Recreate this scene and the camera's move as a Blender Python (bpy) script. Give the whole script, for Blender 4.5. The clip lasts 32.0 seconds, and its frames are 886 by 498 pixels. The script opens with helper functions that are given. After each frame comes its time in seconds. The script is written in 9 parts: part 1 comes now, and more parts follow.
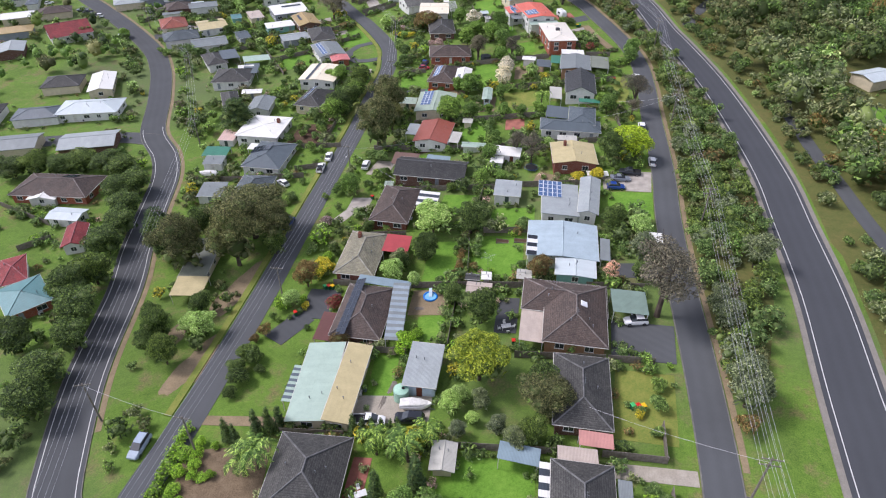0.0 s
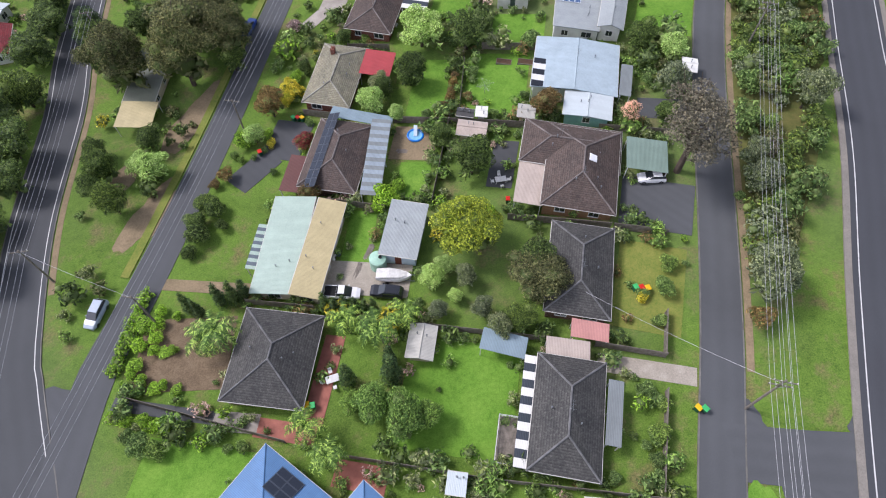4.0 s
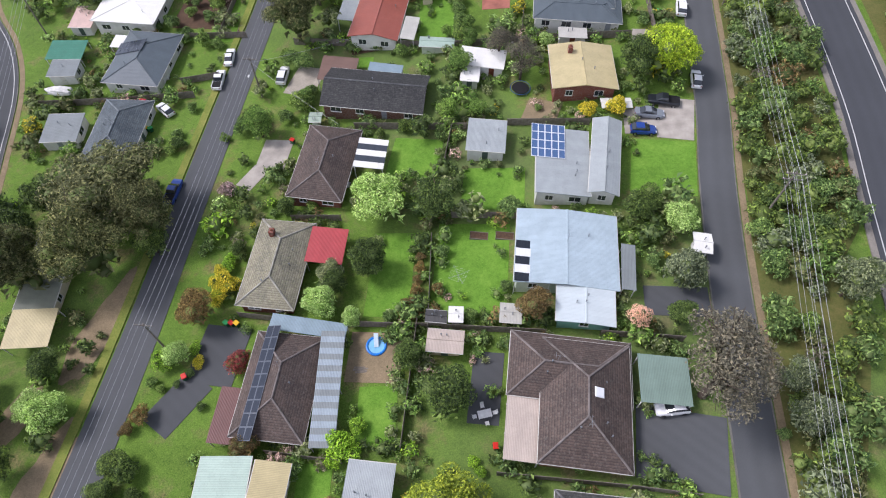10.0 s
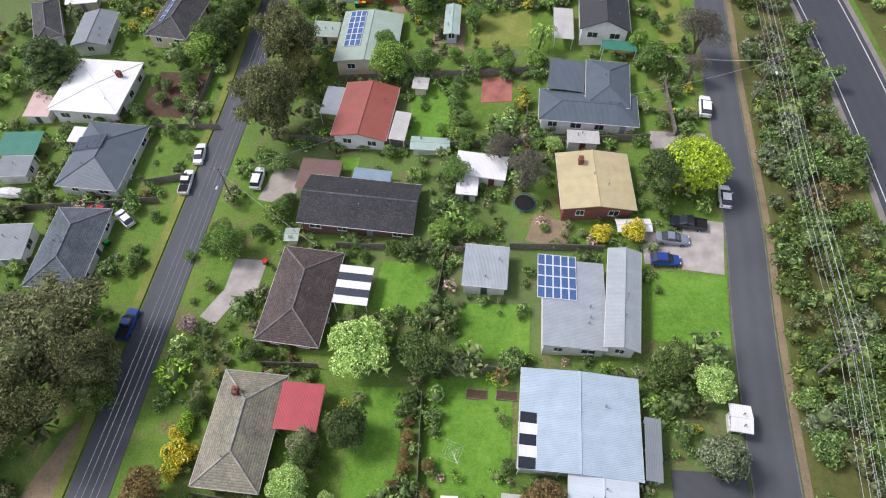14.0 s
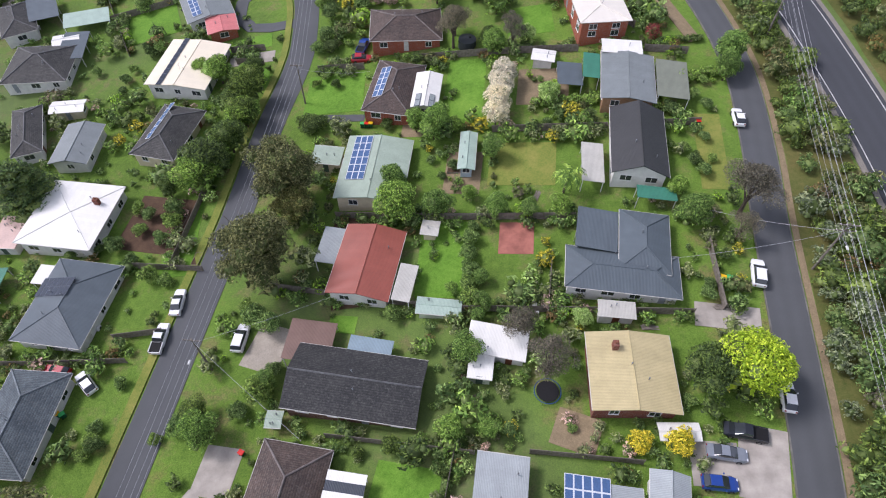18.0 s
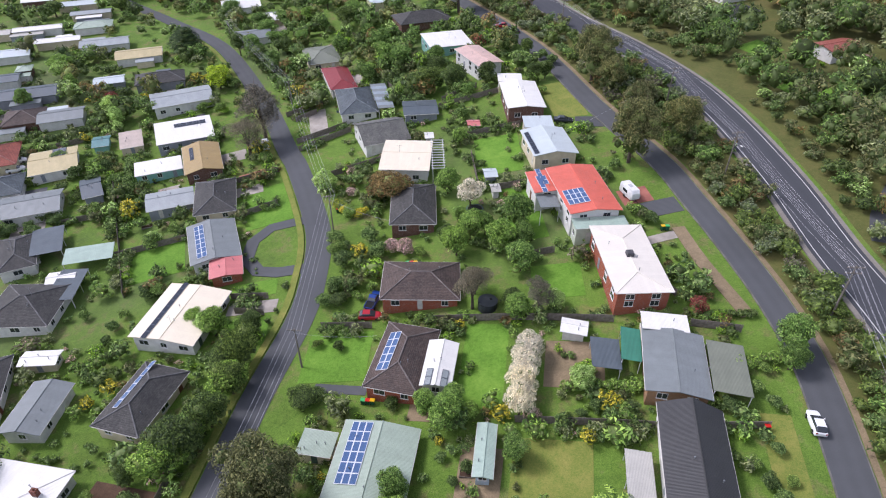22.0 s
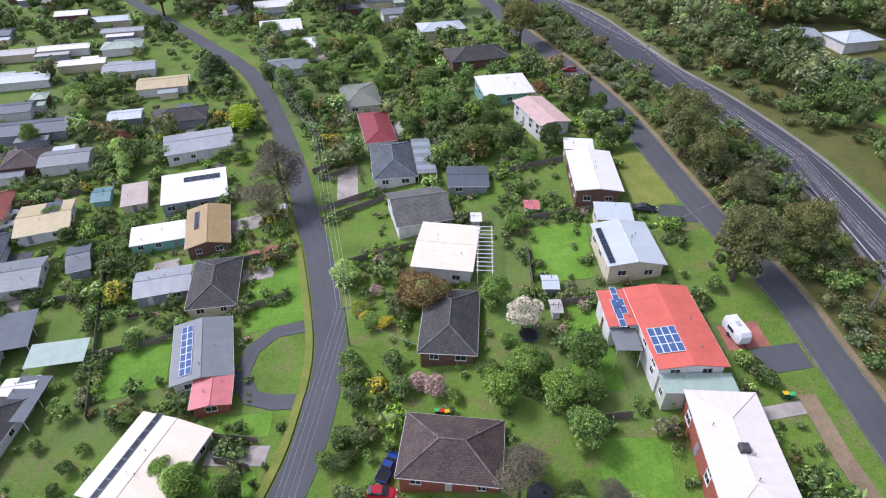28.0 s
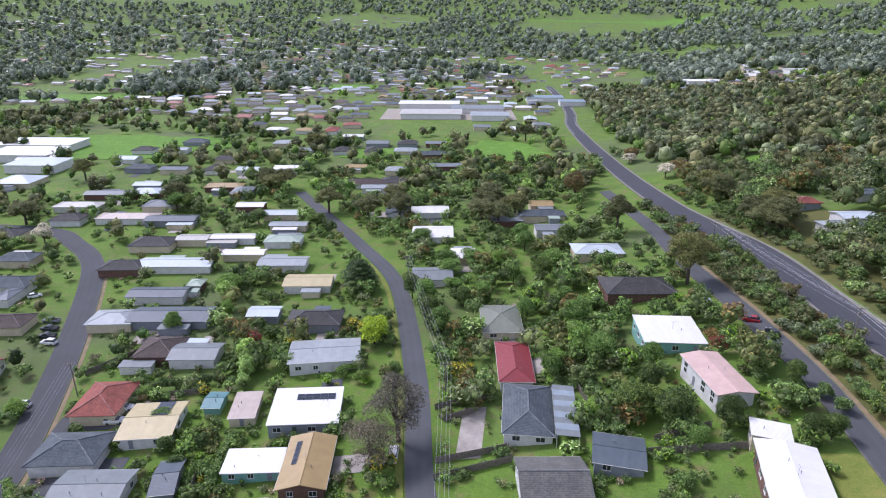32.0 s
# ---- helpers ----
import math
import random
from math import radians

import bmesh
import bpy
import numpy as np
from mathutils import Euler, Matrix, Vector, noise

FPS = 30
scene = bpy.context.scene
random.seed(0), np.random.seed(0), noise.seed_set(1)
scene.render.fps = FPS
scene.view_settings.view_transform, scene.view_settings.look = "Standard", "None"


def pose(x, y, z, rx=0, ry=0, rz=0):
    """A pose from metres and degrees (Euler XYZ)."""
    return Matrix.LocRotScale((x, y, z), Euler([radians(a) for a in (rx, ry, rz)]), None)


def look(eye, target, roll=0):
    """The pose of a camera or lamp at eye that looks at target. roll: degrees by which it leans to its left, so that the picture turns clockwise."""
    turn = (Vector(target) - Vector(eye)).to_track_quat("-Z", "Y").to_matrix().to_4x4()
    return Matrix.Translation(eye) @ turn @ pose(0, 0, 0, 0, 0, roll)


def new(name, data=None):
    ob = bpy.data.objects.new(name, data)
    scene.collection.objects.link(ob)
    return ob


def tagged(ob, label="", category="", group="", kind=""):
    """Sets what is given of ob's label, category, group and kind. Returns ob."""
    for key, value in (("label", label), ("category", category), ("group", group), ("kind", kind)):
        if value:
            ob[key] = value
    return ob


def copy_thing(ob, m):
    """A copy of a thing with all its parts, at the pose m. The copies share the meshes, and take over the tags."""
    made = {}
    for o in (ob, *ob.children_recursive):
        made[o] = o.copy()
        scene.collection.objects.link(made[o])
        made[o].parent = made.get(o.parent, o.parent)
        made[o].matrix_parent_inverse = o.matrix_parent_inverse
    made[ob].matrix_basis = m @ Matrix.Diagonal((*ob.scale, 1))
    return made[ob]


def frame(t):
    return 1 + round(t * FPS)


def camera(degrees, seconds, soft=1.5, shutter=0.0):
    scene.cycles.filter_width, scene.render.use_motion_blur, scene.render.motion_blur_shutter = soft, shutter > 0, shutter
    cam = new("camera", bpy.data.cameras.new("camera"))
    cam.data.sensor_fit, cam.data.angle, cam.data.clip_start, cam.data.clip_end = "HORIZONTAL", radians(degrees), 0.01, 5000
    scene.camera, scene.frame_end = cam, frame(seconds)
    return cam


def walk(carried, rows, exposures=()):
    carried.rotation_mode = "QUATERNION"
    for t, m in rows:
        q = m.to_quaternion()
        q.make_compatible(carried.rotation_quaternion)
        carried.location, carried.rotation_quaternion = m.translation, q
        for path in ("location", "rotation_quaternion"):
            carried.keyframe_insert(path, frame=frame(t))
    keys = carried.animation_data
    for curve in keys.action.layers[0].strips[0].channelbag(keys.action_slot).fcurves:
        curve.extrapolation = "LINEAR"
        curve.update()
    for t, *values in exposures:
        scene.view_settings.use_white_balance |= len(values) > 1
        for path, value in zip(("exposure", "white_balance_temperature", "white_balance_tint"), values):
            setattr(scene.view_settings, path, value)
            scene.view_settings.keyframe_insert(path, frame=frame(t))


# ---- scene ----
import itertools

cam = camera(71.3, 32.0, soft=1.1)
PATH = [
    (0, (-0.00, -0.00, 78.91), (0.000, 15.947, 66.843), -0.11),
    (0.5, (0.61, 2.81, 78.87), (0.625, 18.746, 66.779), -0.07),
    (1, (1.40, 5.30, 78.61), (1.350, 21.267, 66.569), -0.02),
    (1.5, (1.91, 7.76, 78.37), (1.835, 23.499, 66.035), -0.04),
    (2, (2.37, 10.29, 78.24), (2.248, 25.342, 65.068), -0.02),
    (2.5, (2.70, 12.97, 78.15), (2.553, 27.117, 64.020), -0.02),
    (3, (2.96, 15.16, 77.80), (2.789, 28.299, 62.718), -0.01),
    (3.5, (3.09, 17.90, 77.84), (2.924, 29.659, 61.663), -0.01),
    (4, (3.21, 20.75, 77.84), (3.043, 31.007, 60.671), -0.01),
    (4.5, (3.39, 23.10, 77.49), (3.218, 31.931, 59.545), -0.00),
    (6.5, (3.54, 36.21, 78.27), (3.398, 42.659, 59.338), 0.01),
    (7, (3.66, 38.66, 77.85), (3.497, 45.479, 59.053), 0.01),
    (7.5, (3.75, 41.41, 77.64), (3.554, 49.009, 59.140), -0.01),
    (8, (3.77, 44.32, 77.51), (3.541, 52.965, 59.482), -0.06),
    (8.5, (3.96, 46.87, 77.23), (3.663, 56.744, 59.839), -0.07),
    (9, (4.15, 49.39, 77.07), (3.960, 59.975, 60.096), -0.10),
    (9.5, (4.49, 52.13, 77.03), (4.723, 62.801, 60.117), -0.02),
    (10, (4.79, 54.83, 76.87), (5.322, 65.548, 59.993), 0.03),
    (10.5, (5.12, 57.45, 76.89), (5.689, 68.233, 60.055), 0.06),
    (11, (5.40, 60.33, 76.93), (5.961, 71.130, 60.104), 0.12),
    (11.5, (5.68, 63.19, 76.82), (6.239, 74.021, 60.015), 0.09),
    (12, (6.08, 66.21, 76.90), (6.602, 77.038, 60.088), -0.00),
    (12.5, (6.36, 69.09, 76.80), (6.878, 79.945, 60.011), 0.01),
    (13, (6.75, 72.06, 76.56), (7.245, 82.930, 59.778), -0.02),
    (13.5, (6.83, 74.84, 76.55), (7.352, 85.750, 59.796), 0.01),
    (14, (6.96, 77.54, 76.56), (7.488, 88.492, 59.836), 0.06),
    (14.5, (7.17, 80.32, 76.43), (7.686, 91.322, 59.740), 0.10),
    (16.5, (7.70, 91.90, 76.68), (7.878, 102.961, 60.019), 0.02),
    (17, (7.84, 94.99, 76.70), (8.012, 106.040, 60.036), 0.02),
    (17.5, (7.95, 98.18, 76.92), (8.127, 109.284, 60.278), 0.02),
    (18, (7.93, 101.34, 76.79), (8.155, 113.261, 60.735), 0.05),
    (18.5, (7.75, 104.16, 77.18), (8.057, 117.069, 61.904), 0.15),
    (19, (7.94, 107.14, 77.13), (8.269, 121.022, 62.736), 0.11),
    (19.5, (8.47, 110.29, 76.92), (8.786, 125.126, 63.512), 0.00),
    (20, (8.66, 113.23, 76.95), (8.993, 128.866, 64.491), 0.00),
    (20.5, (8.82, 116.06, 76.98), (9.175, 131.944, 64.832), -0.02),
    (21, (8.94, 118.89, 77.26), (9.271, 134.773, 65.108), 0.06),
    (21.5, (9.19, 121.77, 77.15), (9.215, 137.684, 65.040), 0.03),
    (22, (9.29, 124.67, 77.17), (8.786, 140.583, 65.068), -0.03),
    (22.5, (9.30, 127.51, 77.13), (8.152, 143.407, 65.054), -0.05),
    (23, (9.15, 130.48, 77.13), (7.378, 146.330, 65.066), -0.11),
    (23.5, (9.07, 133.55, 77.08), (7.025, 149.483, 65.165), -0.13),
    (24, (8.82, 136.66, 77.03), (6.696, 153.305, 66.148), -0.12),
    (24.5, (8.59, 139.63, 77.23), (6.373, 157.092, 67.732), -0.12),
    (25, (7.95, 142.39, 77.26), (5.778, 160.220, 68.455), -0.02),
    (25.5, (8.19, 145.07, 76.97), (5.958, 162.697, 67.793), -0.09),
    (26, (7.91, 147.81, 77.06), (5.801, 164.634, 66.466), -0.08),
    (26.5, (7.67, 150.51, 77.19), (5.689, 166.328, 65.117), -0.06),
    (28.5, (7.54, 162.52, 77.77), (5.574, 178.307, 65.655), 0.06),
    (29, (5.99, 165.20, 77.69), (3.163, 181.520, 66.478), 0.23),
    (29.5, (6.97, 168.05, 77.73), (1.654, 183.830, 66.640), -0.05),
    (30, (6.22, 171.02, 78.21), (0.091, 186.482, 67.107), -0.05),
    (30.5, (5.21, 173.87, 78.30), (-1.111, 189.795, 67.988), -0.01),
    (31, (4.30, 176.91, 78.56), (-2.264, 193.465, 69.458), -0.01),
    (31.5, (3.28, 180.01, 78.96), (-3.503, 197.181, 71.258), 0.00),
    (32, (2.48, 182.72, 78.89), (-4.408, 200.164, 71.943), 0.05),
]
walk(cam, [(t, look(eye, target, roll)) for t, eye, target, roll in PATH], [(0, 0.62, 6150, 22), (12, 0.63, 6150, 21), (18, 0.55, 6100, 23), (26, 0.6, 5900, 26), (32, 0.6, 5750, 27)])

# ---- world and light: bright overcast ----
SUN_EL, SUN_AZ = 48.0, 250.0
world = bpy.data.worlds.new("world")
scene.world = world
world.use_nodes = True
wn = world.node_tree.nodes
sky = wn.new("ShaderNodeTexSky")
sky.sky_type, sky.sun_disc = "NISHITA", False
sky.sun_elevation, sky.sun_rotation = radians(SUN_EL), radians(SUN_AZ)
sky.air_density, sky.dust_density, sky.ozone_density = 1.0, 1.0, 1.0
soft_sky = wn.new("ShaderNodeHueSaturation")
soft_sky.inputs["Saturation"].default_value = 0.45
world.node_tree.links.new(sky.outputs[0], soft_sky.inputs["Color"])
world.node_tree.links.new(soft_sky.outputs[0], wn["Background"].inputs[0])
wn["Background"].inputs[1].default_value = 0.15
sun = new("sun", bpy.data.lights.new("sun", "SUN"))
sun.data.energy, sun.data.angle, sun.data.color = 2.2, radians(16), (1.0, 0.97, 0.93)
sun.matrix_world = pose(0, 0, 200, 90 - SUN_EL, 0, 0)
sun.rotation_euler = Euler((radians(90 - SUN_EL), 0, radians(SUN_AZ)))

# ---- geometry helpers ----
class Geo:
    """Collects vertices, faces and uvs of one mesh."""

    def __init__(self):
        self.v, self.f, self.uv, self.mi = [], [], [], []

    def face(self, pts, uvs=None, m=0):
        n = len(self.v)
        self.v.extend([tuple(p) for p in pts])
        self.f.append(tuple(range(n, n + len(pts))))
        self.uv.extend(uvs if uvs else [(p[0] + p[1], p[2]) for p in pts])
        self.mi.append(m)
        return self

    def hexa(self, lo, hi):
        """A closed block between a lower and an upper ring of points (counter-clockwise from above)."""
        n = len(lo)
        self.face(hi, [(p[0], p[1]) for p in hi])
        self.face(lo[::-1], [(p[0], p[1]) for p in lo[::-1]])
        for i in range(n):
            j = (i + 1) % n
            w = math.dist(lo[i], lo[j])
            self.face([lo[i], lo[j], hi[j], hi[i]], [(0, lo[i][2]), (w, lo[j][2]), (w, hi[j][2]), (0, hi[i][2])])
        return self

    def box(self, x0, y0, z0, x1, y1, z1):
        return self.hexa([(x0, y0, z0), (x1, y0, z0), (x1, y1, z0), (x0, y1, z0)], [(x0, y0, z1), (x1, y0, z1), (x1, y1, z1), (x0, y1, z1)])

    def soft(self, x0, y0, z0, x1, y1, z1, b=0.05):
        """A box with a chamfered top."""
        ring = lambda d, z: [(x0 + d, y0 + d, z), (x1 - d, y0 + d, z), (x1 - d, y1 - d, z), (x0 + d, y1 - d, z)]
        self.hexa(ring(0, z0), ring(0, z1 - b))
        return self.hexa(ring(0, z1 - b), ring(b, z1))

    def tube(self, p0, p1, r0, r1=None, n=8):
        p0, p1 = Vector(p0), Vector(p1)
        r1 = r0 if r1 is None else r1
        q = (p1 - p0).to_track_quat("Z", "Y")
        ring = lambda p, r: [tuple(p + q @ Vector((r * math.cos(a), r * math.sin(a), 0))) for a in (2 * math.pi * i / n for i in range(n))]
        return self.hexa(ring(p0, r0), ring(p1, r1))

    def mesh(self, name, smooth=False):
        me = bpy.data.meshes.new(name)
        me.from_pydata(self.v, [], self.f)
        layer = me.uv_layers.new(name="UVMap")
        layer.data.foreach_set("uv", np.array(self.uv, dtype=np.float32).ravel())
        if smooth:
            me.polygons.foreach_set("use_smooth", [True] * len(me.polygons))
        return me


def part(name, g, material, parent=None, label="", smooth=False):
    me = g.mesh(name, smooth) if isinstance(g, Geo) else g
    if material and not me.materials:
        me.materials.append(material)
    ob = new(name, me)
    if parent:
        ob.parent = parent
    if label:
        ob["label"] = label
    return ob


def thing(name, x, y, z, rz=0, label="", category="", group=""):
    ob = new(name)
    ob.empty_display_size = 0.3
    ob.matrix_basis = pose(x, y, z, 0, 0, rz)
    return tagged(ob, label, category, group)


GROUND = (-0.388, 9.097, 0.798, 0.8, 3.784, 9.445, 0.289, 0.07)


def ground_z(x, y):
    """Height of the land: rising to the east, with a shallow saddle, and hills far off."""
    u, v = math.tanh(x / 66), math.tanh((y - 143) / 132)
    z = sum(c * b for c, b in zip(GROUND, (1, u, v, u * u, u * v, v * v, u * v * v, u * u * v)))
    far = max(0.0, math.hypot(x, y - 150) - 900)
    return z + 0.00007 * far * far * (1 if far < 1500 else 1500 / far)


# ---- materials ----
def lin(h):
    c = [int(h[i : i + 2], 16) / 255 for i in (1, 3, 5)]
    return tuple(v / 12.92 if v <= 0.04045 else ((v + 0.055) / 1.055) ** 2.4 for v in c)


MATS = {}


def nodes_of(name, rough=0.8, metal=0.0):
    m = bpy.data.materials.new(name)
    m.use_nodes = True
    t = m.node_tree
    b = t.nodes["Principled BSDF"]
    b.inputs["Roughness"].default_value, b.inputs["Metallic"].default_value = rough, metal
    b.inputs["Specular IOR Level"].default_value = 0.3
    return m, t, b


def ramp(t, src, stops):
    r = t.nodes.new("ShaderNodeValToRGB")
    e = r.color_ramp.elements
    while len(e) < len(stops):
        e.new(0.5)
    for q, (p, c) in zip(e, stops):
        q.position, q.color = p, (*c, 1)
    t.links.new(src, r.inputs[0])
    return r.outputs[0]


def noise_of(t, vec, scale, detail=4.0, rough=0.6):
    n = t.nodes.new("ShaderNodeTexNoise")
    n.inputs["Scale"].default_value, n.inputs["Detail"].default_value, n.inputs["Roughness"].default_value = scale, detail, rough
    t.links.new(vec, n.inputs["Vector"])
    return n.outputs["Fac"]


def grain(t, vec, scale, detail=5.0, rough=0.7):
    """Noise stretched to its full range."""
    return ramp(t, noise_of(t, vec, scale, detail, rough), [(0.36, (0, 0, 0)), (0.64, (1, 1, 1))])


def mixed(t, fac, a, b, kind="MIX"):
    n = t.nodes.new("ShaderNodeMix")
    n.data_type, n.blend_type = "RGBA", kind
    for src, k in ((fac, 0), (a, 6), (b, 7)):
        if isinstance(src, (int, float)):
            n.inputs[k].default_value = src
        elif isinstance(src, tuple):
            n.inputs[k].default_value = (*src, 1)
        else:
            t.links.new(src, n.inputs[k])
    return n.outputs[2]


def bumped(t, b, height, strength=0.4, distance=0.02):
    n = t.nodes.new("ShaderNodeBump")
    n.inputs["Strength"].default_value, n.inputs["Distance"].default_value = strength, distance
    t.links.new(height, n.inputs["Height"])
    t.links.new(n.outputs[0], b.inputs["Normal"])


def coord(t, which):
    return t.nodes.new("ShaderNodeTexCoord").outputs[which]


def scaled(c, k):
    return tuple(min(1.0, v * k) for v in c)


def plain(hexcol, rough=0.7, metal=0.0, dirt=0.25, scale=1.5):
    """Paint, concrete, timber: a base colour with grain and patches of wear."""
    key = ("plain", hexcol, rough, metal, dirt, scale)
    if key not in MATS:
        m, t, b = nodes_of("paint", rough, metal)
        c = lin(hexcol)
        o = coord(t, "Object")
        a = ramp(t, noise_of(t, o, scale, 6), [(0.35, scaled(c, 1 - dirt)), (0.65, scaled(c, 1 + dirt * 0.4))])
        f = mixed(t, noise_of(t, o, scale * 14, 3), a, mixed(t, 1.0, a, scaled((1, 1, 1), 1 - dirt * 0.6), "MULTIPLY"))
        t.links.new(f, b.inputs["Base Color"])
        MATS[key] = m
    return MATS[key]


def metal_roof(hexcol, old=0.25, pitch=0.19):
    """Ribbed steel sheet: ribs run up the slope; sheets differ a little, with stains."""
    key = ("metal", hexcol, old)
    if key not in MATS:
        m, t, b = nodes_of("ribbed_metal", 0.45)
        c = lin(hexcol)
        old = old * (0.35 if min(c) > 0.45 else 1.0)
        uv, o = coord(t, "UV"), coord(t, "Object")
        w = t.nodes.new("ShaderNodeTexWave")
        w.bands_direction, w.wave_profile = "X", "SIN"
        w.inputs["Scale"].default_value = 0.314 / pitch
        t.links.new(uv, w.inputs["Vector"])
        sheet = t.nodes.new("ShaderNodeTexBrick")
        for k, v in (("Scale", 1.0), ("Brick Width", 0.76), ("Row Height", 5.0), ("Mortar Size", 0.012)):
            sheet.inputs[k].default_value = v
        for k, q in (("Color1", 1.02), ("Color2", 0.965), ("Mortar", 0.88)):
            sheet.inputs[k].default_value = (q, q, q, 1)
        t.links.new(uv, sheet.inputs["Vector"])
        a = ramp(t, noise_of(t, o, 0.5, 6), [(0.3, scaled(c, 1 - old * 0.6)), (0.62, c), (0.8, scaled(c, 1 + old * 0.3))])
        f = mixed(t, 1.0, a, sheet.outputs["Color"], "MULTIPLY")
        # Rib shading put into colour: troughs of the bump wave are darkened.
        f = mixed(t, 0.06 if min(c) > 0.45 else 0.17, f, mixed(t, 1.0, f, w.outputs["Color"], "MULTIPLY"))
        grime = noise_of(t, o, 6, 4)
        f = mixed(t, ramp(t, grime, [(0.5, (0, 0, 0)), (0.8, (old, old, old))]), f, (0.12, 0.11, 0.09))
        t.links.new(f, b.inputs["Base Color"])
        bumped(t, b, w.outputs["Fac"], 0.5, 0.03)
        MATS[key] = m
    return MATS[key]


def tile_roof(hexcol, spots="#8c8a84", age=0.35):
    """Concrete tiles in courses, weathered, each tile its own shade."""
    key = ("tile", hexcol, spots, age)
    if key not in MATS:
        m, t, b = nodes_of("roof_tiles", 0.75)
        c = lin(hexcol)
        uv, o = coord(t, "UV"), coord(t, "Object")
        br = t.nodes.new("ShaderNodeTexBrick")
        for k, v in (("Scale", 1.0), ("Brick Width", 0.33), ("Row Height", 0.34), ("Mortar Size", 0.012), ("Mortar Smooth", 0.4)):
            br.inputs[k].default_value = v
        br.inputs["Color1"].default_value = (*scaled(c, 1.22), 1)
        br.inputs["Color2"].default_value = (*scaled(c, 0.84), 1)
        br.inputs["Mortar"].default_value = (*scaled(c, 0.45), 1)
        t.links.new(uv, br.inputs["Vector"])
        rows = t.nodes.new("ShaderNodeTexWave")
        rows.bands_direction, rows.wave_profile = "Y", "SAW"
        rows.inputs["Scale"].default_value = 0.314 / 0.34
        t.links.new(uv, rows.inputs["Vector"])
        # Step shading of the tile courses is put into colour, one gradient a row.
        f = mixed(t, 0.42, br.outputs["Color"], mixed(t, 1.0, br.outputs["Color"], rows.outputs["Color"], "MULTIPLY"))
        big = ramp(t, noise_of(t, o, 0.35, 5), [(0.35, (0.8, 0.8, 0.8)), (0.65, (1.2, 1.17, 1.12))])
        f = mixed(t, 1.0, f, big, "MULTIPLY")
        f = mixed(t, ramp(t, noise_of(t, o, 3.5, 6, 0.75), [(0.5, (0, 0, 0)), (0.72, (age, age, age))]), f, lin(spots))
        t.links.new(f, b.inputs["Base Color"])
        bumped(t, b, rows.outputs["Fac"], 0.7, 0.05)
        MATS[key] = m
    return MATS[key]


def brick_wall(hexcol):
    key = ("brick", hexcol)
    if key not in MATS:
        m, t, b = nodes_of("brickwork", 0.9)
        c = lin(hexcol)
        br = t.nodes.new("ShaderNodeTexBrick")
        for k, v in (("Scale", 1.0), ("Brick Width", 0.24), ("Row Height", 0.086), ("Mortar Size", 0.008)):
            br.inputs[k].default_value = v
        br.inputs["Color1"].default_value = (*scaled(c, 1.15), 1)
        br.inputs["Color2"].default_value = (*scaled(c, 0.75), 1)
        br.inputs["Mortar"].default_value = (0.3, 0.27, 0.24, 1)
        t.links.new(coord(t, "UV"), br.inputs["Vector"])
        f = mixed(t, noise_of(t, coord(t, "Object"), 1.2, 5), br.outputs["Color"], scaled(c, 0.7))
        t.links.new(f, b.inputs["Base Color"])
        MATS[key] = m
    return MATS[key]


def weatherboard(hexcol):
    key = ("board", hexcol)
    if key not in MATS:
        m, t, b = nodes_of("weatherboard", 0.6)
        c = lin(hexcol)
        w = t.nodes.new("ShaderNodeTexWave")
        w.bands_direction, w.wave_profile = "Y", "SAW"
        w.inputs["Scale"].default_value = 0.314 / 0.18
        t.links.new(coord(t, "UV"), w.inputs["Vector"])
        f = ramp(t, noise_of(t, coord(t, "Object"), 0.9, 6), [(0.3, scaled(c, 0.78)), (0.7, c)])
        t.links.new(f, b.inputs["Base Color"])
        bumped(t, b, w.outputs["Fac"], 0.5, 0.02)
        MATS[key] = m
    return MATS[key]


def asphalt(hexcol, patch=0.35):
    key = ("asphalt", hexcol, patch)
    if key not in MATS:
        m, t, b = nodes_of("asphalt", 0.85)
        c = lin(hexcol)
        o, uv = coord(t, "Object"), coord(t, "UV")
        a = ramp(t, noise_of(t, o, 0.12, 6), [(0.3, scaled(c, 1 - patch)), (0.7, scaled(c, 1 + patch))])
        w = t.nodes.new("ShaderNodeTexWave")
        w.bands_direction = "X"
        w.inputs["Scale"].default_value, w.inputs["Distortion"].default_value, w.inputs["Detail"].default_value = 0.16, 1.2, 3
        t.links.new(uv, w.inputs["Vector"])
        a = mixed(t, 0.22, a, mixed(t, w.outputs["Fac"], scaled(c, 0.75), scaled(c, 1.35)))
        a = mixed(t, 0.5, a, mixed(t, noise_of(t, o, 9, 4, 0.8), scaled(c, 0.6), scaled(c, 1.5)))
        t.links.new(a, b.inputs["Base Color"])
        bumped(t, b, noise_of(t, o, 30, 3), 0.3, 0.01)
        MATS[key] = m
    return MATS[key]


def soil(name, dark, mid, pale, scale=0.3, bump=0.05):
    m, t, b = nodes_of(name, 0.95)
    o = coord(t, "Object")
    a = ramp(t, noise_of(t, o, scale, 8, 0.65), [(0.3, lin(dark)), (0.5, lin(mid)), (0.72, lin(pale))])
    a = mixed(t, 0.35, a, mixed(t, grain(t, o, scale * 9), lin(dark), lin(pale)))
    a = mixed(t, 0.35, a, mixed(t, grain(t, o, 7.0, 4, 0.8), lin(dark), lin(pale)))
    t.links.new(a, b.inputs["Base Color"])
    bumped(t, b, noise_of(t, o, 4, 6, 0.7), 0.6, bump)
    return m


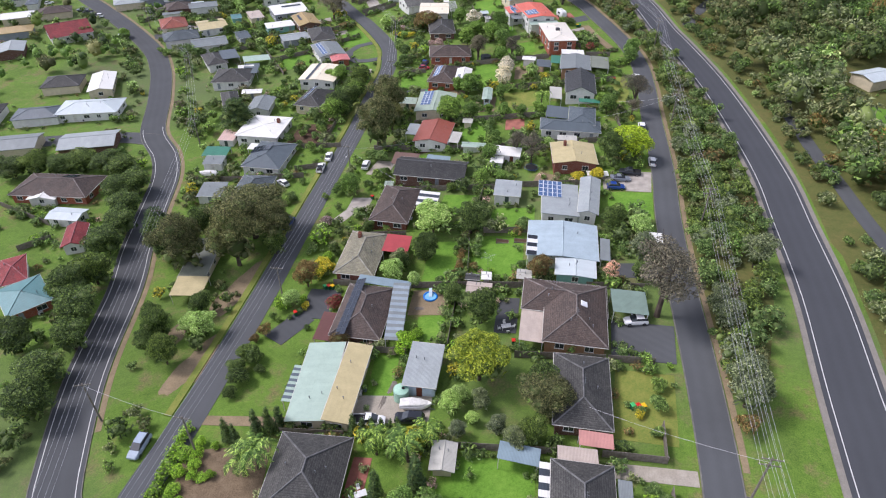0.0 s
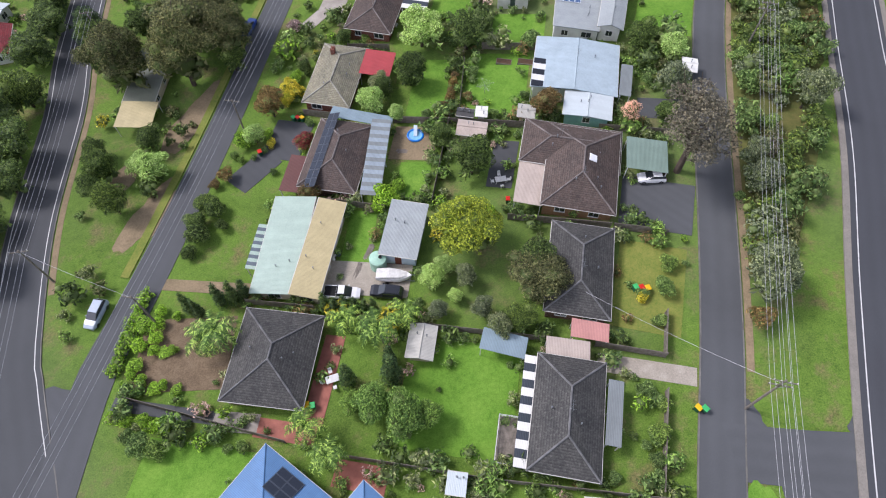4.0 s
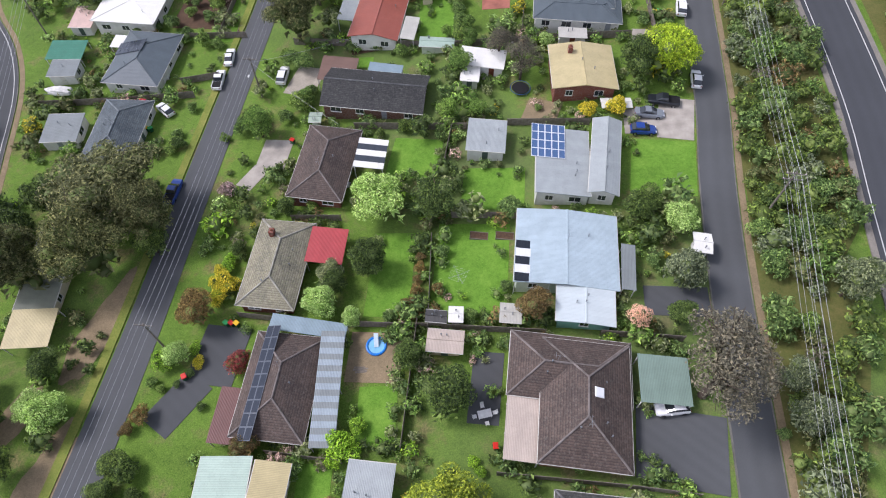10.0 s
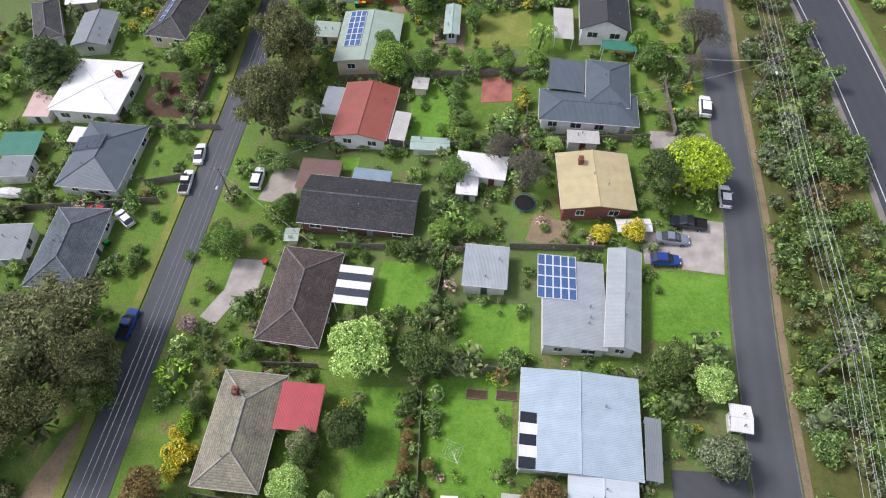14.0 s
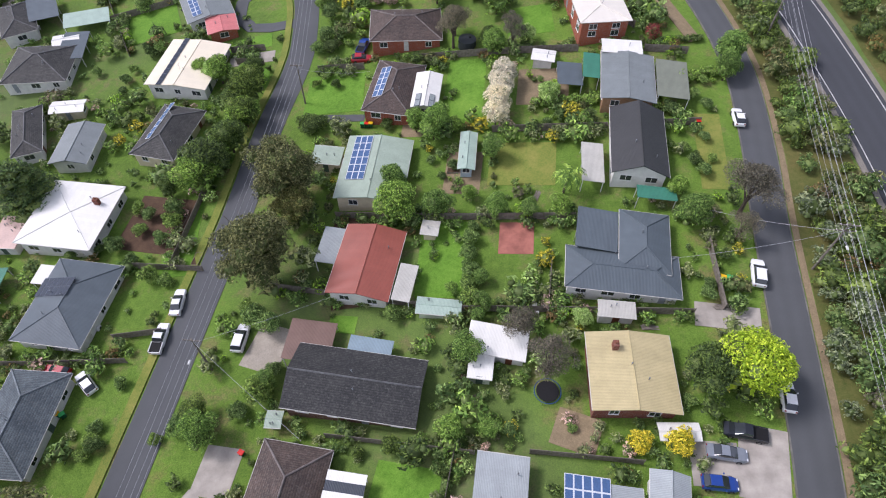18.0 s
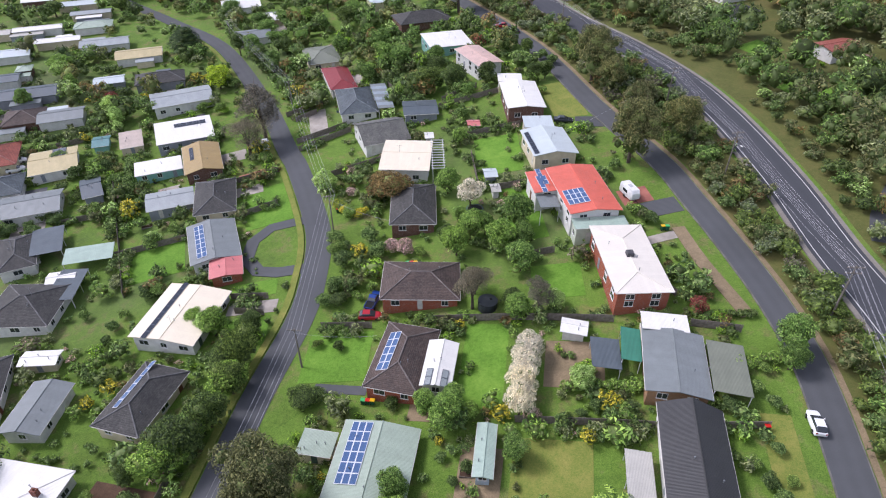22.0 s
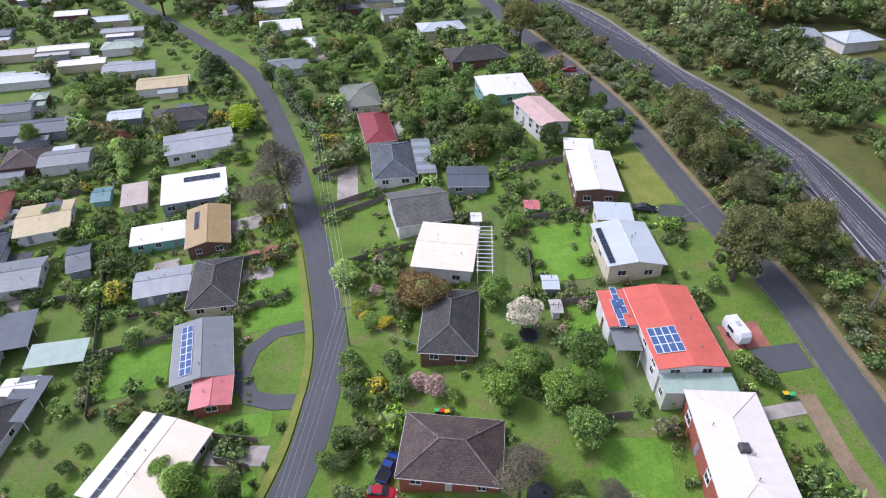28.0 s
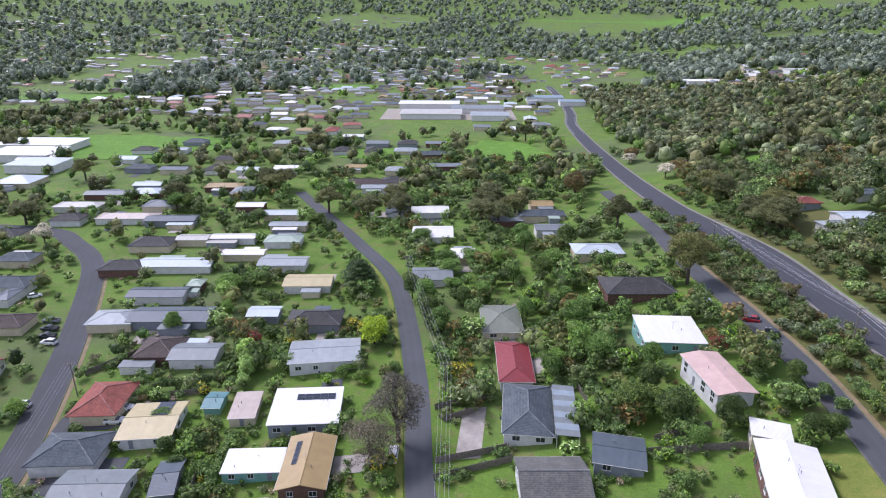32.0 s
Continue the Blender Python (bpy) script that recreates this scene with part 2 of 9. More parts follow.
def leaf(name, dark, pale, spread=0.35):
    """Foliage: each leaf clump its own shade, each plant its own tone."""
    m, t, b = nodes_of(name, 0.6)
    b.inputs["Specular IOR Level"].default_value = 0.25
    g = t.nodes.new("ShaderNodeNewGeometry")
    info = t.nodes.new("ShaderNodeObjectInfo")
    a = ramp(t, g.outputs["Random Per Island"], [(0.0, scaled(lin(dark), 1.05)), (0.4, scaled(lin(dark), 1.7)), (0.8, scaled(lin(pale), 1.4)), (1.0, tuple(q * f for q, f in zip(lin(pale), (2.0, 1.9, 1.7))))])
    tone = ramp(t, info.outputs["Random"], [(0.0, (1 - spread, 1 - spread, 1 - spread)), (0.5, (1, 1, 1)), (1.0, (1 + spread * 0.8, 1 + spread * 0.6, 1 - spread * 0.3))])
    a = mixed(t, 1.0, a, tone, "MULTIPLY")
    t.links.new(a, b.inputs["Base Color"])
    thin, both = t.nodes.new("ShaderNodeBsdfTranslucent"), t.nodes.new("ShaderNodeMixShader")
    both.inputs[0].default_value = 0.25
    t.links.new(a, thin.inputs["Color"])
    t.links.new(b.outputs[0], both.inputs[1])
    t.links.new(thin.outputs[0], both.inputs[2])
    t.links.new(both.outputs[0], t.nodes["Material Output"].inputs["Surface"])
    return m


def glass_mat():
    if "glass" not in MATS:
        m, t, b = nodes_of("window_glass", 0.06)
        b.inputs["Base Color"].default_value = (0.03, 0.035, 0.04, 1)
        b.inputs["Specular IOR Level"].default_value = 0.8
        MATS["glass"] = m
    return MATS["glass"]


def panel_mat(hexcol):
    key = ("pv", hexcol)
    if key not in MATS:
        m, t, b = nodes_of("solar_glass", 0.12)
        c = lin(hexcol)
        br = t.nodes.new("ShaderNodeTexBrick")
        br.offset = 0.0
        for k, v in (("Scale", 1.0), ("Brick Width", 0.16), ("Row Height", 0.16), ("Mortar Size", 0.006)):
            br.inputs[k].default_value = v
        br.inputs["Color1"].default_value = (*c, 1)
        br.inputs["Color2"].default_value = (*scaled(c, 1.2), 1)
        br.inputs["Mortar"].default_value = (*scaled(c, 1.45), 1)
        t.links.new(coord(t, "UV"), br.inputs["Vector"])
        t.links.new(br.outputs["Color"], b.inputs["Base Color"])
        b.inputs["Specular IOR Level"].default_value = 0.6
        MATS[key] = m
    return MATS[key]


# roof colours
CHAR, BROWN, BLACK, MOSS, GREYT = "#494947", "#574b45", "#3b3c3c", "#8b8775", "#6d6e69"
MINT, SAND, GREYL, GREYM, GREYD = "#a6bbab", "#c2b487", "#a0a7a6", "#808786", "#5a6469"
BLUEG, LBLUE, PALEB, WHITE, OLDW = "#879ba3", "#abbcc2", "#bcc6c6", "#deddd5", "#bdbbb0"
TANW, TAN, PINK, PINKW, PINKR, CORAL = "#bfb0a2", "#a8905f", "#c58e84", "#d3b5a8", "#cf7b78", "#d86e5c"
RUST, RUSTB, REDM, DRED, BROWNF = "#9c584a", "#6b4640", "#b0484a", "#8e3a3c", "#7d6459"
GREENM, GREENG, MINTG, TEAL, MOSSM, CREAMM, BLUE = "#3f8069", "#7c9184", "#a3b3a0", "#5f8a8a", "#7d8272", "#e4d9c0", "#5d84ad"
DARKP, BLUEP = "#20262f", "#40587a"
# wall colours
BRICK_D, BRICK_R, BRICK_T, BRICK_O = "b#6b4a3c", "b#7d4535", "b#a07a55", "b#a0553a"
WHITEW, CREAM, GREYW, GREENW, TEALW, PALEBLUE = "#d9d8d2", "#cfc3a6", "#8e9398", "#c3cbb8", "#7fb0a4", "#b9cbd6"


def wall_mat(code):
    return brick_wall(code[1:]) if code[0] == "b" else weatherboard(code)


def meadow():
    """Rough grass: clover green, worn yellow and bare brown patches, olive scrub floor in broad sweeps."""
    m, t, b = nodes_of("grass", 0.95)
    o = coord(t, "Object")
    a = ramp(t, noise_of(t, o, 0.11, 8, 0.65), [(0.3, lin("#334f14")), (0.45, lin("#486f1b")), (0.58, lin("#5d8428")), (0.72, lin("#85863c"))])
    a = mixed(t, 0.3, a, mixed(t, grain(t, o, 1.1), lin("#2f4a1a"), lin("#76963a")))
    a = mixed(t, 0.42, a, mixed(t, grain(t, o, 6.0, 5, 0.8), lin("#22360f"), lin("#869c44")))
    bare = ramp(t, noise_of(t, o, 0.22, 7, 0.7), [(0.51, (0, 0, 0)), (0.66, (0.75, 0.75, 0.75))])
    a = mixed(t, bare, a, mixed(t, grain(t, o, 3.0), lin("#4f4630"), lin("#8a7a58")))
    scrub = ramp(t, noise_of(t, o, 0.012, 4, 0.5), [(0.5, (0, 0, 0)), (0.62, (0.6, 0.6, 0.6))])
    a = mixed(t, scrub, a, lin("#5c6346"))
    t.links.new(a, b.inputs["Base Color"])
    bumped(t, b, noise_of(t, o, 3.5, 6, 0.75), 0.8, 0.12)
    return m


GRASS = meadow()
LAWN = soil("lawn", "#385f13", "#528120", "#7da13e", 0.2, 0.07)
DRYGRASS = soil("dry_grass", "#48651f", "#697a30", "#958c4c", 0.3, 0.06)
DIRT = soil("bare_earth", "#5d543f", "#7d6e55", "#9f8c6f", 0.35)
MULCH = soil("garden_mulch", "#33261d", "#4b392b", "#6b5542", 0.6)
CONCRETE = plain("#a8a196", 0.9, 0, 0.25, 0.4)
PAVING = plain("#a2685a", 0.9, 0, 0.3, 0.6)
KERB = plain("#74726b", 0.9, 0, 0.35, 0.5)
GRAVEL = soil("gravel", "#7c7568", "#989082", "#b5ad9e", 0.5)
ASPHALT, ASPHALT_NEW, ASPHALT_DARK = asphalt("#4e5051", 0.25), asphalt("#424447", 0.15), asphalt("#47494a", 0.25)
LINE = plain("#cfcfca", 0.7, 0, 0.2, 0.8)
TIMBER = plain("#857d72", 0.9, 0, 0.4, 2.0)
GALV = plain("#8f9396", 0.4, 0.6, 0.2, 2.0)
WHITEP = plain("#d8d8d4", 0.5, 0, 0.15, 2.0)
TRIM = plain("#c9c6bd", 0.5, 0, 0.15, 1.0)
BARK = plain("#5b5046", 0.95, 0, 0.4, 3.0)
RUBBER = plain("#1b1b1c", 0.8, 0, 0.2, 4.0)
CHROME = plain("#a5a8ab", 0.25, 0.9, 0.1, 3.0)

# ---- the land ----
def axis(lo, hi, near_lo, near_hi, fine):
    a = list(np.arange(near_lo, near_hi + 0.1, fine))
    step, p = fine, near_hi
    while p < hi:
        step *= 1.25
        p += step
        a.append(p)
    step, p = fine, near_lo
    while p > lo:
        step *= 1.25
        p -= step
        a.insert(0, p)
    return a


xs, ys = axis(-4000, 4000, -130, 110, 2.5), axis(-1500, 4500, 0, 400, 2.5)
gv = [(x, y, ground_z(x, y)) for y in ys for x in xs]
nx = len(xs)
gf = [(j * nx + i, j * nx + i + 1, (j + 1) * nx + i + 1, (j + 1) * nx + i) for j in range(len(ys) - 1) for i in range(nx - 1)]
gm = bpy.data.meshes.new("ground")
gm.from_pydata(gv, [], gf)
gm.materials.append(GRASS)
gm.polygons.foreach_set("use_smooth", [True] * len(gm.polygons))
tagged(new("ground", gm), "rolling suburban land covered with green grass", "ground", kind="structure")


def spline(pts, step=3.0):
    """A smooth line through plan points."""
    p = [Vector(q) for q in (pts[0], *pts, pts[-1])]
    out = []
    for i in range(1, len(p) - 2):
        a, b, c, d = p[i - 1 : i + 3]
        n = max(1, int((c - b).length / step))
        for k in range(n):
            t = k / n
            out.append(0.5 * (2 * b + (c - a) * t + (2 * a - 5 * b + 4 * c - d) * t * t + (3 * b - a - 3 * c + d) * t ** 3))
    out.append(p[-1])
    return out


def ribbon(line, o0, o1, lift, thick=0.3, z=None):
    """A strip along a line between two side offsets (positive to the right), lying on the land."""
    g = Geo()
    run, rows = 0.0, []
    for i, q in enumerate(line):
        d = (line[min(i + 1, len(line) - 1)] - line[max(i - 1, 0)]).normalized()
        n = Vector((d.y, -d.x))
        if i:
            run += (q - line[i - 1]).length
        mid = ground_z(q.x, q.y)
        row = []
        for o in (o0, o1):
            e = q + n * o
            h = max(ground_z(e.x, e.y), mid * 0.5 + 0.5 * ground_z(e.x, e.y)) + lift
            row.append((e.x, e.y, h))
        rows.append((row[0], row[1], run))
    for (a, b, s), (c, d, e) in zip(rows, rows[1:]):
        g.face([a, b, d, c], [(o0, s), (o1, s), (o1, e), (o0, e)])
        dn = lambda p: (p[0], p[1], p[2] - thick)
        g.face([dn(a), a, c, dn(c)])
        g.face([b, dn(b), dn(d), d])
    return g


def road(name, pts, width, mat, label, kerbs=True, lift=0.07, cat="road"):
    line = spline(pts)
    ob = part(name, ribbon(line, -width / 2, width / 2, lift), mat)
    tagged(ob, label, cat, kind="structure")
    if kerbs:
        for s in (-1, 1):
            a, b = sorted((s * width / 2, s * (width / 2 + 0.16)))
            part("kerb", ribbon(line, a, b, lift + 0.06), KERB, ob, "pale concrete kerb and channel")
    return ob, line


def markings(ob, line, offset, width, dash=0.0, gap=0.0, lo=0, hi=None):
    """Painted lines along a road."""
    g, on = Geo(), True
    hi = hi or len(line)
    if not dash:
        part("edge_line", ribbon(line[lo:hi], offset - width / 2, offset + width / 2, 0.085, 0.01), LINE, ob, "white painted line")
        return
    step = (line[1] - line[0]).length
    n, m = max(2, round(dash / step) + 1), max(1, round(gap / step))
    i = lo
    while i + n < hi:
        part("centre_dash", ribbon(line[i : i + n], offset - width / 2, offset + width / 2, 0.085, 0.01), LINE, ob)
        i += n + m - 1


ROAD_R = [(32.9, 31), (34.4, 38), (37.3, 51), (40.5, 68), (44.5, 92), (48, 110), (51, 123), (53.5, 137), (56.8, 158), (59, 170), (61, 187), (60.5, 200), (58.5, 213), (55, 230), (52, 243), (43, 268), (33, 304), (22, 334), (6, 374), (-6, 411), (-30, 470)]
ROAD_L = [(-43, 30), (-43.2, 40), (-43, 48), (-41.4, 56), (-39.6, 67), (-36, 93), (-33, 118), (-29, 146), (-25.5, 168), (-23, 188), (-19.5, 205), (-19, 216), (-21, 232), (-31, 258), (-36, 268), (-52, 302), (-80, 350), (-109, 379), (-129, 397), (-176, 438)]
ROAD_F = [(-36, 8), (-41, 20), (-45.5, 30), (-50, 38.5), (-53.6, 45.5), (-56, 51), (-62, 72), (-66, 97), (-70, 113), (-73, 130), (-76, 147), (-81, 160), (-90, 175), (-97, 200), (-106, 226), (-119, 249), (-151, 288), (-190, 328), (-218, 343), (-236, 349), (-262, 345), (-310, 330)]
ROAD_M = [(45, 0), (52, 30), (59, 56), (66, 80), (71, 103), (75, 123), (77.5, 150), (78, 175), (76.5, 198), (75, 212), (73.5, 238), (68, 272), (57, 302), (44, 330), (28, 376), (11, 410), (-4, 445), (-34, 530), (-84, 685), (-101, 764), (-140, 900), (-262, 1265)]
road("road_east", ROAD_R, 4.9, ASPHALT, "narrow grey asphalt side street between kerbs")
road("road_west", ROAD_L, 5.4, ASPHALT, "grey asphalt side street under power lines", kerbs=False)
rf, lf = road("road_far_west", ROAD_F, 7.2, ASPHALT_DARK, "dark asphalt street with white lines along grass verges")
rm, lm = road("road_main", ROAD_M, 8.6, ASPHALT_NEW, "dark two-lane main road with white edge lines", kerbs=False)
road("road_link", [(34.5, 37.4), (44, 36.4), (54, 36)], 6.4, ASPHALT, "short asphalt link to the main road", kerbs=False, lift=0.075)
road("road_spur", [(-88, 170), (-103, 172), (-135, 168), (-170, 160)], 6.5, ASPHALT, "grey asphalt street off the bend", lift=0.06)
for s in (-1, 1):
    a, b = sorted((s * 4.3, s * 5.2))
    tagged(part("road_shoulder", ribbon(lm, a, b, 0.04), soil("shoulder_gravel", "#66635c", "#7c7870", "#948d82", 0.5)), "pale gravel shoulder of the main road", "road shoulder", kind="structure")
    markings(rm, lm, s * 3.5, 0.14)
    markings(rf, lf, s * 2.9, 0.12, hi=55)
markings(rm, lm, -0.16, 0.16, 4.5, 6.0, hi=170)
markings(rm, lm, 0.16, 0.16)
markings(rf, lf, 0.0, 0.12, 3.0, 6.0, hi=50)


def paler(code):
    """A weathered, paler shade of a colour code."""
    return "#" + "".join("%02x" % int(int(code[i : i + 2], 16) * 0.72 + 62) for i in (1, 3, 5))


SLABS = []


def slab(x, y, length, width, rz, mat, label, cat, lift=0.05, name="driveway", cuts=0):
    """A paved or bare patch that lies on the land, rounded at the corners."""
    SLABS.append((x, y, length / 2, width / 2, radians(rz), name))
    g = Geo()
    c, s = math.cos(radians(rz)), math.sin(radians(rz))
    n, m = max(2, int(length / 3)), max(2, int(width / 3))
    at = lambda i, j: (x + c * (i / n - 0.5) * length - s * (j / m - 0.5) * width, y + s * (i / n - 0.5) * length + c * (j / m - 0.5) * width)
    z = lambda p: (*p, ground_z(*p) + lift)
    for i in range(n):
        for j in range(m):
            g.face([z(at(i, j)), z(at(i + 1, j)), z(at(i + 1, j + 1)), z(at(i, j + 1))])
    edge = [at(i, 0) for i in range(n + 1)] + [at(n, j) for j in range(1, m + 1)] + [at(i, m) for i in range(n - 1, -1, -1)] + [at(0, j) for j in range(m - 1, 0, -1)]
    for p, q in zip(edge, edge[1:] + edge[:1]):
        g.face([(*p, ground_z(*p) - 0.2), (*q, ground_z(*q) - 0.2), z(q), z(p)])
    return tagged(part(name, g, mat), label, cat, kind="structure")


def patch(x, y, rx, ry, rz, mat, label, cat, lift=0.03, name="ground_patch", seed=0):
    """A patch with a wandering outline, lying on the land."""
    g, rnd = Geo(), random.Random(seed + int(x * 7 + y * 13))
    c, s = math.cos(radians(rz)), math.sin(radians(rz))
    ph = [rnd.uniform(0, 6.3) for _ in range(4)]
    n = 28
    ring = lambda k: [(x + c * k * rx * f * ca - s * k * ry * f * sa, y + s * k * rx * f * ca + c * k * ry * f * sa) for ca, sa, f in ((math.cos(a), math.sin(a), 1 + 0.14 * math.sin(2 * a + ph[0]) + 0.1 * math.sin(3 * a + ph[1]) + 0.07 * math.sin(7 * a + ph[2])) for a in (2 * math.pi * i / n for i in range(n)))]
    z = lambda p: (*p, ground_z(*p) + lift)
    rings = [ring(k) for k in (0.02, 0.35, 0.7, 1.0)]
    for r0, r1 in zip(rings, rings[1:]):
        for i in range(n):
            j = (i + 1) % n
            g.face([z(r0[i]), z(r1[i]), z(r1[j]), z(r0[j])])
    g.face([z(p) for p in rings[0]])
    for i in range(n):
        j = (i + 1) % n
        p, q = rings[-1][i], rings[-1][j]
        g.face([(*p, ground_z(*p) - 0.1), (*q, ground_z(*q) - 0.1), z(q), z(p)])
    return tagged(part(name, g, mat), label, cat, kind="structure")


# ---- houses ----
rng = random.Random(7)
HOUSES = []


def slope_uv(pts, along, up):
    a, u = Vector(along), Vector(up)
    return [(Vector(p) @ a, Vector(p) @ u) for p in pts]


def roof_geo(kind, length, width, h, pitch):
    """Roof shell in local axes: ridge along x. Returns the shell, the ridge lines and the slope height function."""
    g, hl, hw, th = Geo(), length / 2, width / 2, 0.14
    k = math.tan(radians(pitch))
    lines = []
    if kind == "hip":
        hip = min(hw, hl)
        top = h + hip * k
        rl = max(hl - hip, 0.05)
        E, R = [(-hl, -hw, h), (hl, -hw, h), (hl, hw, h), (-hl, hw, h)], [(-rl, 0, top), (rl, 0, top)]
        faces = [([E[0], E[1], R[1], R[0]], (1, 0, 0), (0, 1, k)), ([E[2], E[3], R[0], R[1]], (-1, 0, 0), (0, -1, k)), ([E[1], E[2], R[1]], (0, 1, 0), (-1, 0, k)), ([E[3], E[0], R[0]], (0, -1, 0), (1, 0, k))]
        lines = [(R[0], R[1]), (E[0], R[0]), (E[3], R[0]), (E[1], R[1]), (E[2], R[1])]
        zf = lambda y: h + (hw - abs(y)) * k
    elif kind == "gable":
        top = h + hw * k
        E, R = [(-hl, -hw, h), (hl, -hw, h), (hl, hw, h), (-hl, hw, h)], [(-hl, 0, top), (hl, 0, top)]
        faces = [([E[0], E[1], R[1], R[0]], (1, 0, 0), (0, 1, k)), ([E[2], E[3], R[0], R[1]], (-1, 0, 0), (0, -1, k))]
        lines = [(R[0], R[1])]
        zf = lambda y: h + (hw - abs(y)) * k
    else:
        s = {"mono_l": -1, "mono_r": 1}.get(kind, 1)
        rise = width * k / 2
        E = [(-hl, -hw, h - s * rise), (hl, -hw, h - s * rise), (hl, hw, h + s * rise), (-hl, hw, h + s * rise)]
        faces = [(E, (1, 0, 0), (0, 1, s * k))]
        zf = lambda y: h + s * y * k
    for pts, along, up in faces:
        g.face(pts, slope_uv(pts, along, up))
        g.face([(x, y, z - th) for x, y, z in pts[::-1]])
    eave = E if kind in ("hip", "flat", "mono_l", "mono_r") else [E[0], E[1], R[1], E[2], E[3], R[0]]
    for p, q in zip(eave, eave[1:] + eave[:1]):
        g.face([(p[0], p[1], p[2] - th), (q[0], q[1], q[2] - th), q, p])
    return g, lines, zf, E


def wall_geo(kind, length, width, zf, base):
    hl, hw = length / 2, width / 2
    prof = [-hw, 0.0, hw] if kind == "gable" else [-hw, hw]
    g = Geo()
    ring = lambda f: [(-hl, -hw, f(-hw)), (hl, -hw, f(-hw))] + ([(hl, 0, f(0))] if kind == "gable" else []) + [(hl, hw, f(hw)), (-hl, hw, f(hw))] + ([(-hl, 0, f(0))] if kind == "gable" else [])
    return g.hexa(ring(lambda y: base), ring(lambda y: (zf(y) if kind != "hip" else zf(hw)) - 0.13))


def window(parent, x, y, rz, z0, w, hgt):
    """A framed window that stands in the wall at (x, y) and faces along the local -y after turning."""
    f = Geo()
    t = 0.07
    f.box(-w / 2, -0.05, 0, -w / 2 + t, 0.06, hgt).box(w / 2 - t, -0.05, 0, w / 2, 0.06, hgt)
    f.box(-w / 2 + t, -0.05, 0, w / 2 - t, 0.06, t).box(-w / 2 + t, -0.05, hgt - t, w / 2 - t, 0.06, hgt)
    f.box(-0.03, -0.045, t, 0.03, 0.05, hgt - t).box(-w / 2 - 0.05, -0.12, -0.05, w / 2 + 0.05, 0.0, 0.0)
    ob = part("window", f, WHITEP, parent)
    ob.matrix_basis = pose(x, y, z0, 0, 0, rz)
    part("pane", Geo().box(-w / 2 + t, -0.025, t, w / 2 - t, 0.02, hgt - t), glass_mat(), ob)
    return ob


PV = {}


def solar(parent, x, y, z, tilt, colour):
    if colour not in PV:
        PV[colour] = (Geo().box(-0.745, -0.425, 0.09, 0.745, 0.425, 0.13).mesh("solar_panel"), Geo().box(-0.83, -0.51, 0.05, 0.83, 0.51, 0.115).mesh("panel_frame"))
        PV[colour][0].materials.append(panel_mat(colour))
        PV[colour][1].materials.append(plain("#c9ced3", 0.4, 0, 0.05) if colour == BLUEP else plain("#4c525a", 0.4, 0.4, 0.05))
    ob = part("solar_panel", PV[colour][0], None, parent)
    ob.matrix_basis = pose(x, y, z, tilt, 0, 0)
    part("panel_frame", PV[colour][1], None, ob)


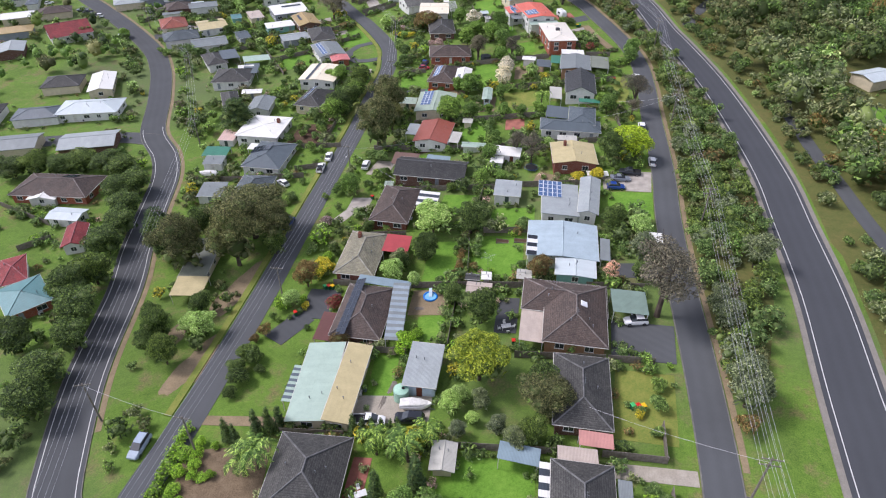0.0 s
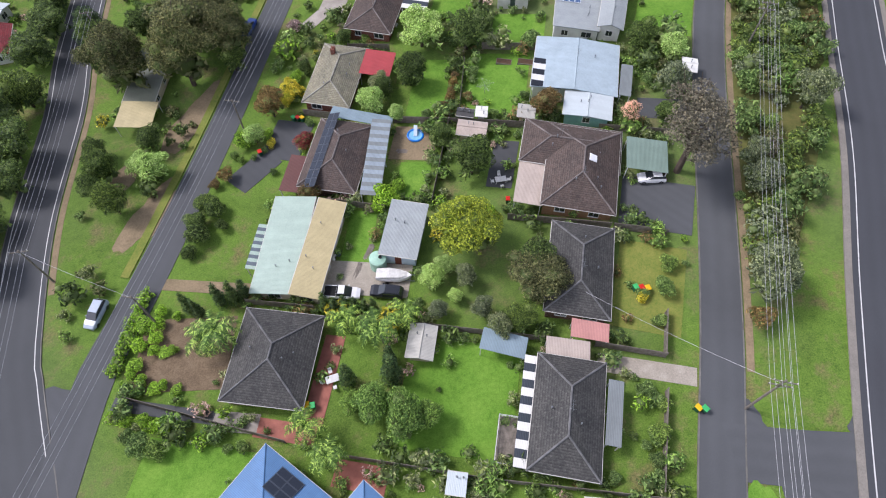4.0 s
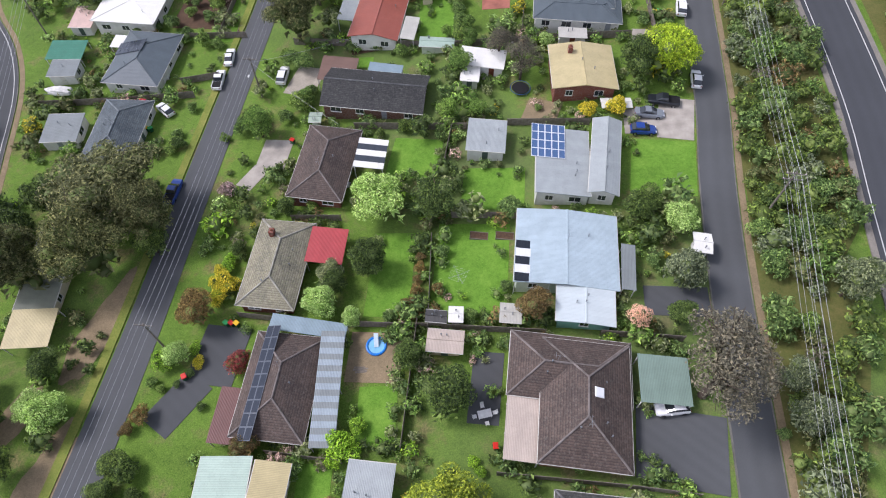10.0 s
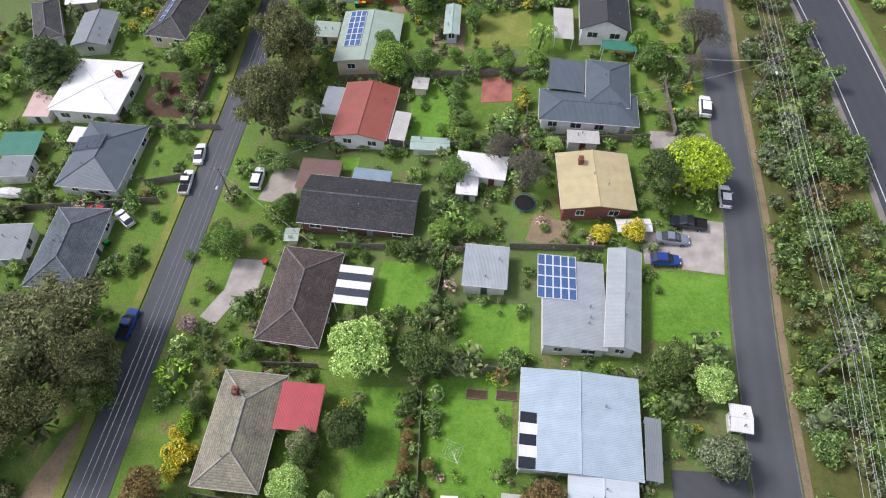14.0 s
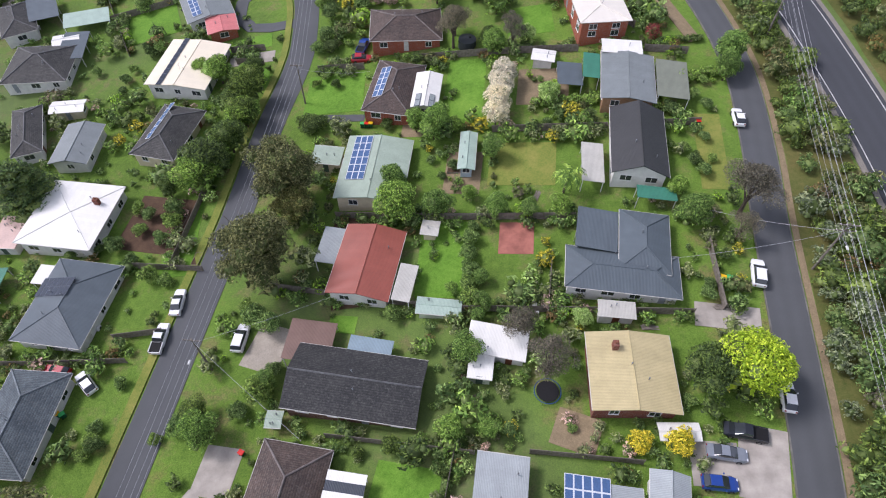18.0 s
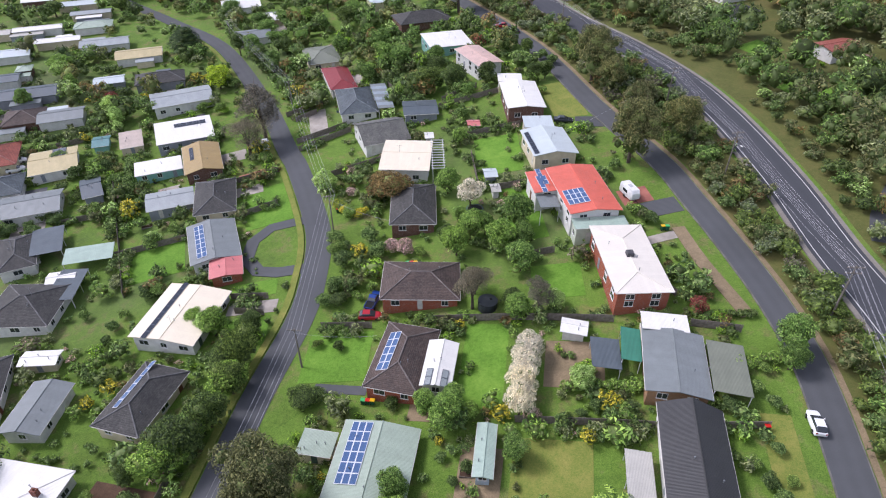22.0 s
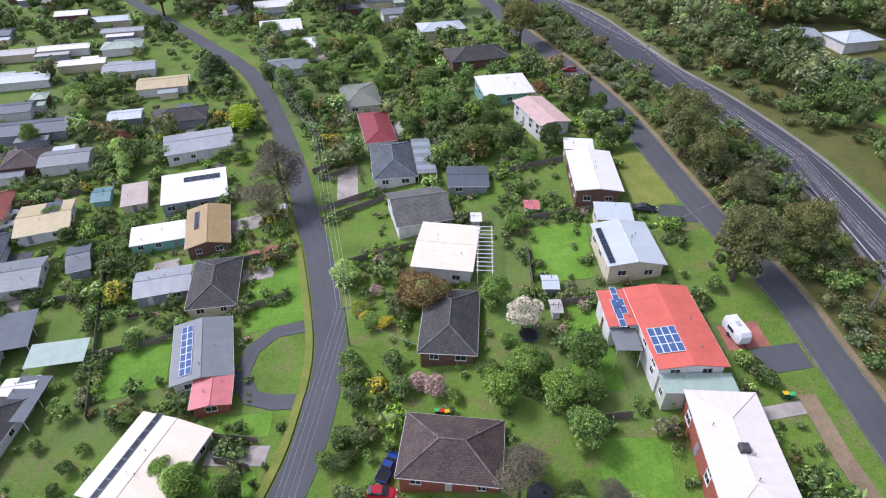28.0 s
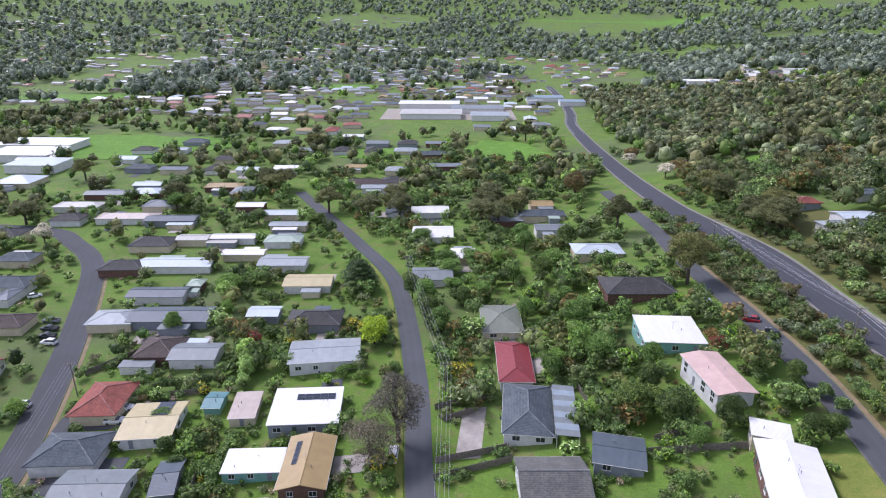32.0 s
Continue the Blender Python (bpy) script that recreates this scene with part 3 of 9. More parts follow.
def house(x, y, length, width, rz, h, roof="hip", ridge="u", tile=None, metal=None, wall=WHITEW, pitch=None, panels=None, chimney=0, skylight=0, vent=0, look="", cat="house", detail=True, name="house"):
    detail = detail and y < 330
    if y > 285:
        length, width = min(length, 26), min(width, 20)
    if ridge == "v":
        length, width, rz = width, length, rz + 90
    pitch = pitch or (21 if tile else {"flat": 2, "hip": 16, "gable": 12}.get(roof, 6))
    gz = ground_z(x, y)
    top = thing(name, x, y, gz, rz, look, cat)
    HOUSES.append(top)
    mat = tile_roof(tile, "#9a9a72" if tile == MOSS else "#8c8a84", 0.75 if tile == MOSS else 0.3) if tile else metal_roof(metal)
    g, lines, zf, E = roof_geo(roof, length, width, h, pitch)
    part("roof", g, mat, top)
    o = 0.5 if roof != "flat" else 0.3
    wl, ww = length - 2 * o, width - 2 * o
    part("wall", wall_geo(roof, wl, ww, zf, -2.5), wall_mat(wall), top)
    # gutters along the eaves
    gut = Geo()
    for a, b in ((E[0], E[1]), (E[2], E[3])) if roof != "hip" else ((E[0], E[1]), (E[1], E[2]), (E[2], E[3]), (E[3], E[0])):
        if roof != "hip":
            gut = Geo()
        gut.tube((a[0], a[1], a[2] - 0.06), (b[0], b[1], b[2] - 0.06), 0.07, n=6)
        if detail and roof != "hip":
            part("gutter", gut, TRIM, top)
    if detail and roof == "hip":
        part("gutter", gut, TRIM, top)
    if lines:
        caps = Geo()
        for a, b in lines:
            caps.tube((a[0], a[1], a[2] + 0.02), (b[0], b[1], b[2] + 0.02), 0.13 if tile else 0.09, n=6)
        part("ridge_cap", caps, plain(paler(tile), 0.75, 0, 0.4, 1.0) if tile else mat, top)
    if detail and h > 2.0:
        for sx, sy, turn, run, off in ((0, -1, 0, wl, ww / 2), (0, 1, 180, wl, ww / 2), (1, 0, 90, ww, wl / 2), (-1, 0, 270, ww, wl / 2)):
            n = max(1, int(run / 3.6))
            door = rng.randrange(n)
            for i in range(n):
                p = (i + 0.5) / n * run - run / 2
                px, py = (p, sy * off) if sy else (sx * off, p)
                if i == door and sy:
                    d = part("door", Geo().soft(-0.45, -0.06, 0.0, 0.45, 0.05, 2.05, 0.02), plain(rng.choice(["#6b3d2c", "#8a8f94", "#4a5a52", "#d0cdc4"]), 0.5), top)
                    d.matrix_basis = pose(px, py, 0.1, 0, 0, turn)
                    part("door_handle", Geo().box(0.34, -0.11, 1.0, 0.38, -0.06, 1.12), CHROME, d)
                else:
                    window(top, px, py, turn, 0.95, rng.choice([1.2, 1.5, 1.8]), 1.15)
                    if h > 3.8:
                        window(top, px, py, turn, h - 1.75, 1.5, 1.1)
    for cols, rows, side, colour, *shift in panels or ():
        flat = roof == "flat"
        dx, dy = shift or (length * 0.12 if side == "f" else 0, 0)
        up = -1 if side == "r" else 1
        for i in range(rows):
            for j in range(cols):
                px = (i - (rows - 1) / 2) * 1.68 + dx
                py = (width * (0.22 if flat else 0.25) + dy) * up + (j - (cols - 1) / 2) * 1.03 * math.cos(radians(pitch))
                solar(top, px, py, zf(py) + 0.02, pitch if flat else -pitch * up, colour)
    # small roof things
    for k in range(rng.choice([1, 2, 2, 3]) if detail else 0):
        px, py = rng.uniform(-0.3, 0.3) * length, rng.uniform(-0.3, 0.3) * width
        z = zf(py)
        if roof == "hip" and abs(px) > length / 2 - width / 2:
            z = min(z, h + (length / 2 - abs(px)) * math.tan(radians(pitch)))
        pipe = part("vent_pipe", Geo().tube((px, py, z - 0.1), (px, py, z + 0.5), 0.06, n=8), GALV, top)
        part("cowl", Geo().tube((px, py, z + 0.5), (px, py, z + 0.6), 0.12, 0.03, n=8), GALV, pipe)
    if detail and name == "house" and rng.random() < 0.6:
        px, z = length * rng.uniform(-0.25, 0.25), zf(0)
        mast = part("antenna_mast", Geo().tube((px, 0, z - 0.1), (px, 0, z + 1.9), 0.025, n=5), GALV, top)
        part("antenna", Geo().tube((px - 0.7, 0, z + 1.8), (px + 0.7, 0, z + 1.8), 0.015, n=4).tube((px - 0.4, -0.4, z + 1.8), (px - 0.4, 0.4, z + 1.8), 0.012, n=4).tube((px + 0.1, -0.3, z + 1.8), (px + 0.1, 0.3, z + 1.8), 0.012, n=4).tube((px + 0.5, -0.2, z + 1.8), (px + 0.5, 0.2, z + 1.8), 0.012, n=4), GALV, mast)
    if detail and name == "house" and rng.random() < 0.5:
        px = wl * rng.uniform(-0.3, 0.3)
        ac = part("air_conditioner", Geo().soft(px - 0.45, -ww / 2 - 0.42, 0.1, px + 0.45, -ww / 2 - 0.06, 0.85, 0.04), WHITEP, top)
        part("fan_grille", Geo().tube((px + 0.12, -ww / 2 - 0.44, 0.48), (px + 0.12, -ww / 2 - 0.42, 0.48), 0.27, n=16), RUBBER, ac)
    if chimney:
        px, py = length * 0.28, width * 0.18
        z = zf(py)
        c = part("chimney", Geo().box(px - 0.45, py - 0.35, z - 0.6, px + 0.45, py + 0.35, z + 1.1), brick_wall("#7d4535"), top)
        part("chimney_pot", Geo().tube((px, py, z + 1.1), (px, py, z + 1.4), 0.16, 0.13), plain("#8a5a44"), c)
    if skylight:
        py = width * 0.12
        sk = part("skylight", Geo().soft(-0.6, -0.6, -0.05, 0.6, 0.6, 0.14, 0.06), plain("#e4e6e6", 0.3, 0, 0.05), top)
        sk.matrix_basis = pose(length * 0.05, -py, zf(py) + 0.02, pitch, 0, 0)
    if vent:
        part("roof_cooler", Geo().soft(-0.6, -0.6, zf(0) - 0.1, 0.6, 0.6, zf(0) + 0.75, 0.15), plain("#4d4d4f", 0.6), top)
    return top


def shed(x, y, length, width, rz, h, **kw):
    kw.setdefault("look", "small metal garden shed")
    return house(x, y, length, width, rz, h, cat="shed", name="shed", **kw)


def awning(x, y, length, width, rz, h, metal=GREYM, stripes=0):
    """A sheet roof on posts and beams; where striped, dull and clear sheets alternate."""
    gz = ground_z(x, y)
    top = thing("patio_roof", x, y, gz, rz, ("striped metal and clear sheet" if stripes else "plain metal sheet") + " patio roof on posts", "awning")
    hl, hw = length / 2, width / 2
    along_y = width >= length
    n = stripes * 2 + 1 if stripes else 1
    other = {WHITE: "#3d444c", DARKP: "#d8d8d6", MINT: "#5c6870", GREYM: "#95a2a8"}.get(metal, "#c3c6c6")
    z0 = lambda px: h + 0.05 - px * 0.03
    for i in range(n):
        a, b = i / n, (i + 1) / n
        if along_y:
            q = [(-hl, -hw + a * width), (hl, -hw + a * width), (hl, -hw + b * width), (-hl, -hw + b * width)]
        else:
            q = [(-hl + a * length, -hw), (-hl + b * length, -hw), (-hl + b * length, hw), (-hl + a * length, hw)]
        lift = 0.012 * (i % 2)
        g = Geo().hexa([(px, py, z0(px) - 0.05 + lift) for px, py in q], [(px, py, z0(px) + lift) for px, py in q])
        part("roof_sheet", g, metal_roof(metal if i % 2 == 0 else other), top)
    posts = [(-hl + 0.2, -hw + 0.2), (hl - 0.2, -hw + 0.2), (hl - 0.2, hw - 0.2), (-hl + 0.2, hw - 0.2)]
    if width > 7:
        posts += [(-hl + 0.2, 0), (hl - 0.2, 0)]
    for px, py in posts:
        part("post", Geo().box(px - 0.05, py - 0.05, -2.0, px + 0.05, py + 0.05, h - 0.16), WHITEP, top)
    for px in (-hl + 0.2, hl - 0.2):
        part("beam", Geo().box(px - 0.05, -hw, z0(px) - 0.2, px + 0.05, hw, z0(px) - 0.055), WHITEP, top)
    return top


def pergola(x, y, length, width, rz, h):
    top = thing("pergola", x, y, ground_z(x, y), rz, "white painted timber pergola with open slats", "pergola")
    hl, hw = length / 2, width / 2
    for px in (-hl, hl):
        part("beam", Geo().box(px - 0.06, -hw, h - 0.2, px + 0.06, hw, h), WHITEP, top)
        for py in (-hw + 0.2, 0, hw - 0.2):
            part("post", Geo().box(px - 0.05, py - 0.05, -1.5, px + 0.05, py + 0.05, h - 0.2), WHITEP, top)
    for i in range(12):
        py = -hw + (i + 0.5) / 12 * width
        part("slat", Geo().box(-hl - 0.3, py - 0.05, h, hl + 0.3, py + 0.05, h + 0.14), WHITEP, top)
    return top


house(-18.8, 48.9, 10.6, 12.7, -6, 2.6, roof='hip', ridge='v', tile=CHAR, wall=BRICK_D, look='dark charcoal tiled hip-roof house with brick walls')
house(-20.2, 66.3, 6.3, 16.3, -4, 3.0, roof='mono_l', ridge='v', metal=MINT, wall=CREAM, look='mint green metal roofed house with open carport')
house(-15.0, 65.4, 4.2, 16.1, -8, 3.2, roof='mono_r', ridge='v', metal=SAND, wall=CREAM, look='sand yellow metal roofed house wing')
awning(-23.1, 65.9, 3.6, 7.5, -6, 2.6, metal=MINT, stripes=6)
shed(-3.1, 68.0, 5.5, 9.2, -9, 2.9, roof='flat', metal=GREYL, wall=PALEBLUE, look='long grey metal shed with pale blue walls')
house(-14.4, 83.1, 9.3, 14.0, -9, 2.6, roof='hip', ridge='v', tile=BROWN, wall=BRICK_D, panels=[(2,9,'l',DARKP)], look='brown tiled hip-roof house with solar panels')
awning(-8.2, 82.3, 3.1, 15.1, -3, 2.7, metal=GREYM, stripes=9)
awning(-11.3, 91.0, 10.3, 2.3, -11, 2.8, metal=BLUEG, stripes=0)
awning(-20.8, 79.8, 3.1, 7.1, -8, 2.4, metal=RUSTB, stripes=0)
house(21.5, 81.9, 14.8, 8.4, -10, 2.7, roof='hip', ridge='u', tile=BROWN, wall=BRICK_T, look='large brown tiled hip-roof house with tan brick walls')
house(22.6, 77.6, 10.6, 15.3, -10, 2.7, roof='hip', ridge='v', tile=BROWN, wall=BRICK_T, skylight=1, look='brown tiled hip-roof wing with tan brick walls')
awning(15.0, 75.1, 4.1, 7.6, -10, 2.9, metal=TANW, stripes=0)
awning(32.2, 79.6, 6.0, 6.0, -8, 2.5, metal=GREENG, stripes=0)
house(20.6, 60.5, 8.5, 13.9, -9, 2.6, roof='hip', ridge='v', tile=CHAR, wall=BRICK_D, look='charcoal tiled hip-roof brick house')
awning(20.9, 51.6, 4.7, 2.5, -9, 2.4, metal=PINK, stripes=0)
house(17.2, 41.0, 8.2, 13.9, -9, 2.6, roof='hip', ridge='v', tile=CHAR, wall=BRICK_D, look='weathered charcoal tiled hip-roof house')
awning(12.5, 41.7, 1.6, 13.3, -9, 2.5, metal=WHITE, stripes=6)
awning(18.0, 49.2, 5.4, 2.6, -7, 2.4, metal=TANW, stripes=0)
awning(22.5, 41.2, 1.8, 7.7, -10, 2.4, metal=GREYM, stripes=0)
shed(-0.0, 50.8, 3.5, 4.8, -7, 2.0, roof='gable', ridge='v', metal=OLDW, wall=CREAM, look='small weathered white garden shed')
awning(10.3, 50.2, 5.7, 2.9, -13, 2.3, metal=BLUEG, stripes=0)
shed(4.5, 33.5, 2.3, 2.5, -7, 2.2, roof='flat', metal=PALEB, wall=PALEBLUE, look='small pale blue garden shed')
house(-13.9, 29.3, 15.5, 9.6, -35, 3.0, roof='hip', ridge='u', metal=BLUE, wall=CREAM, pitch=20, panels=[(3,2,'l',DARKP,-2.6,0.2),(2,4,'r',DARKP,-1.0,0.4)], look='blue metal hip-roof house with solar panels')
house(-4.6, 28.2, 8.6, 7.2, -38, 3.0, roof='hip', ridge='u', metal=BLUE, wall=CREAM, pitch=20, look='blue metal hip-roof house wing')
shed(16.4, 30.2, 2.0, 2.6, -6, 2.0, roof='gable', metal=MINT, wall=GREENW, look='small pale mint garden shed')
shed(19.5, 30.2, 3.0, 3.6, -6, 2.1, roof='gable', ridge='v', metal=OLDW, wall=CREAM, look='rusty old metal garden shed')
house(23.8, 99.1, 13.9, 12.0, -9, 3.0, roof='gable', ridge='v', metal=LBLUE, wall=GREENW, pitch=5, look='low-pitched pale blue metal roof house')
awning(19.0, 97.1, 4.9, 6.4, -9, 3.6, metal=DARKP, stripes=2)
shed(24.9, 90.3, 7.6, 5.3, -10, 2.6, roof='gable', ridge='v', metal=PALEB, wall=TEALW, pitch=4, look='pale metal roofed garage with teal walls')
awning(31.5, 95.6, 1.9, 7.1, -11, 2.3, metal=GREYM, stripes=0)
house(25.7, 114.7, 8.1, 12.8, -8, 2.9, roof='flat', ridge='v', metal=GREYL, wall=WHITEW, panels=[(5,4,'f',BLUEP,3.6,0.4)], look='grey metal roofed house with blue solar panels')
house(32.0, 114.7, 4.4, 14.8, -13, 3.0, roof='gable', ridge='v', metal=GREYL, wall=WHITEW, pitch=18, look='grey metal gable-roofed house wing with white walls')
shed(15.0, 121.8, 6.2, 6.6, -9, 2.7, roof='flat', metal=GREYL, wall=WHITEW, look='square grey roofed bungalow with white walls')
awning(-9.6, 104.1, 5.4, 6.1, -8, 2.6, metal=REDM, stripes=0)
house(-16.7, 101.9, 8.3, 14.6, -9, 2.6, roof='hip', ridge='v', tile=MOSS, wall=BRICK_R, chimney=1, look='mossy old grey tiled house with red brick walls')
house(-10.8, 120.4, 8.9, 15.1, -11, 2.6, roof='hip', ridge='v', tile=BROWN, wall=BRICK_R, look='dark brown tiled hip-roof house')
awning(-3.4, 121.0, 4.8, 6.1, -9, 2.7, metal=WHITE, stripes=2)
house(-2.8, 135.4, 17.7, 9.4, -10, 2.6, roof='gable', ridge='u', tile=BLACK, wall=BRICK_D, look='long black tiled gable-roof brick house')
awning(-9.7, 142.4, 6.5, 6.3, -8, 2.4, metal=BROWNF, stripes=0)
awning(-1.1, 141.0, 6.0, 2.2, -10, 2.3, metal=BLUEG, stripes=0)
house(-2.3, 154.6, 9.3, 12.8, -11, 2.9, roof='gable', ridge='v', metal=RUST, wall=WHITEW, pitch=12, look='rusty red metal roofed house with white walls')
awning(3.4, 150.5, 2.7, 6.4, -12, 2.5, metal=OLDW, stripes=0)
awning(-8.3, 158.6, 3.2, 6.8, -10, 2.5, metal=GREYL, stripes=0)
shed(15.9, 140.1, 8.0, 4.6, -13, 2.4, roof='flat', metal=WHITE, wall=WHITEW, look='white flat metal roofed garage')
shed(13.5, 136.7, 3.3, 3.5, -9, 2.2, roof='flat', metal=WHITE, wall=GREENW, look='small white roofed shed')
house(31.9, 134.2, 10.7, 10.6, -4, 2.9, roof='gable', ridge='v', metal=SAND, wall=BRICK_R, pitch=9, chimney=1, look='sand coloured metal roofed red brick house')
house(33.5, 149.0, 15.6, 7.1, -9, 2.7, roof='hip', ridge='u', metal=GREYD, wall=WHITEW, look='large grey metal hip-roof house')
house(37.4, 153.7, 7.1, 10.7, -11, 2.7, roof='hip', ridge='v', metal=GREYD, wall=WHITEW, look='grey metal hip-roof house wing')
awning(31.1, 156.1, 5.9, 7.4, -12, 3.3, metal=GREYD, stripes=0)
shed(31.9, 143.5, 5.0, 2.5, -7, 2.2, roof='flat', metal=OLDW, wall=WHITEW, look='low white covered caravan shelter')
house(40.1, 172.6, 8.7, 15.0, -9, 2.9, roof='gable', ridge='v', metal=BLACK, wall=WHITEW, pitch=24, look='black metal gable-roofed house with white weatherboard walls')
awning(41.0, 162.4, 5.9, 2.5, -8, 2.3, metal=GREENM, stripes=0)
awning(32.7, 169.7, 3.5, 8.5, -8, 2.3, metal=OLDW, stripes=0)
house(-2.0, 173.2, 11.1, 14.3, -7, 2.8, roof='gable', ridge='v', metal=MINTG, wall=CREAM, pitch=8, panels=[(3,6,'f',BLUEP)], look='faded green metal roofed house with solar panels')
shed(-10.5, 177.9, 5.2, 4.2, -8, 2.4, roof='flat', metal=MINTG, wall=CREAM, look='small pale green roofed carport')
shed(13.4, 175.2, 2.8, 8.7, -6, 2.2, roof='gable', ridge='v', metal=MINT, wall=PALEBLUE, look='narrow pale green garden shed')
house(41.2, 187.5, 9.1, 12.7, -10, 2.7, roof='gable', ridge='v', metal=GREYM, wall=BRICK_T, pitch=8, look='grey corrugated metal roofed house')
awning(35.7, 191.4, 3.0, 6.9, -10, 2.6, metal=GREENM, stripes=0)
awning(31.8, 190.2, 4.4, 6.2, -6, 2.4, metal=GREYD, stripes=0)
awning(48.4, 186.2, 5.3, 10.0, -11, 2.4, metal=MOSSM, stripes=0)
shed(41.6, 195.4, 7.1, 3.7, -7, 2.6, roof='flat', metal=WHITE, wall=CREAM, look='white flat roofed outbuilding')
house(0.8, 192.4, 9.0, 14.4, -11, 2.7, roof='hip', ridge='v', tile=BROWN, wall=BRICK_O, panels=[(2,5,'l',BLUEP)], look='brown tiled hip-roof house with orange brick walls')
shed(6.7, 190.5, 4.8, 9.6, -7, 2.6, roof='gable', ridge='v', metal=WHITE, wall=WHITEW, pitch=14, panels=[(1,2,'l',GREYM,-3.2,0.0),(1,2,'r',GREYM,-3.2,0.0)], look='white metal gable-roofed patio room with clear roof strips')
house(2.6, 209.9, 14.1, 10.6, 1, 2.7, roof='hip', ridge='u', tile=BROWN, wall=BRICK_O, look='brown tiled hip-roof house with orange brick walls')
house(38.5, 209.0, 9.5, 18.8, 4, 4.2, roof='hip', ridge='v', metal='#dcd6c8', wall=BRICK_O, pitch=5, vent=1, look='large white metal roofed brick house on a slope')
house(33.4, 229.7, 10.2, 17.2, 10, 4.4, roof='gable', ridge='v', metal=CORAL, wall=WHITEW, pitch=7, panels=[(4,3,'l',BLUEP,-3.4,-0.2)], look='coral red metal roofed two-storey house')
house(26.2, 233.5, 5.6, 8.2, 9, 4.5, roof='mono_l', ridge='v', metal=CORAL, wall=WHITEW, pitch=4, panels=[(1,3,'f',BLUEP,2.0,-1.2),(2,2,'f',BLUEP,0.0,-1.2),(1,3,'f',BLUEP,-2.0,-0.8)], look='coral red metal roofed wing above a balcony')
shed(35.5, 219.9, 10.2, 3.4, 7, 3.4, roof='flat', metal=MINT, wall=GREENW, look='pale green roofed enclosed verandah')
awning(26.6, 227.4, 4.0, 4.6, 8, 3.9, metal=GREYM, stripes=0)
house(-0.4, 233.8, 9.5, 15.5, 3, 2.7, roof='hip', ridge='v', tile=CHAR, wall=BRICK_D, look='dark weathered tiled hip-roof house')
house(-3.2, 252.3, 11.5, 14.3, -1, 3.6, roof='gable', ridge='u', metal=CREAMM, wall=WHITEW, pitch=5, look='cream metal roofed house beside a white pergola')
pergola(4.1, 251.0, 2.6, 14.6, 4, 3.4)
house(-11.0, 267.3, 12.0, 13.3, 22, 2.7, roof='gable', ridge='u', tile=GREYT, wall=WHITEW, look='grey tiled gable-roof white house')
shed(-1.6, 277.4, 9.2, 8.8, 8, 2.5, roof='gable', ridge='u', metal=GREYD, wall=GREYW, pitch=6, look='dark grey ribbed metal garage')
house(-20.4, 287.4, 10.2, 17.4, 15, 2.7, roof='hip', ridge='v', tile=GREYD, wall=WHITEW, look='grey tiled hip-roof house')
awning(-13.1, 288.3, 4.5, 17.1, 15, 2.6, metal=GREYM, stripes=4)
house(-28.2, 305.4, 8.1, 18.1, 20, 2.7, roof='hip', ridge='v', metal=DRED, wall=WHITEW, look='dark red metal roofed house')
house(24.6, 273.7, 9.5, 16.4, 5, 3.6, roof='gable', ridge='v', metal=WHITE, wall=BRICK_D, pitch=6, look='white metal roofed house with a timber deck')
shed(22.2, 285.3, 6.5, 5.1, 1, 3.2, roof='flat', metal=WHITE, wall=CREAM, look='small white roofed annex')
house(29.0, 249.9, 10.1, 12.6, 10, 3.4, roof='gable', ridge='v', metal=PALEB, wall=CREAM, pitch=10, panels=[(1,6,'l',DARKP,-0.6,1.6)], look='pale grey metal roofed house with cream walls')
shed(27.6, 260.3, 7.0, 5.8, 3, 2.8, roof='flat', metal=PALEB, wall=CREAM, look='pale metal roofed annex')
house(14.0, 301.6, 8.2, 15.5, 27, 4.0, roof='gable', ridge='v', metal=PINKW, wall=WHITEW, pitch=8, look='faded pink metal roofed raised house')
house(4.2, 321.6, 14.0, 12.8, 18, 3.2, roof='flat', metal=WHITE, wall=TEALW, look='white flat roofed teal house')
house(-37.7, 326.7, 10.8, 16.1, 21, 2.7, roof='hip', ridge='u', metal=MOSSM, wall=CREAM, look='mossy green-grey metal roofed house')
house(-42.5, 228.0, 10.1, 14.6, 23, 2.7, roof='gable', ridge='v', metal=GREYM, wall=WHITEW, pitch=10, panels=[(2,7,'l',BLUEP)], look='grey metal roofed house with solar panels')
shed(-37.1, 219.3, 6.5, 6.2, 18, 2.5, roof='gable', ridge='v', metal=PINKR, wall=BRICK_O, pitch=8, look='pinkish red roofed garage')
house(-41.4, 206.5, 12.5, 14.8, -9, 3.0, roof='gable', ridge='v', metal=CREAMM, wall=WHITEW, pitch=5, panels=[(1,9,'l',DARKP)], look='cream metal roofed white house')
house(-58.6, 245.2, 10.8, 8.2, 23, 2.6, roof='gable', ridge='u', metal=GREYL, wall=GREYW, look='pale grey metal roofed house')
house(-47.7, 245.2, 9.4, 15.0, 17, 2.6, roof='hip', ridge='v', tile=CHAR, wall=CREAM, look='charcoal tiled hip-roof house')
shed(-67.6, 260.5, 11.4, 7.0, 24, 2.6, roof='flat', metal=WHITE, wall=TEALW, look='white roofed teal cabin')
house(-56.9, 262.9, 9.3, 15.4, 23, 2.8, roof='gable', ridge='v', metal=TAN, wall=BRICK_D, pitch=14, panels=[(1,4,'f',DARKP)], look='tan metal roofed house')
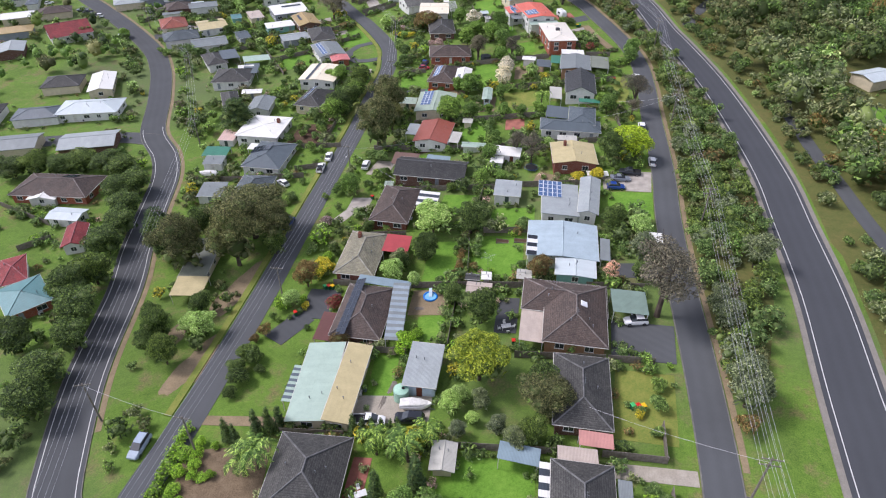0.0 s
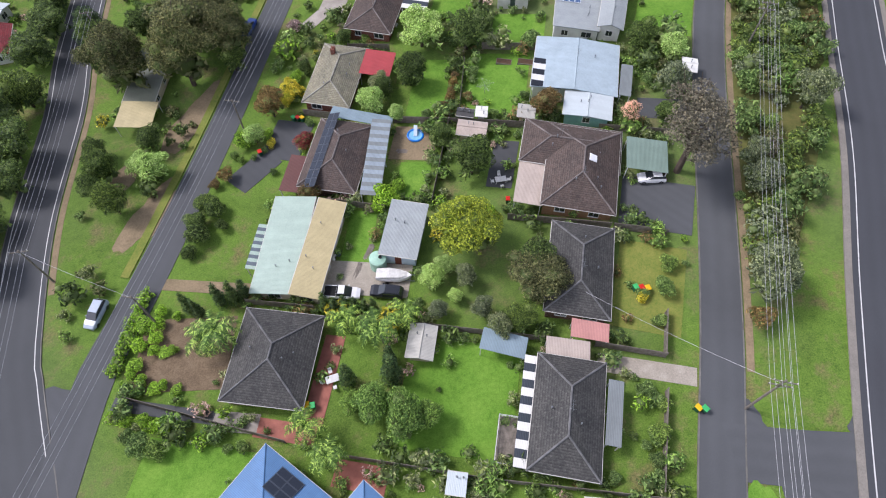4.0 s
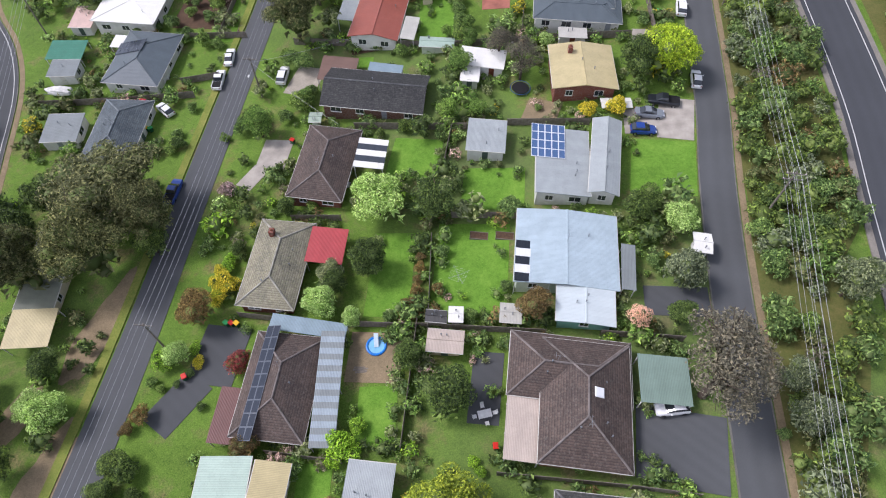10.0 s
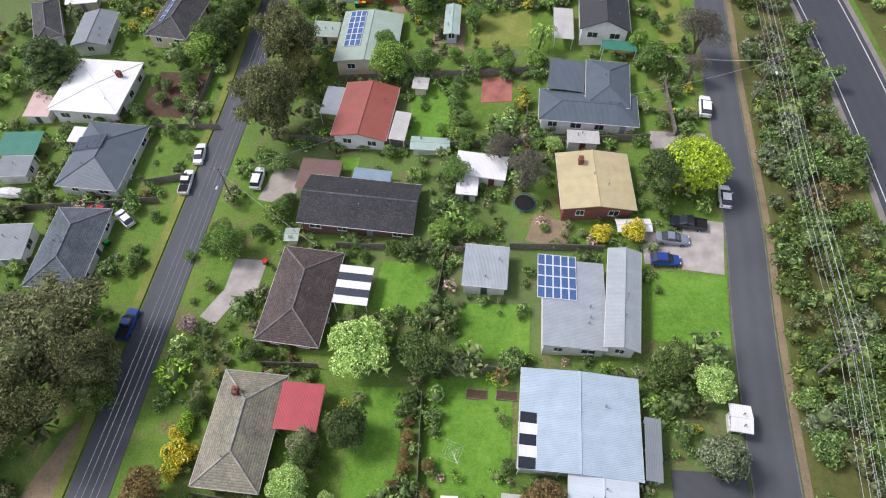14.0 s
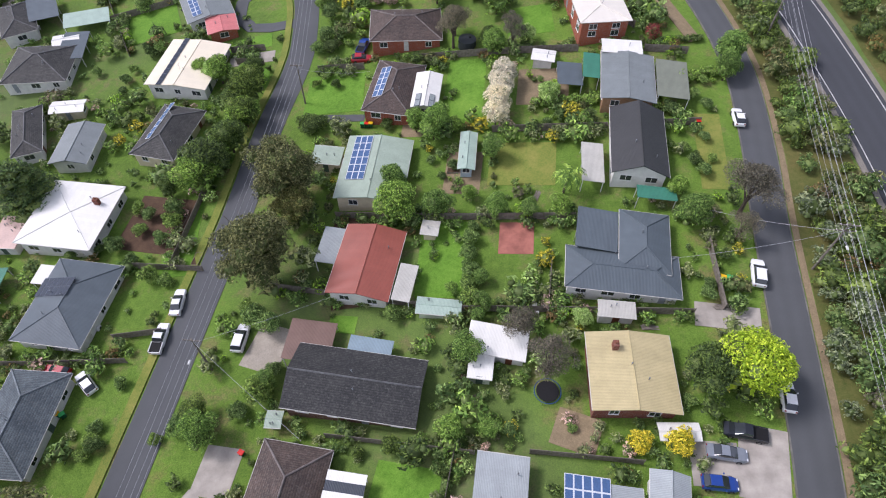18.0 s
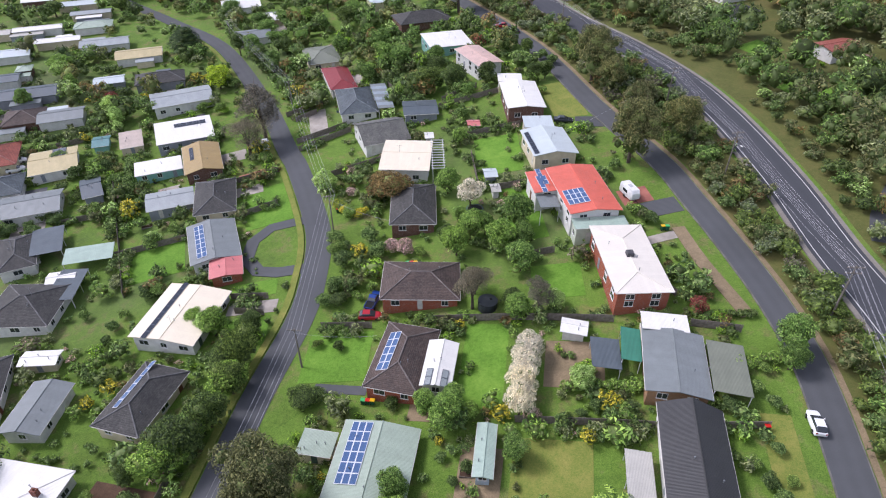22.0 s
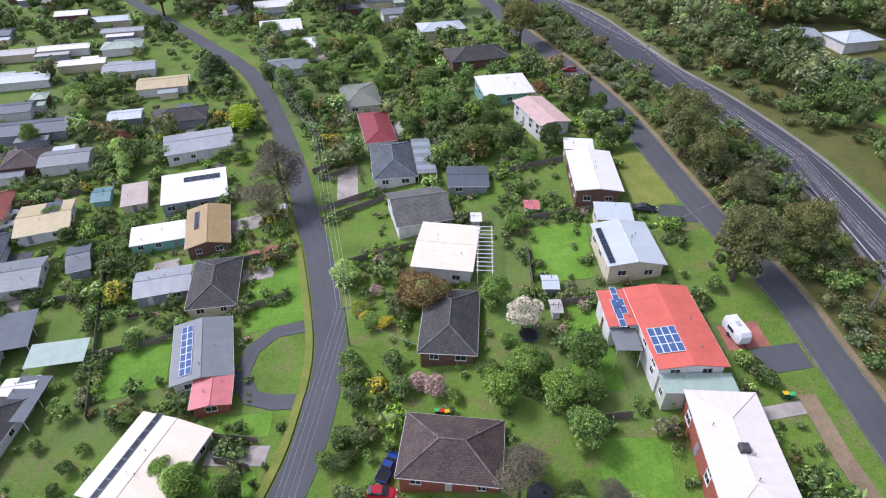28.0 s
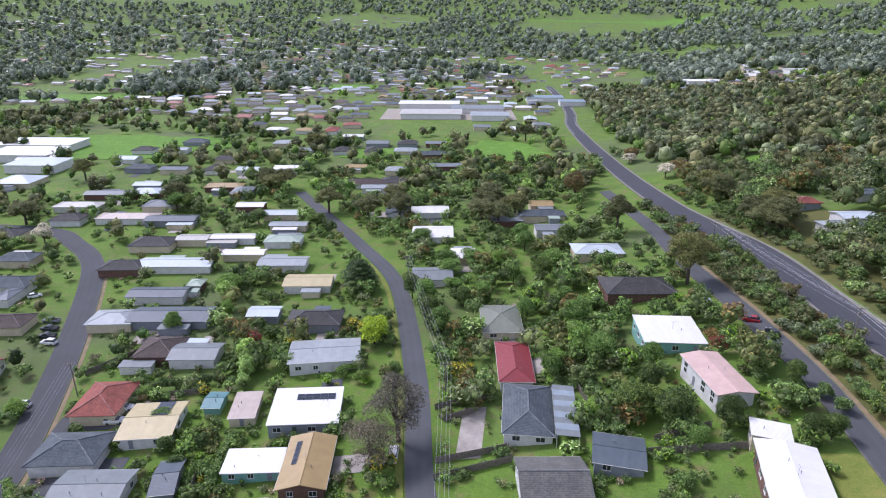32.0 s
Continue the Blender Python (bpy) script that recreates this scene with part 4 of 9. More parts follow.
house(-67.2, 278.3, 15.1, 13.1, 25, 3.2, roof='flat', metal=WHITE, wall=GREYW, panels=[(2,5,'f',DARKP)], look='modern white flat-roofed house')
house(-75.9, 300.0, 17.8, 11.6, 28, 3.2, roof='gable', ridge='u', metal=GREYL, wall=WHITEW, pitch=8, look='long grey roofed white house')
shed(-81.4, 275.5, 6.0, 9.9, 26, 2.4, roof='flat', metal=TANW, wall=CREAM, look='small tan roofed shed')
house(-97.2, 264.3, 11.6, 13.2, 27, 2.7, roof='gable', ridge='u', metal=SAND, wall=WHITEW, pitch=8, panels=[(6,2,'f',DARKP)], look='sand roofed house with solar panels')
house(-92.4, 244.5, 13.6, 10.3, 23, 2.7, roof='gable', ridge='u', metal=GREYM, wall=WHITEW, look='grey metal gable-roofed white house')
house(-85.1, 226.6, 7.5, 13.1, 28, 2.7, roof='hip', ridge='v', tile=CHAR, wall=WHITEW, look='charcoal tiled white house')
awning(-80.7, 230.6, 6.3, 10.4, 25, 2.7, metal=GREYD, stripes=0)
awning(-69.3, 226.3, 9.6, 5.9, 20, 2.3, metal=MINT, stripes=0)
house(-69.4, 190.7, 5.5, 13.8, 20, 2.7, roof='hip', ridge='v', tile=CHAR, wall=WHITEW, look='charcoal tiled white house')
shed(-63.9, 197.3, 6.6, 3.6, 6, 2.3, roof='gable', ridge='u', metal=WHITE, wall=CREAM, look='white metal garden shed')
house(-58.2, 186.4, 7.0, 10.5, -1, 2.7, roof='gable', ridge='v', metal=GREYM, wall=WHITEW, pitch=14, look='grey metal gable-roofed white bungalow')
house(-41.1, 187.7, 8.6, 13.7, -13, 2.7, roof='hip', ridge='v', tile=CHAR, wall=CREAM, panels=[(1,6,'f',BLUEP)], look='dark tiled house with a row of solar panels')
house(-53.2, 169.0, 13.0, 13.9, -8, 3.2, roof='hip', ridge='u', metal=WHITE, wall=WHITEW, pitch=4, chimney=1, look='large white metal roofed house')
shed(-63.4, 166.5, 4.7, 6.6, -4, 2.3, roof='flat', metal=PINKW, wall=WHITEW, look='faded pink roofed lean-to')
house(-47.8, 151.8, 10.9, 14.8, -9, 2.6, roof='hip', ridge='v', metal=GREYD, wall=WHITEW, panels=[(6,2,'f',DARKP)], look='grey metal hip-roof house with solar panels')
awning(-52.5, 156.8, 4.7, 3.6, -7, 2.8, metal=WHITE, stripes=0)
awning(-64.2, 156.5, 6.9, 5.6, -0, 2.3, metal=GREENM, stripes=0)
shed(-63.2, 151.0, 5.5, 4.5, -1, 2.5, roof='flat', metal=GREYM, wall=WHITEW, look='plain grey metal roofed shed')
house(-48.2, 132.9, 8.8, 14.7, -5, 2.6, roof='hip', ridge='v', tile=GREYD, wall=WHITEW, look='dark grey tiled hip-roof house')
shed(-58.7, 134.8, 6.4, 6.6, -0, 2.5, roof='flat', metal=GREYM, wall=WHITEW, look='grey metal roofed garage')
shed(-51.7, 104.4, 5.7, 13.8, 0, 2.6, roof='flat', ridge='v', metal=MOSSM, wall=CREAM, look='long olive grey roofed carport building')
awning(-50.9, 94.5, 6.3, 6.0, 1, 2.5, metal=SAND, stripes=0)
house(-100.7, 139.3, 20.6, 11.1, -4, 2.7, roof='hip', ridge='u', tile=BROWN, wall=BRICK_O, panels=[(3,2,'f',DARKP)], look='brown tiled hip-roof brick house')
shed(-102.3, 135.4, 7.4, 5.5, 0, 2.3, roof='gable', ridge='v', metal=WHITE, wall=WHITEW, look='white roofed garden pavilion')
shed(-91.5, 125.1, 8.4, 5.2, -7, 2.5, roof='gable', ridge='u', metal=PALEB, wall=WHITEW, look='pale metal roofed shed')
house(-91.1, 101.9, 5.0, 10.1, 30, 2.7, roof='hip', ridge='u', tile=DRED, wall=WHITEW, look='red tiled white walled house')
house(-83.9, 93.0, 8.4, 10.4, 41, 2.7, roof='hip', ridge='u', metal=TEAL, wall=BRICK_O, look='teal metal roofed brick house')
house(-84.5, 115.2, 4.9, 8.9, 16, 2.7, roof='gable', ridge='v', tile=DRED, wall=WHITEW, look='small red tiled white house')
house(-114.8, 188.9, 19.4, 11.4, 7, 2.8, roof='hip', ridge='u', metal=PALEB, wall=WHITEW, look='pale blue-grey roofed house')
shed(-119.5, 208.5, 8.2, 17.2, 18, 2.8, roof='gable', ridge='v', metal=WHITE, wall=CREAM, look='white metal roofed shed')
house(-155.7, 260.1, 16.3, 16.9, 36, 2.8, roof='gable', ridge='u', tile=DRED, wall=WHITEW, look='red tiled roofed house')
shed(15.9, 242.5, 3.0, 3.7, 7, 2.0, roof='gable', ridge='u', metal=PALEB, wall=GREYW, look='small pale metal garden shed on a lawn')
shed(12.4, 265.5, 3.2, 3.3, 6, 2.0, roof='gable', ridge='u', metal=PINKR, wall=CREAM, look='small red roofed garden shed')
shed(16.8, 236.8, 2.1, 3.2, 8, 1.9, roof='gable', ridge='u', metal=OLDW, wall=WHITEW, look='small white garden shed')
shed(1.5, 262.6, 2.3, 3.2, 8, 2.1, roof='gable', ridge='u', metal=WHITE, wall=WHITEW, look='small white cube shed')
shed(41.9, 98.3, 2.5, 3.2, -12, 2.3, roof='gable', ridge='u', metal=WHITE, wall=WHITEW, look='white metal carport shed by the street')
shed(8.3, 91.1, 2.0, 2.3, -5, 2.0, roof='gable', ridge='u', metal=WHITE, wall=WHITEW, look='small white garden shed by a fence')
shed(15.4, 90.5, 2.9, 2.8, -8, 2.0, roof='gable', ridge='u', metal=OLDW, wall=CREAM, look='weathered white garden shed')
shed(6.7, 87.3, 4.8, 3.2, -8, 2.2, roof='gable', ridge='u', metal=TANW, wall=CREAM, look='tan roofed garden shed')
shed(5.7, 91.1, 2.9, 1.8, -8, 2.0, roof='gable', ridge='u', metal=CHAR, wall=GREYW, look='dark grey garden shed')
shed(7.1, 160.3, 2.8, 2.8, -10, 2.0, roof='gable', ridge='u', metal=OLDW, wall=CREAM, look='small old garden shed')
shed(8.2, 146.4, 6.4, 2.7, -7, 1.8, roof='gable', ridge='u', metal=MINT, wall=GREENW, look='pale green tunnel greenhouse')
shed(-13.3, 131.6, 2.2, 2.3, -4, 1.8, roof='gable', ridge='u', metal=MINTG, wall=GREENW, look='small green metal shed')
shed(28.0, 196.3, 4.3, 3.3, -13, 2.0, roof='gable', ridge='u', metal=WHITE, wall=WHITEW, look='small white cabin shed')
shed(-89.8, 275.3, 4.5, 6.6, 21, 2.0, roof='gable', ridge='u', metal=TEAL, wall=TEALW, look='small teal garden shed')
shed(-81.1, 251.8, 4.8, 9.8, 30, 2.3, roof='gable', ridge='u', metal=GREYD, wall=GREYW, look='dark grey metal shed')
shed(-71.3, 218.6, 5.6, 4.5, 17, 2.3, roof='gable', ridge='u', metal=WHITE, wall=CREAM, look='white metal garden shed')
shed(36.5, 127.1, 5.0, 2.2, -2, 0.9, roof='gable', ridge='u', metal=WHITE, wall=WHITEW, look='white covered trailer box')
house(-73.7, 210.5, 13.2, 12.4, 4, 2.7, roof='hip', ridge='u', tile=CHAR, wall=WHITEW, look='large charcoal tiled hip-roof house with white gable')
awning(-68.9, 216.4, 5.2, 9.6, 8, 2.5, metal=GREYD, stripes=0)

# ---- plants ----
LEAF = {
    "gum": leaf("gum_leaves", "#454a2c", "#7b7d52", 0.25),
    "dense": leaf("dense_leaves", "#334423", "#677c3e", 0.3),
    "green": leaf("green_leaves", "#46622c", "#83a152", 0.3),
    "lime": leaf("lime_leaves", "#6b8a3c", "#b9cf86", 0.15),
    "gold": leaf("golden_leaves", "#5f7026", "#9fa93c", 0.15),
    "grey": leaf("grey_green_leaves", "#4c5640", "#848e6c", 0.25),
    "maple": leaf("red_leaves", "#5a2a2b", "#954f48", 0.2),
    "bronze": leaf("bronze_leaves", "#56482c", "#86744a", 0.25),
    "blossom": leaf("cream_blossom", "#a9a48e", "#dcd6c4", 0.1),
    "pink": leaf("pink_blossom", "#c79c84", "#dfbca2", 0.08),
    "twig": leaf("dry_twigs", "#4c4a3e", "#787363", 0.15),
    "palm": leaf("palm_fronds", "#3f5a26", "#86a04d", 0.2),
    "cypress": leaf("cypress_leaves", "#2c3d25", "#4f663a", 0.2),
    # Paler and greyer than the near gums: distance haze put into the leaf colour.
    "far": leaf("far_hazed_leaves", "#606b57", "#98a48e", 0.3),
    "bush": leaf("bush_leaves", "#3f562c", "#7d9655", 0.4),
    "bushlime": leaf("lime_bush_leaves", "#557a1f", "#9cbf45", 0.25),
    "bushgold": leaf("golden_bush_leaves", "#8a8a20", "#d0bf45", 0.2),
    "yellow": leaf("yellow_leaves", "#728c1e", "#aebf3a", 0.1),
    "bushpink": leaf("pink_bush_blossom", "#7d6f66", "#c3a9a8", 0.2),
}
# Muted green of the crown-filling lumps: shade inside the foliage, put into colour.
INNER = leaf("inner_crown_shade", "#45532a", "#657546", 0.2)
GOLD = (1 + 5 ** 0.5) / 2
ICO_V = np.array([(a, b * GOLD, 0) for a in (-1, 1) for b in (-1, 1)] + [(0, a, b * GOLD) for a in (-1, 1) for b in (-1, 1)] + [(b * GOLD, 0, a) for a in (-1, 1) for b in (-1, 1)], float) / math.hypot(1, GOLD)
ICO_F = np.array([q for q in itertools.combinations(range(12), 3) if all(np.linalg.norm(ICO_V[i] - ICO_V[j]) < 1.1 for i, j in itertools.combinations(q, 2))])
turned = np.einsum("ij,ij->i", np.cross(ICO_V[ICO_F[:, 1]] - ICO_V[ICO_F[:, 0]], ICO_V[ICO_F[:, 2]] - ICO_V[ICO_F[:, 0]]), ICO_V[ICO_F].sum(1)) < 0
ICO_F[turned] = ICO_F[turned][:, ::-1]


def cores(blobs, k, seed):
    """Uneven closed lumps that fill each lobe of a crown, in place of its shaded inside."""
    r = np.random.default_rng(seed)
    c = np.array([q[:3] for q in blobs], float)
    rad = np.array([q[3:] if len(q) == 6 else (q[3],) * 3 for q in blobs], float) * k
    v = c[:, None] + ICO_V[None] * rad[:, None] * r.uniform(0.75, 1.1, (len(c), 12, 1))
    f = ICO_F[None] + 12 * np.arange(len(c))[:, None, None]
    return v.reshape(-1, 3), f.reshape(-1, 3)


def joined(sets):
    """Several vertex and face arrays as one, with a material index for each face."""
    vs, fs, ms, base = [], [], [], 0
    for v, f, m in sets:
        vs.append(v)
        fs.append(f + base)
        ms.append(np.full(len(f), m))
        base += len(v)
    return np.concatenate(vs), np.concatenate(fs), np.concatenate(ms)


def leaf_cloud(blobs, count, size, seed, flat=0.0, shell=0.72):
    """Small leaf clumps strewn over a set of lobes; returns vertices and faces as arrays."""
    r = np.random.default_rng(seed)
    c = np.array([q[:3] for q in blobs], float)
    rad = np.array([q[3:] if len(q) == 6 else (q[3],) * 3 for q in blobs], float)
    w = rad.prod(1) ** (2 / 3)
    k = r.choice(len(blobs), count, p=w / w.sum())
    d = r.normal(size=(count, 3))
    d /= np.linalg.norm(d, axis=1)[:, None]
    d[:, 2] = np.where(d[:, 2] < -0.45, -d[:, 2], d[:, 2])
    far = shell + (1.08 - shell) * r.random(count) ** 0.7
    p = c[k] + d * rad[k] * far[:, None]
    n = d + r.normal(size=(count, 3)) * 0.55
    n[:, 2] += 0.4
    n /= np.linalg.norm(n, axis=1)[:, None]
    a = np.cross(n, r.normal(size=(count, 3)))
    a /= np.linalg.norm(a, axis=1)[:, None]
    b = np.cross(n, a)
    s = size * 0.95 * (0.55 + 0.9 * r.random(count))[:, None]
    q = p + (r.random((count, 3)) - 0.5) * size * 1.6
    n2 = n + r.normal(size=(count, 3)) * 0.6
    a2 = np.cross(n2, b)
    a2 /= np.linalg.norm(a2, axis=1)[:, None]
    v = np.stack([p - a * s, p + b * s * 0.75 + n * s * 0.3, p + a * s, q - a2 * s, q + b * s * 0.3 - n * s * 0.5, q + a2 * s * 0.9], 1).reshape(-1, 3)
    f = np.arange(6 * count).reshape(-1, 3)
    return v, f


def array_mesh(name, v, f, mat, inner=None, index=None):
    me = bpy.data.meshes.new(name)
    me.vertices.add(len(v))
    me.vertices.foreach_set("co", np.ascontiguousarray(v, dtype=np.float32).ravel())
    me.loops.add(f.size)
    me.loops.foreach_set("vertex_index", f.astype(np.int32).ravel())
    me.polygons.add(len(f))
    me.polygons.foreach_set("loop_start", np.arange(0, f.size, f.shape[1], dtype=np.int32))
    me.update(calc_edges=True)
    me.materials.append(mat)
    if inner:
        me.materials.append(inner)
        me.polygons.foreach_set("material_index", index.astype(np.int32))
    return me


def lobes(kind, k, rnd):
    """The lobes of a crown one metre in radius on a tree k metres high."""
    if kind == "cypress":
        return [(rnd.uniform(-0.1, 0.1), rnd.uniform(-0.1, 0.1), k * (0.1 + 0.1 * i), 0.98 - 0.075 * i, 0.98 - 0.075 * i, k * 0.12) for i in range(9)]
    if kind == "conifer":
        out = []
        for i in range(6):
            for j in range(5):
                a = j * 1.257 + i * 0.6
                q = (1 - i / 7) * 0.62
                out.append((q * math.cos(a), q * math.sin(a), k * (0.22 + 0.125 * i), 0.42 - 0.03 * i, 0.42 - 0.03 * i, 0.2))
        return out
    spread, n, low = {"gum": (0.68, 22, 0.42), "bare": (0.6, 9, 0.45), "gold": (0.6, 20, 0.38), "lime": (0.55, 18, 0.35), "dense": (0.5, 11, 0.38), "pink": (0.45, 12, 0.3)}.get(kind, (0.52, 10, 0.38))
    if kind.startswith("bush"):
        spread, n, low = 0.5, 6, 0.28
    out = [(0, 0, k * (low + 0.22), 0.55, 0.55, k * 0.24)]
    for i in range(n):
        a = 2.4 * i + rnd.uniform(-0.4, 0.4)
        q = spread * math.sqrt((i + 0.6) / n) * rnd.uniform(0.9, 1.15)
        z = k * (low + rnd.uniform(0.02, 0.5) * (1.15 - q))
        s = rnd.uniform(0.2, 0.34) if kind in ("gum", "gold", "lime") else rnd.uniform(0.26, 0.42)
        out.append((q * math.cos(a), q * math.sin(a), z, s, s, s * rnd.uniform(0.6, 0.85)))
    return out


def wood(kind, k, lob, rnd):
    g = Geo()
    fork = k * (0.32 if kind in ("gum", "bare") else 0.25)
    w = 0.075 if kind in ("gum", "bare") else 0.06
    g.tube((0, 0, -0.15), (0.02, 0.01, fork), w, w * 0.7, 7)
    for c in lob[1:8]:
        mid = (c[0] * 0.45, c[1] * 0.45, fork + (c[2] - fork) * 0.6)
        g.tube((0.02, 0.01, fork * 0.9), mid, w * 0.5, w * 0.32, 5)
        g.tube(mid, c[:3], w * 0.32, w * 0.12, 4)
        if kind in ("bare", "gum"):
            for _ in range(9 if kind == "bare" else 2):
                e = Vector(c[:3]) + Vector((rnd.uniform(-0.4, 0.4), rnd.uniform(-0.4, 0.4), rnd.uniform(-0.05, 0.4)))
                s = Vector(mid).lerp(Vector(c[:3]), rnd.uniform(0.2, 1.0))
                g.tube(s, e, 0.012, 0.004, 3)
    return g


SHAPE = {"gum": 2.2, "bare": 2.3, "conifer": 2.4, "cypress": 5.5, "pink": 2.8}
COUNT = {"gum": 8600, "dense": 4200, "green": 4000, "lime": 6600, "gold": 8000, "bare": 5200, "grey": 3000, "cypress": 900, "conifer": 3600, "blossom": 3200, "pink": 2000, "bronze": 3000, "maple": 1800, "yellow": 5000}
LABEL = {
    "gum": ("tall spreading gum tree with dull olive foliage", "tree"), "dense": ("dense dark green leafy tree", "tree"), "green": ("mid green leafy garden tree", "tree"),
    "lime": ("pale lime green rounded flowering tree", "tree"), "gold": ("yellow-green golden leafed tree", "tree"), "grey": ("loose grey-green native tree", "tree"),
    "maple": ("small dark red leafed maple tree", "tree"), "bronze": ("bronze brown leafed tree", "tree"), "blossom": ("tree covered in cream white blossom", "tree"),
    "pink": ("slender tree in pale pink blossom", "tree"), "bare": ("thinly leafed grey-brown bare tree", "tree"), "cypress": ("narrow dark green pencil cypress", "tree"),
    "conifer": ("broad dark green conifer tree", "tree"), "palm": ("garden palm with arching fronds", "palm"),
    "yellow": ("bright golden yellow leafed tree", "tree"),
    "bush": ("rounded green garden shrub", "shrub"), "bushdark": ("dark green garden shrub", "shrub"), "bushlime": ("bright lime green low shrub", "shrub"),
    "bushgold": ("golden yellow leafed shrub", "shrub"), "bushbronze": ("bronze brown garden shrub", "shrub"), "bushpink": ("shrub with dull pink blossom", "shrub"),
}
PLANTS = {}
prnd = random.Random(11)


def palm_proto(k, rnd):
    t = Geo()
    for i in range(6):
        t.tube((0.02 * i, 0, k * 0.1 * i), (0.02 * i + 0.02, 0, k * 0.1 * (i + 1)), 0.075, 0.07, 7)
    f = Geo()
    for j in range(19):
        a, el = j * 2.4, rnd.uniform(-0.2, 0.9)
        prev = Vector((0.12, 0, k * 0.6))
        for s in range(6):
            e = el - 0.36 * s
            d = Vector((math.cos(a) * math.cos(e), math.sin(a) * math.cos(e), math.sin(e))) * 0.19
            nxt = prev + d
            side = Vector((-math.sin(a), math.cos(a), 0))
            for q in (-1, 1):
                for m in (0.0, 0.5):
                    b = prev.lerp(nxt, m)
                    wid = 0.2 * (1 - abs(s - 2.2) / 5)
                    f.face([b, b + d * 0.45, b + side * q * wid + d * 0.7 - Vector((0, 0, 0.07))])
            prev = nxt
    return t, f


def plant_protos(kind):
    if kind in PLANTS:
        return PLANTS[kind]
    made = []
    bush = kind.startswith("bush")
    mat = LEAF.get(kind) or LEAF[{"conifer": "cypress", "bare": "twig", "bushdark": "dense", "bushbronze": "bronze"}[kind]]
    for var in range(2 if kind in ("pink", "maple", "cypress", "gold") else 3):
        rnd = random.Random(var * 31 + len(kind) * 7)
        k = SHAPE.get(kind, 1.4 if bush else 1.95)
        if kind == "palm":
            k = 2.6
            t, f = palm_proto(k, rnd)
            trunk, crown = t.mesh("trunk"), f.mesh("crown")
            crown.materials.append(mat)
        else:
            lob = lobes(kind, k, rnd)
            trunk = wood(kind, k, lob, rnd).mesh("trunk")
            n = 1000 if bush else COUNT.get(kind, 1500)
            size = 0.072 if bush else {"gum": 0.031, "bare": 0.028, "dense": 0.044, "green": 0.044, "cypress": 0.12, "grey": 0.048, "gold": 0.032, "lime": 0.036, "yellow": 0.038}.get(kind, 0.047)
            v, f = leaf_cloud(lob, n, size, var * 13 + len(kind), shell=0.6 if kind in ("gum", "grey", "bare") else 0.75)
            if kind == "bare":
                crown = array_mesh("crown", v, f, mat)
            else:
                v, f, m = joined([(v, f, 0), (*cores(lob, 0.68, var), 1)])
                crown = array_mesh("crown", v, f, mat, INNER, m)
        trunk.materials.append(BARK)
        made.append((k, trunk, crown))
    PLANTS[kind] = made
    return made


LOW = []


def cat_of(kind):
    return LABEL[kind][1]


def plant(kind, x, y, r, h, group=""):
    r, h = (r * 1.12, h * 1.05) if kind == "gum" else (r, h)
    if y < 165 and kind in ("dense", "green", "gum", "grey") and x < -48 - 0.2 * y:
        r, h = r * 1.4, h * 1.1
    cap = {"gum": 10.0 if y < 200 else 8.0, "bare": 7.5, "conifer": 6.5, "grey": 5.0, "dense": 5.5, "green": 5.5}.get(kind, 2.8 if kind.startswith("bush") else 6)
    far = min(1.0, cap / r)
    r, h = r * far, h * far
    if cat_of(kind) == "tree" and kind not in ("bare", "pink", "cypress", "blossom", "maple") and r > 1.4 and y < 340:
        LOW.append((kind, x, y, r * 0.72, h * 0.62))
    k, trunk, crown = prnd.choice(plant_protos(kind))
    label, cat = LABEL[kind]
    ob = tagged(new(cat, crown), label, cat, group) if cat == "shrub" else thing(cat, x, y, ground_z(x, y), 0, label, cat, group)
    ob.matrix_basis = pose(x, y, ground_z(x, y) - 0.05, 0, 0, prnd.uniform(0, 360)) @ Matrix.Diagonal((r, r * prnd.uniform(0.88, 1.1), h / k, 1))
    if cat != "shrub":
        part("trunk", trunk, None, ob)
        part("crown", crown, None, ob)
    return ob


def thicket(name, label, mat, spots, seed, quads=160, cat="shrubs", fine=0.13):
    """Growth that nobody could count, as one piece: spots of (x, y, radius, height)."""
    sets = []
    r = random.Random(seed)
    for i, (x, y, w, h) in enumerate(spots):
        z = ground_z(x, y)
        lob = [(x, y, z + h * 0.5, w * 0.68, w * 0.68, h * 0.42)]
        for j in range(6):
            a, d = j * 1.05 + r.uniform(-0.4, 0.4), r.uniform(0.4, 0.72)
            q = w * r.uniform(0.26, 0.44)
            lob.append((x + d * w * math.cos(a), y + d * w * math.sin(a), z + h * r.uniform(0.3, 0.85), q, q, min(h * 0.3, q)))
        sets.append((*leaf_cloud(lob, quads, w * fine * math.sqrt(160 / quads), seed * 997 + i), 0))
        # Filler lumps in the inner shade colour close the gaps between leaves.
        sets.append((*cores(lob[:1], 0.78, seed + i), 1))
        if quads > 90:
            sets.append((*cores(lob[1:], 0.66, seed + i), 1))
    v, f, m = joined(sets)
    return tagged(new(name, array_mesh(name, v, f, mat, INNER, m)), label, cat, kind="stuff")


plant('lime', -126.0, 323.2, 4.5, 7)
plant('lime', -93.2, 291.1, 2.8, 6)
plant('lime', -89.4, 284.5, 2.2, 4)
plant('conifer', -88.7, 342.1, 6.5, 11)
plant('maple', -96.6, 299.5, 2, 3.5)
plant('green', -96.7, 267.0, 3.2, 4.5)
plant('green', -131.6, 257.8, 3, 4.5)
plant('dense', -148.4, 260.1, 3.5, 5)
plant('bushlime', -67.7, 298.2, 2, 2.2)
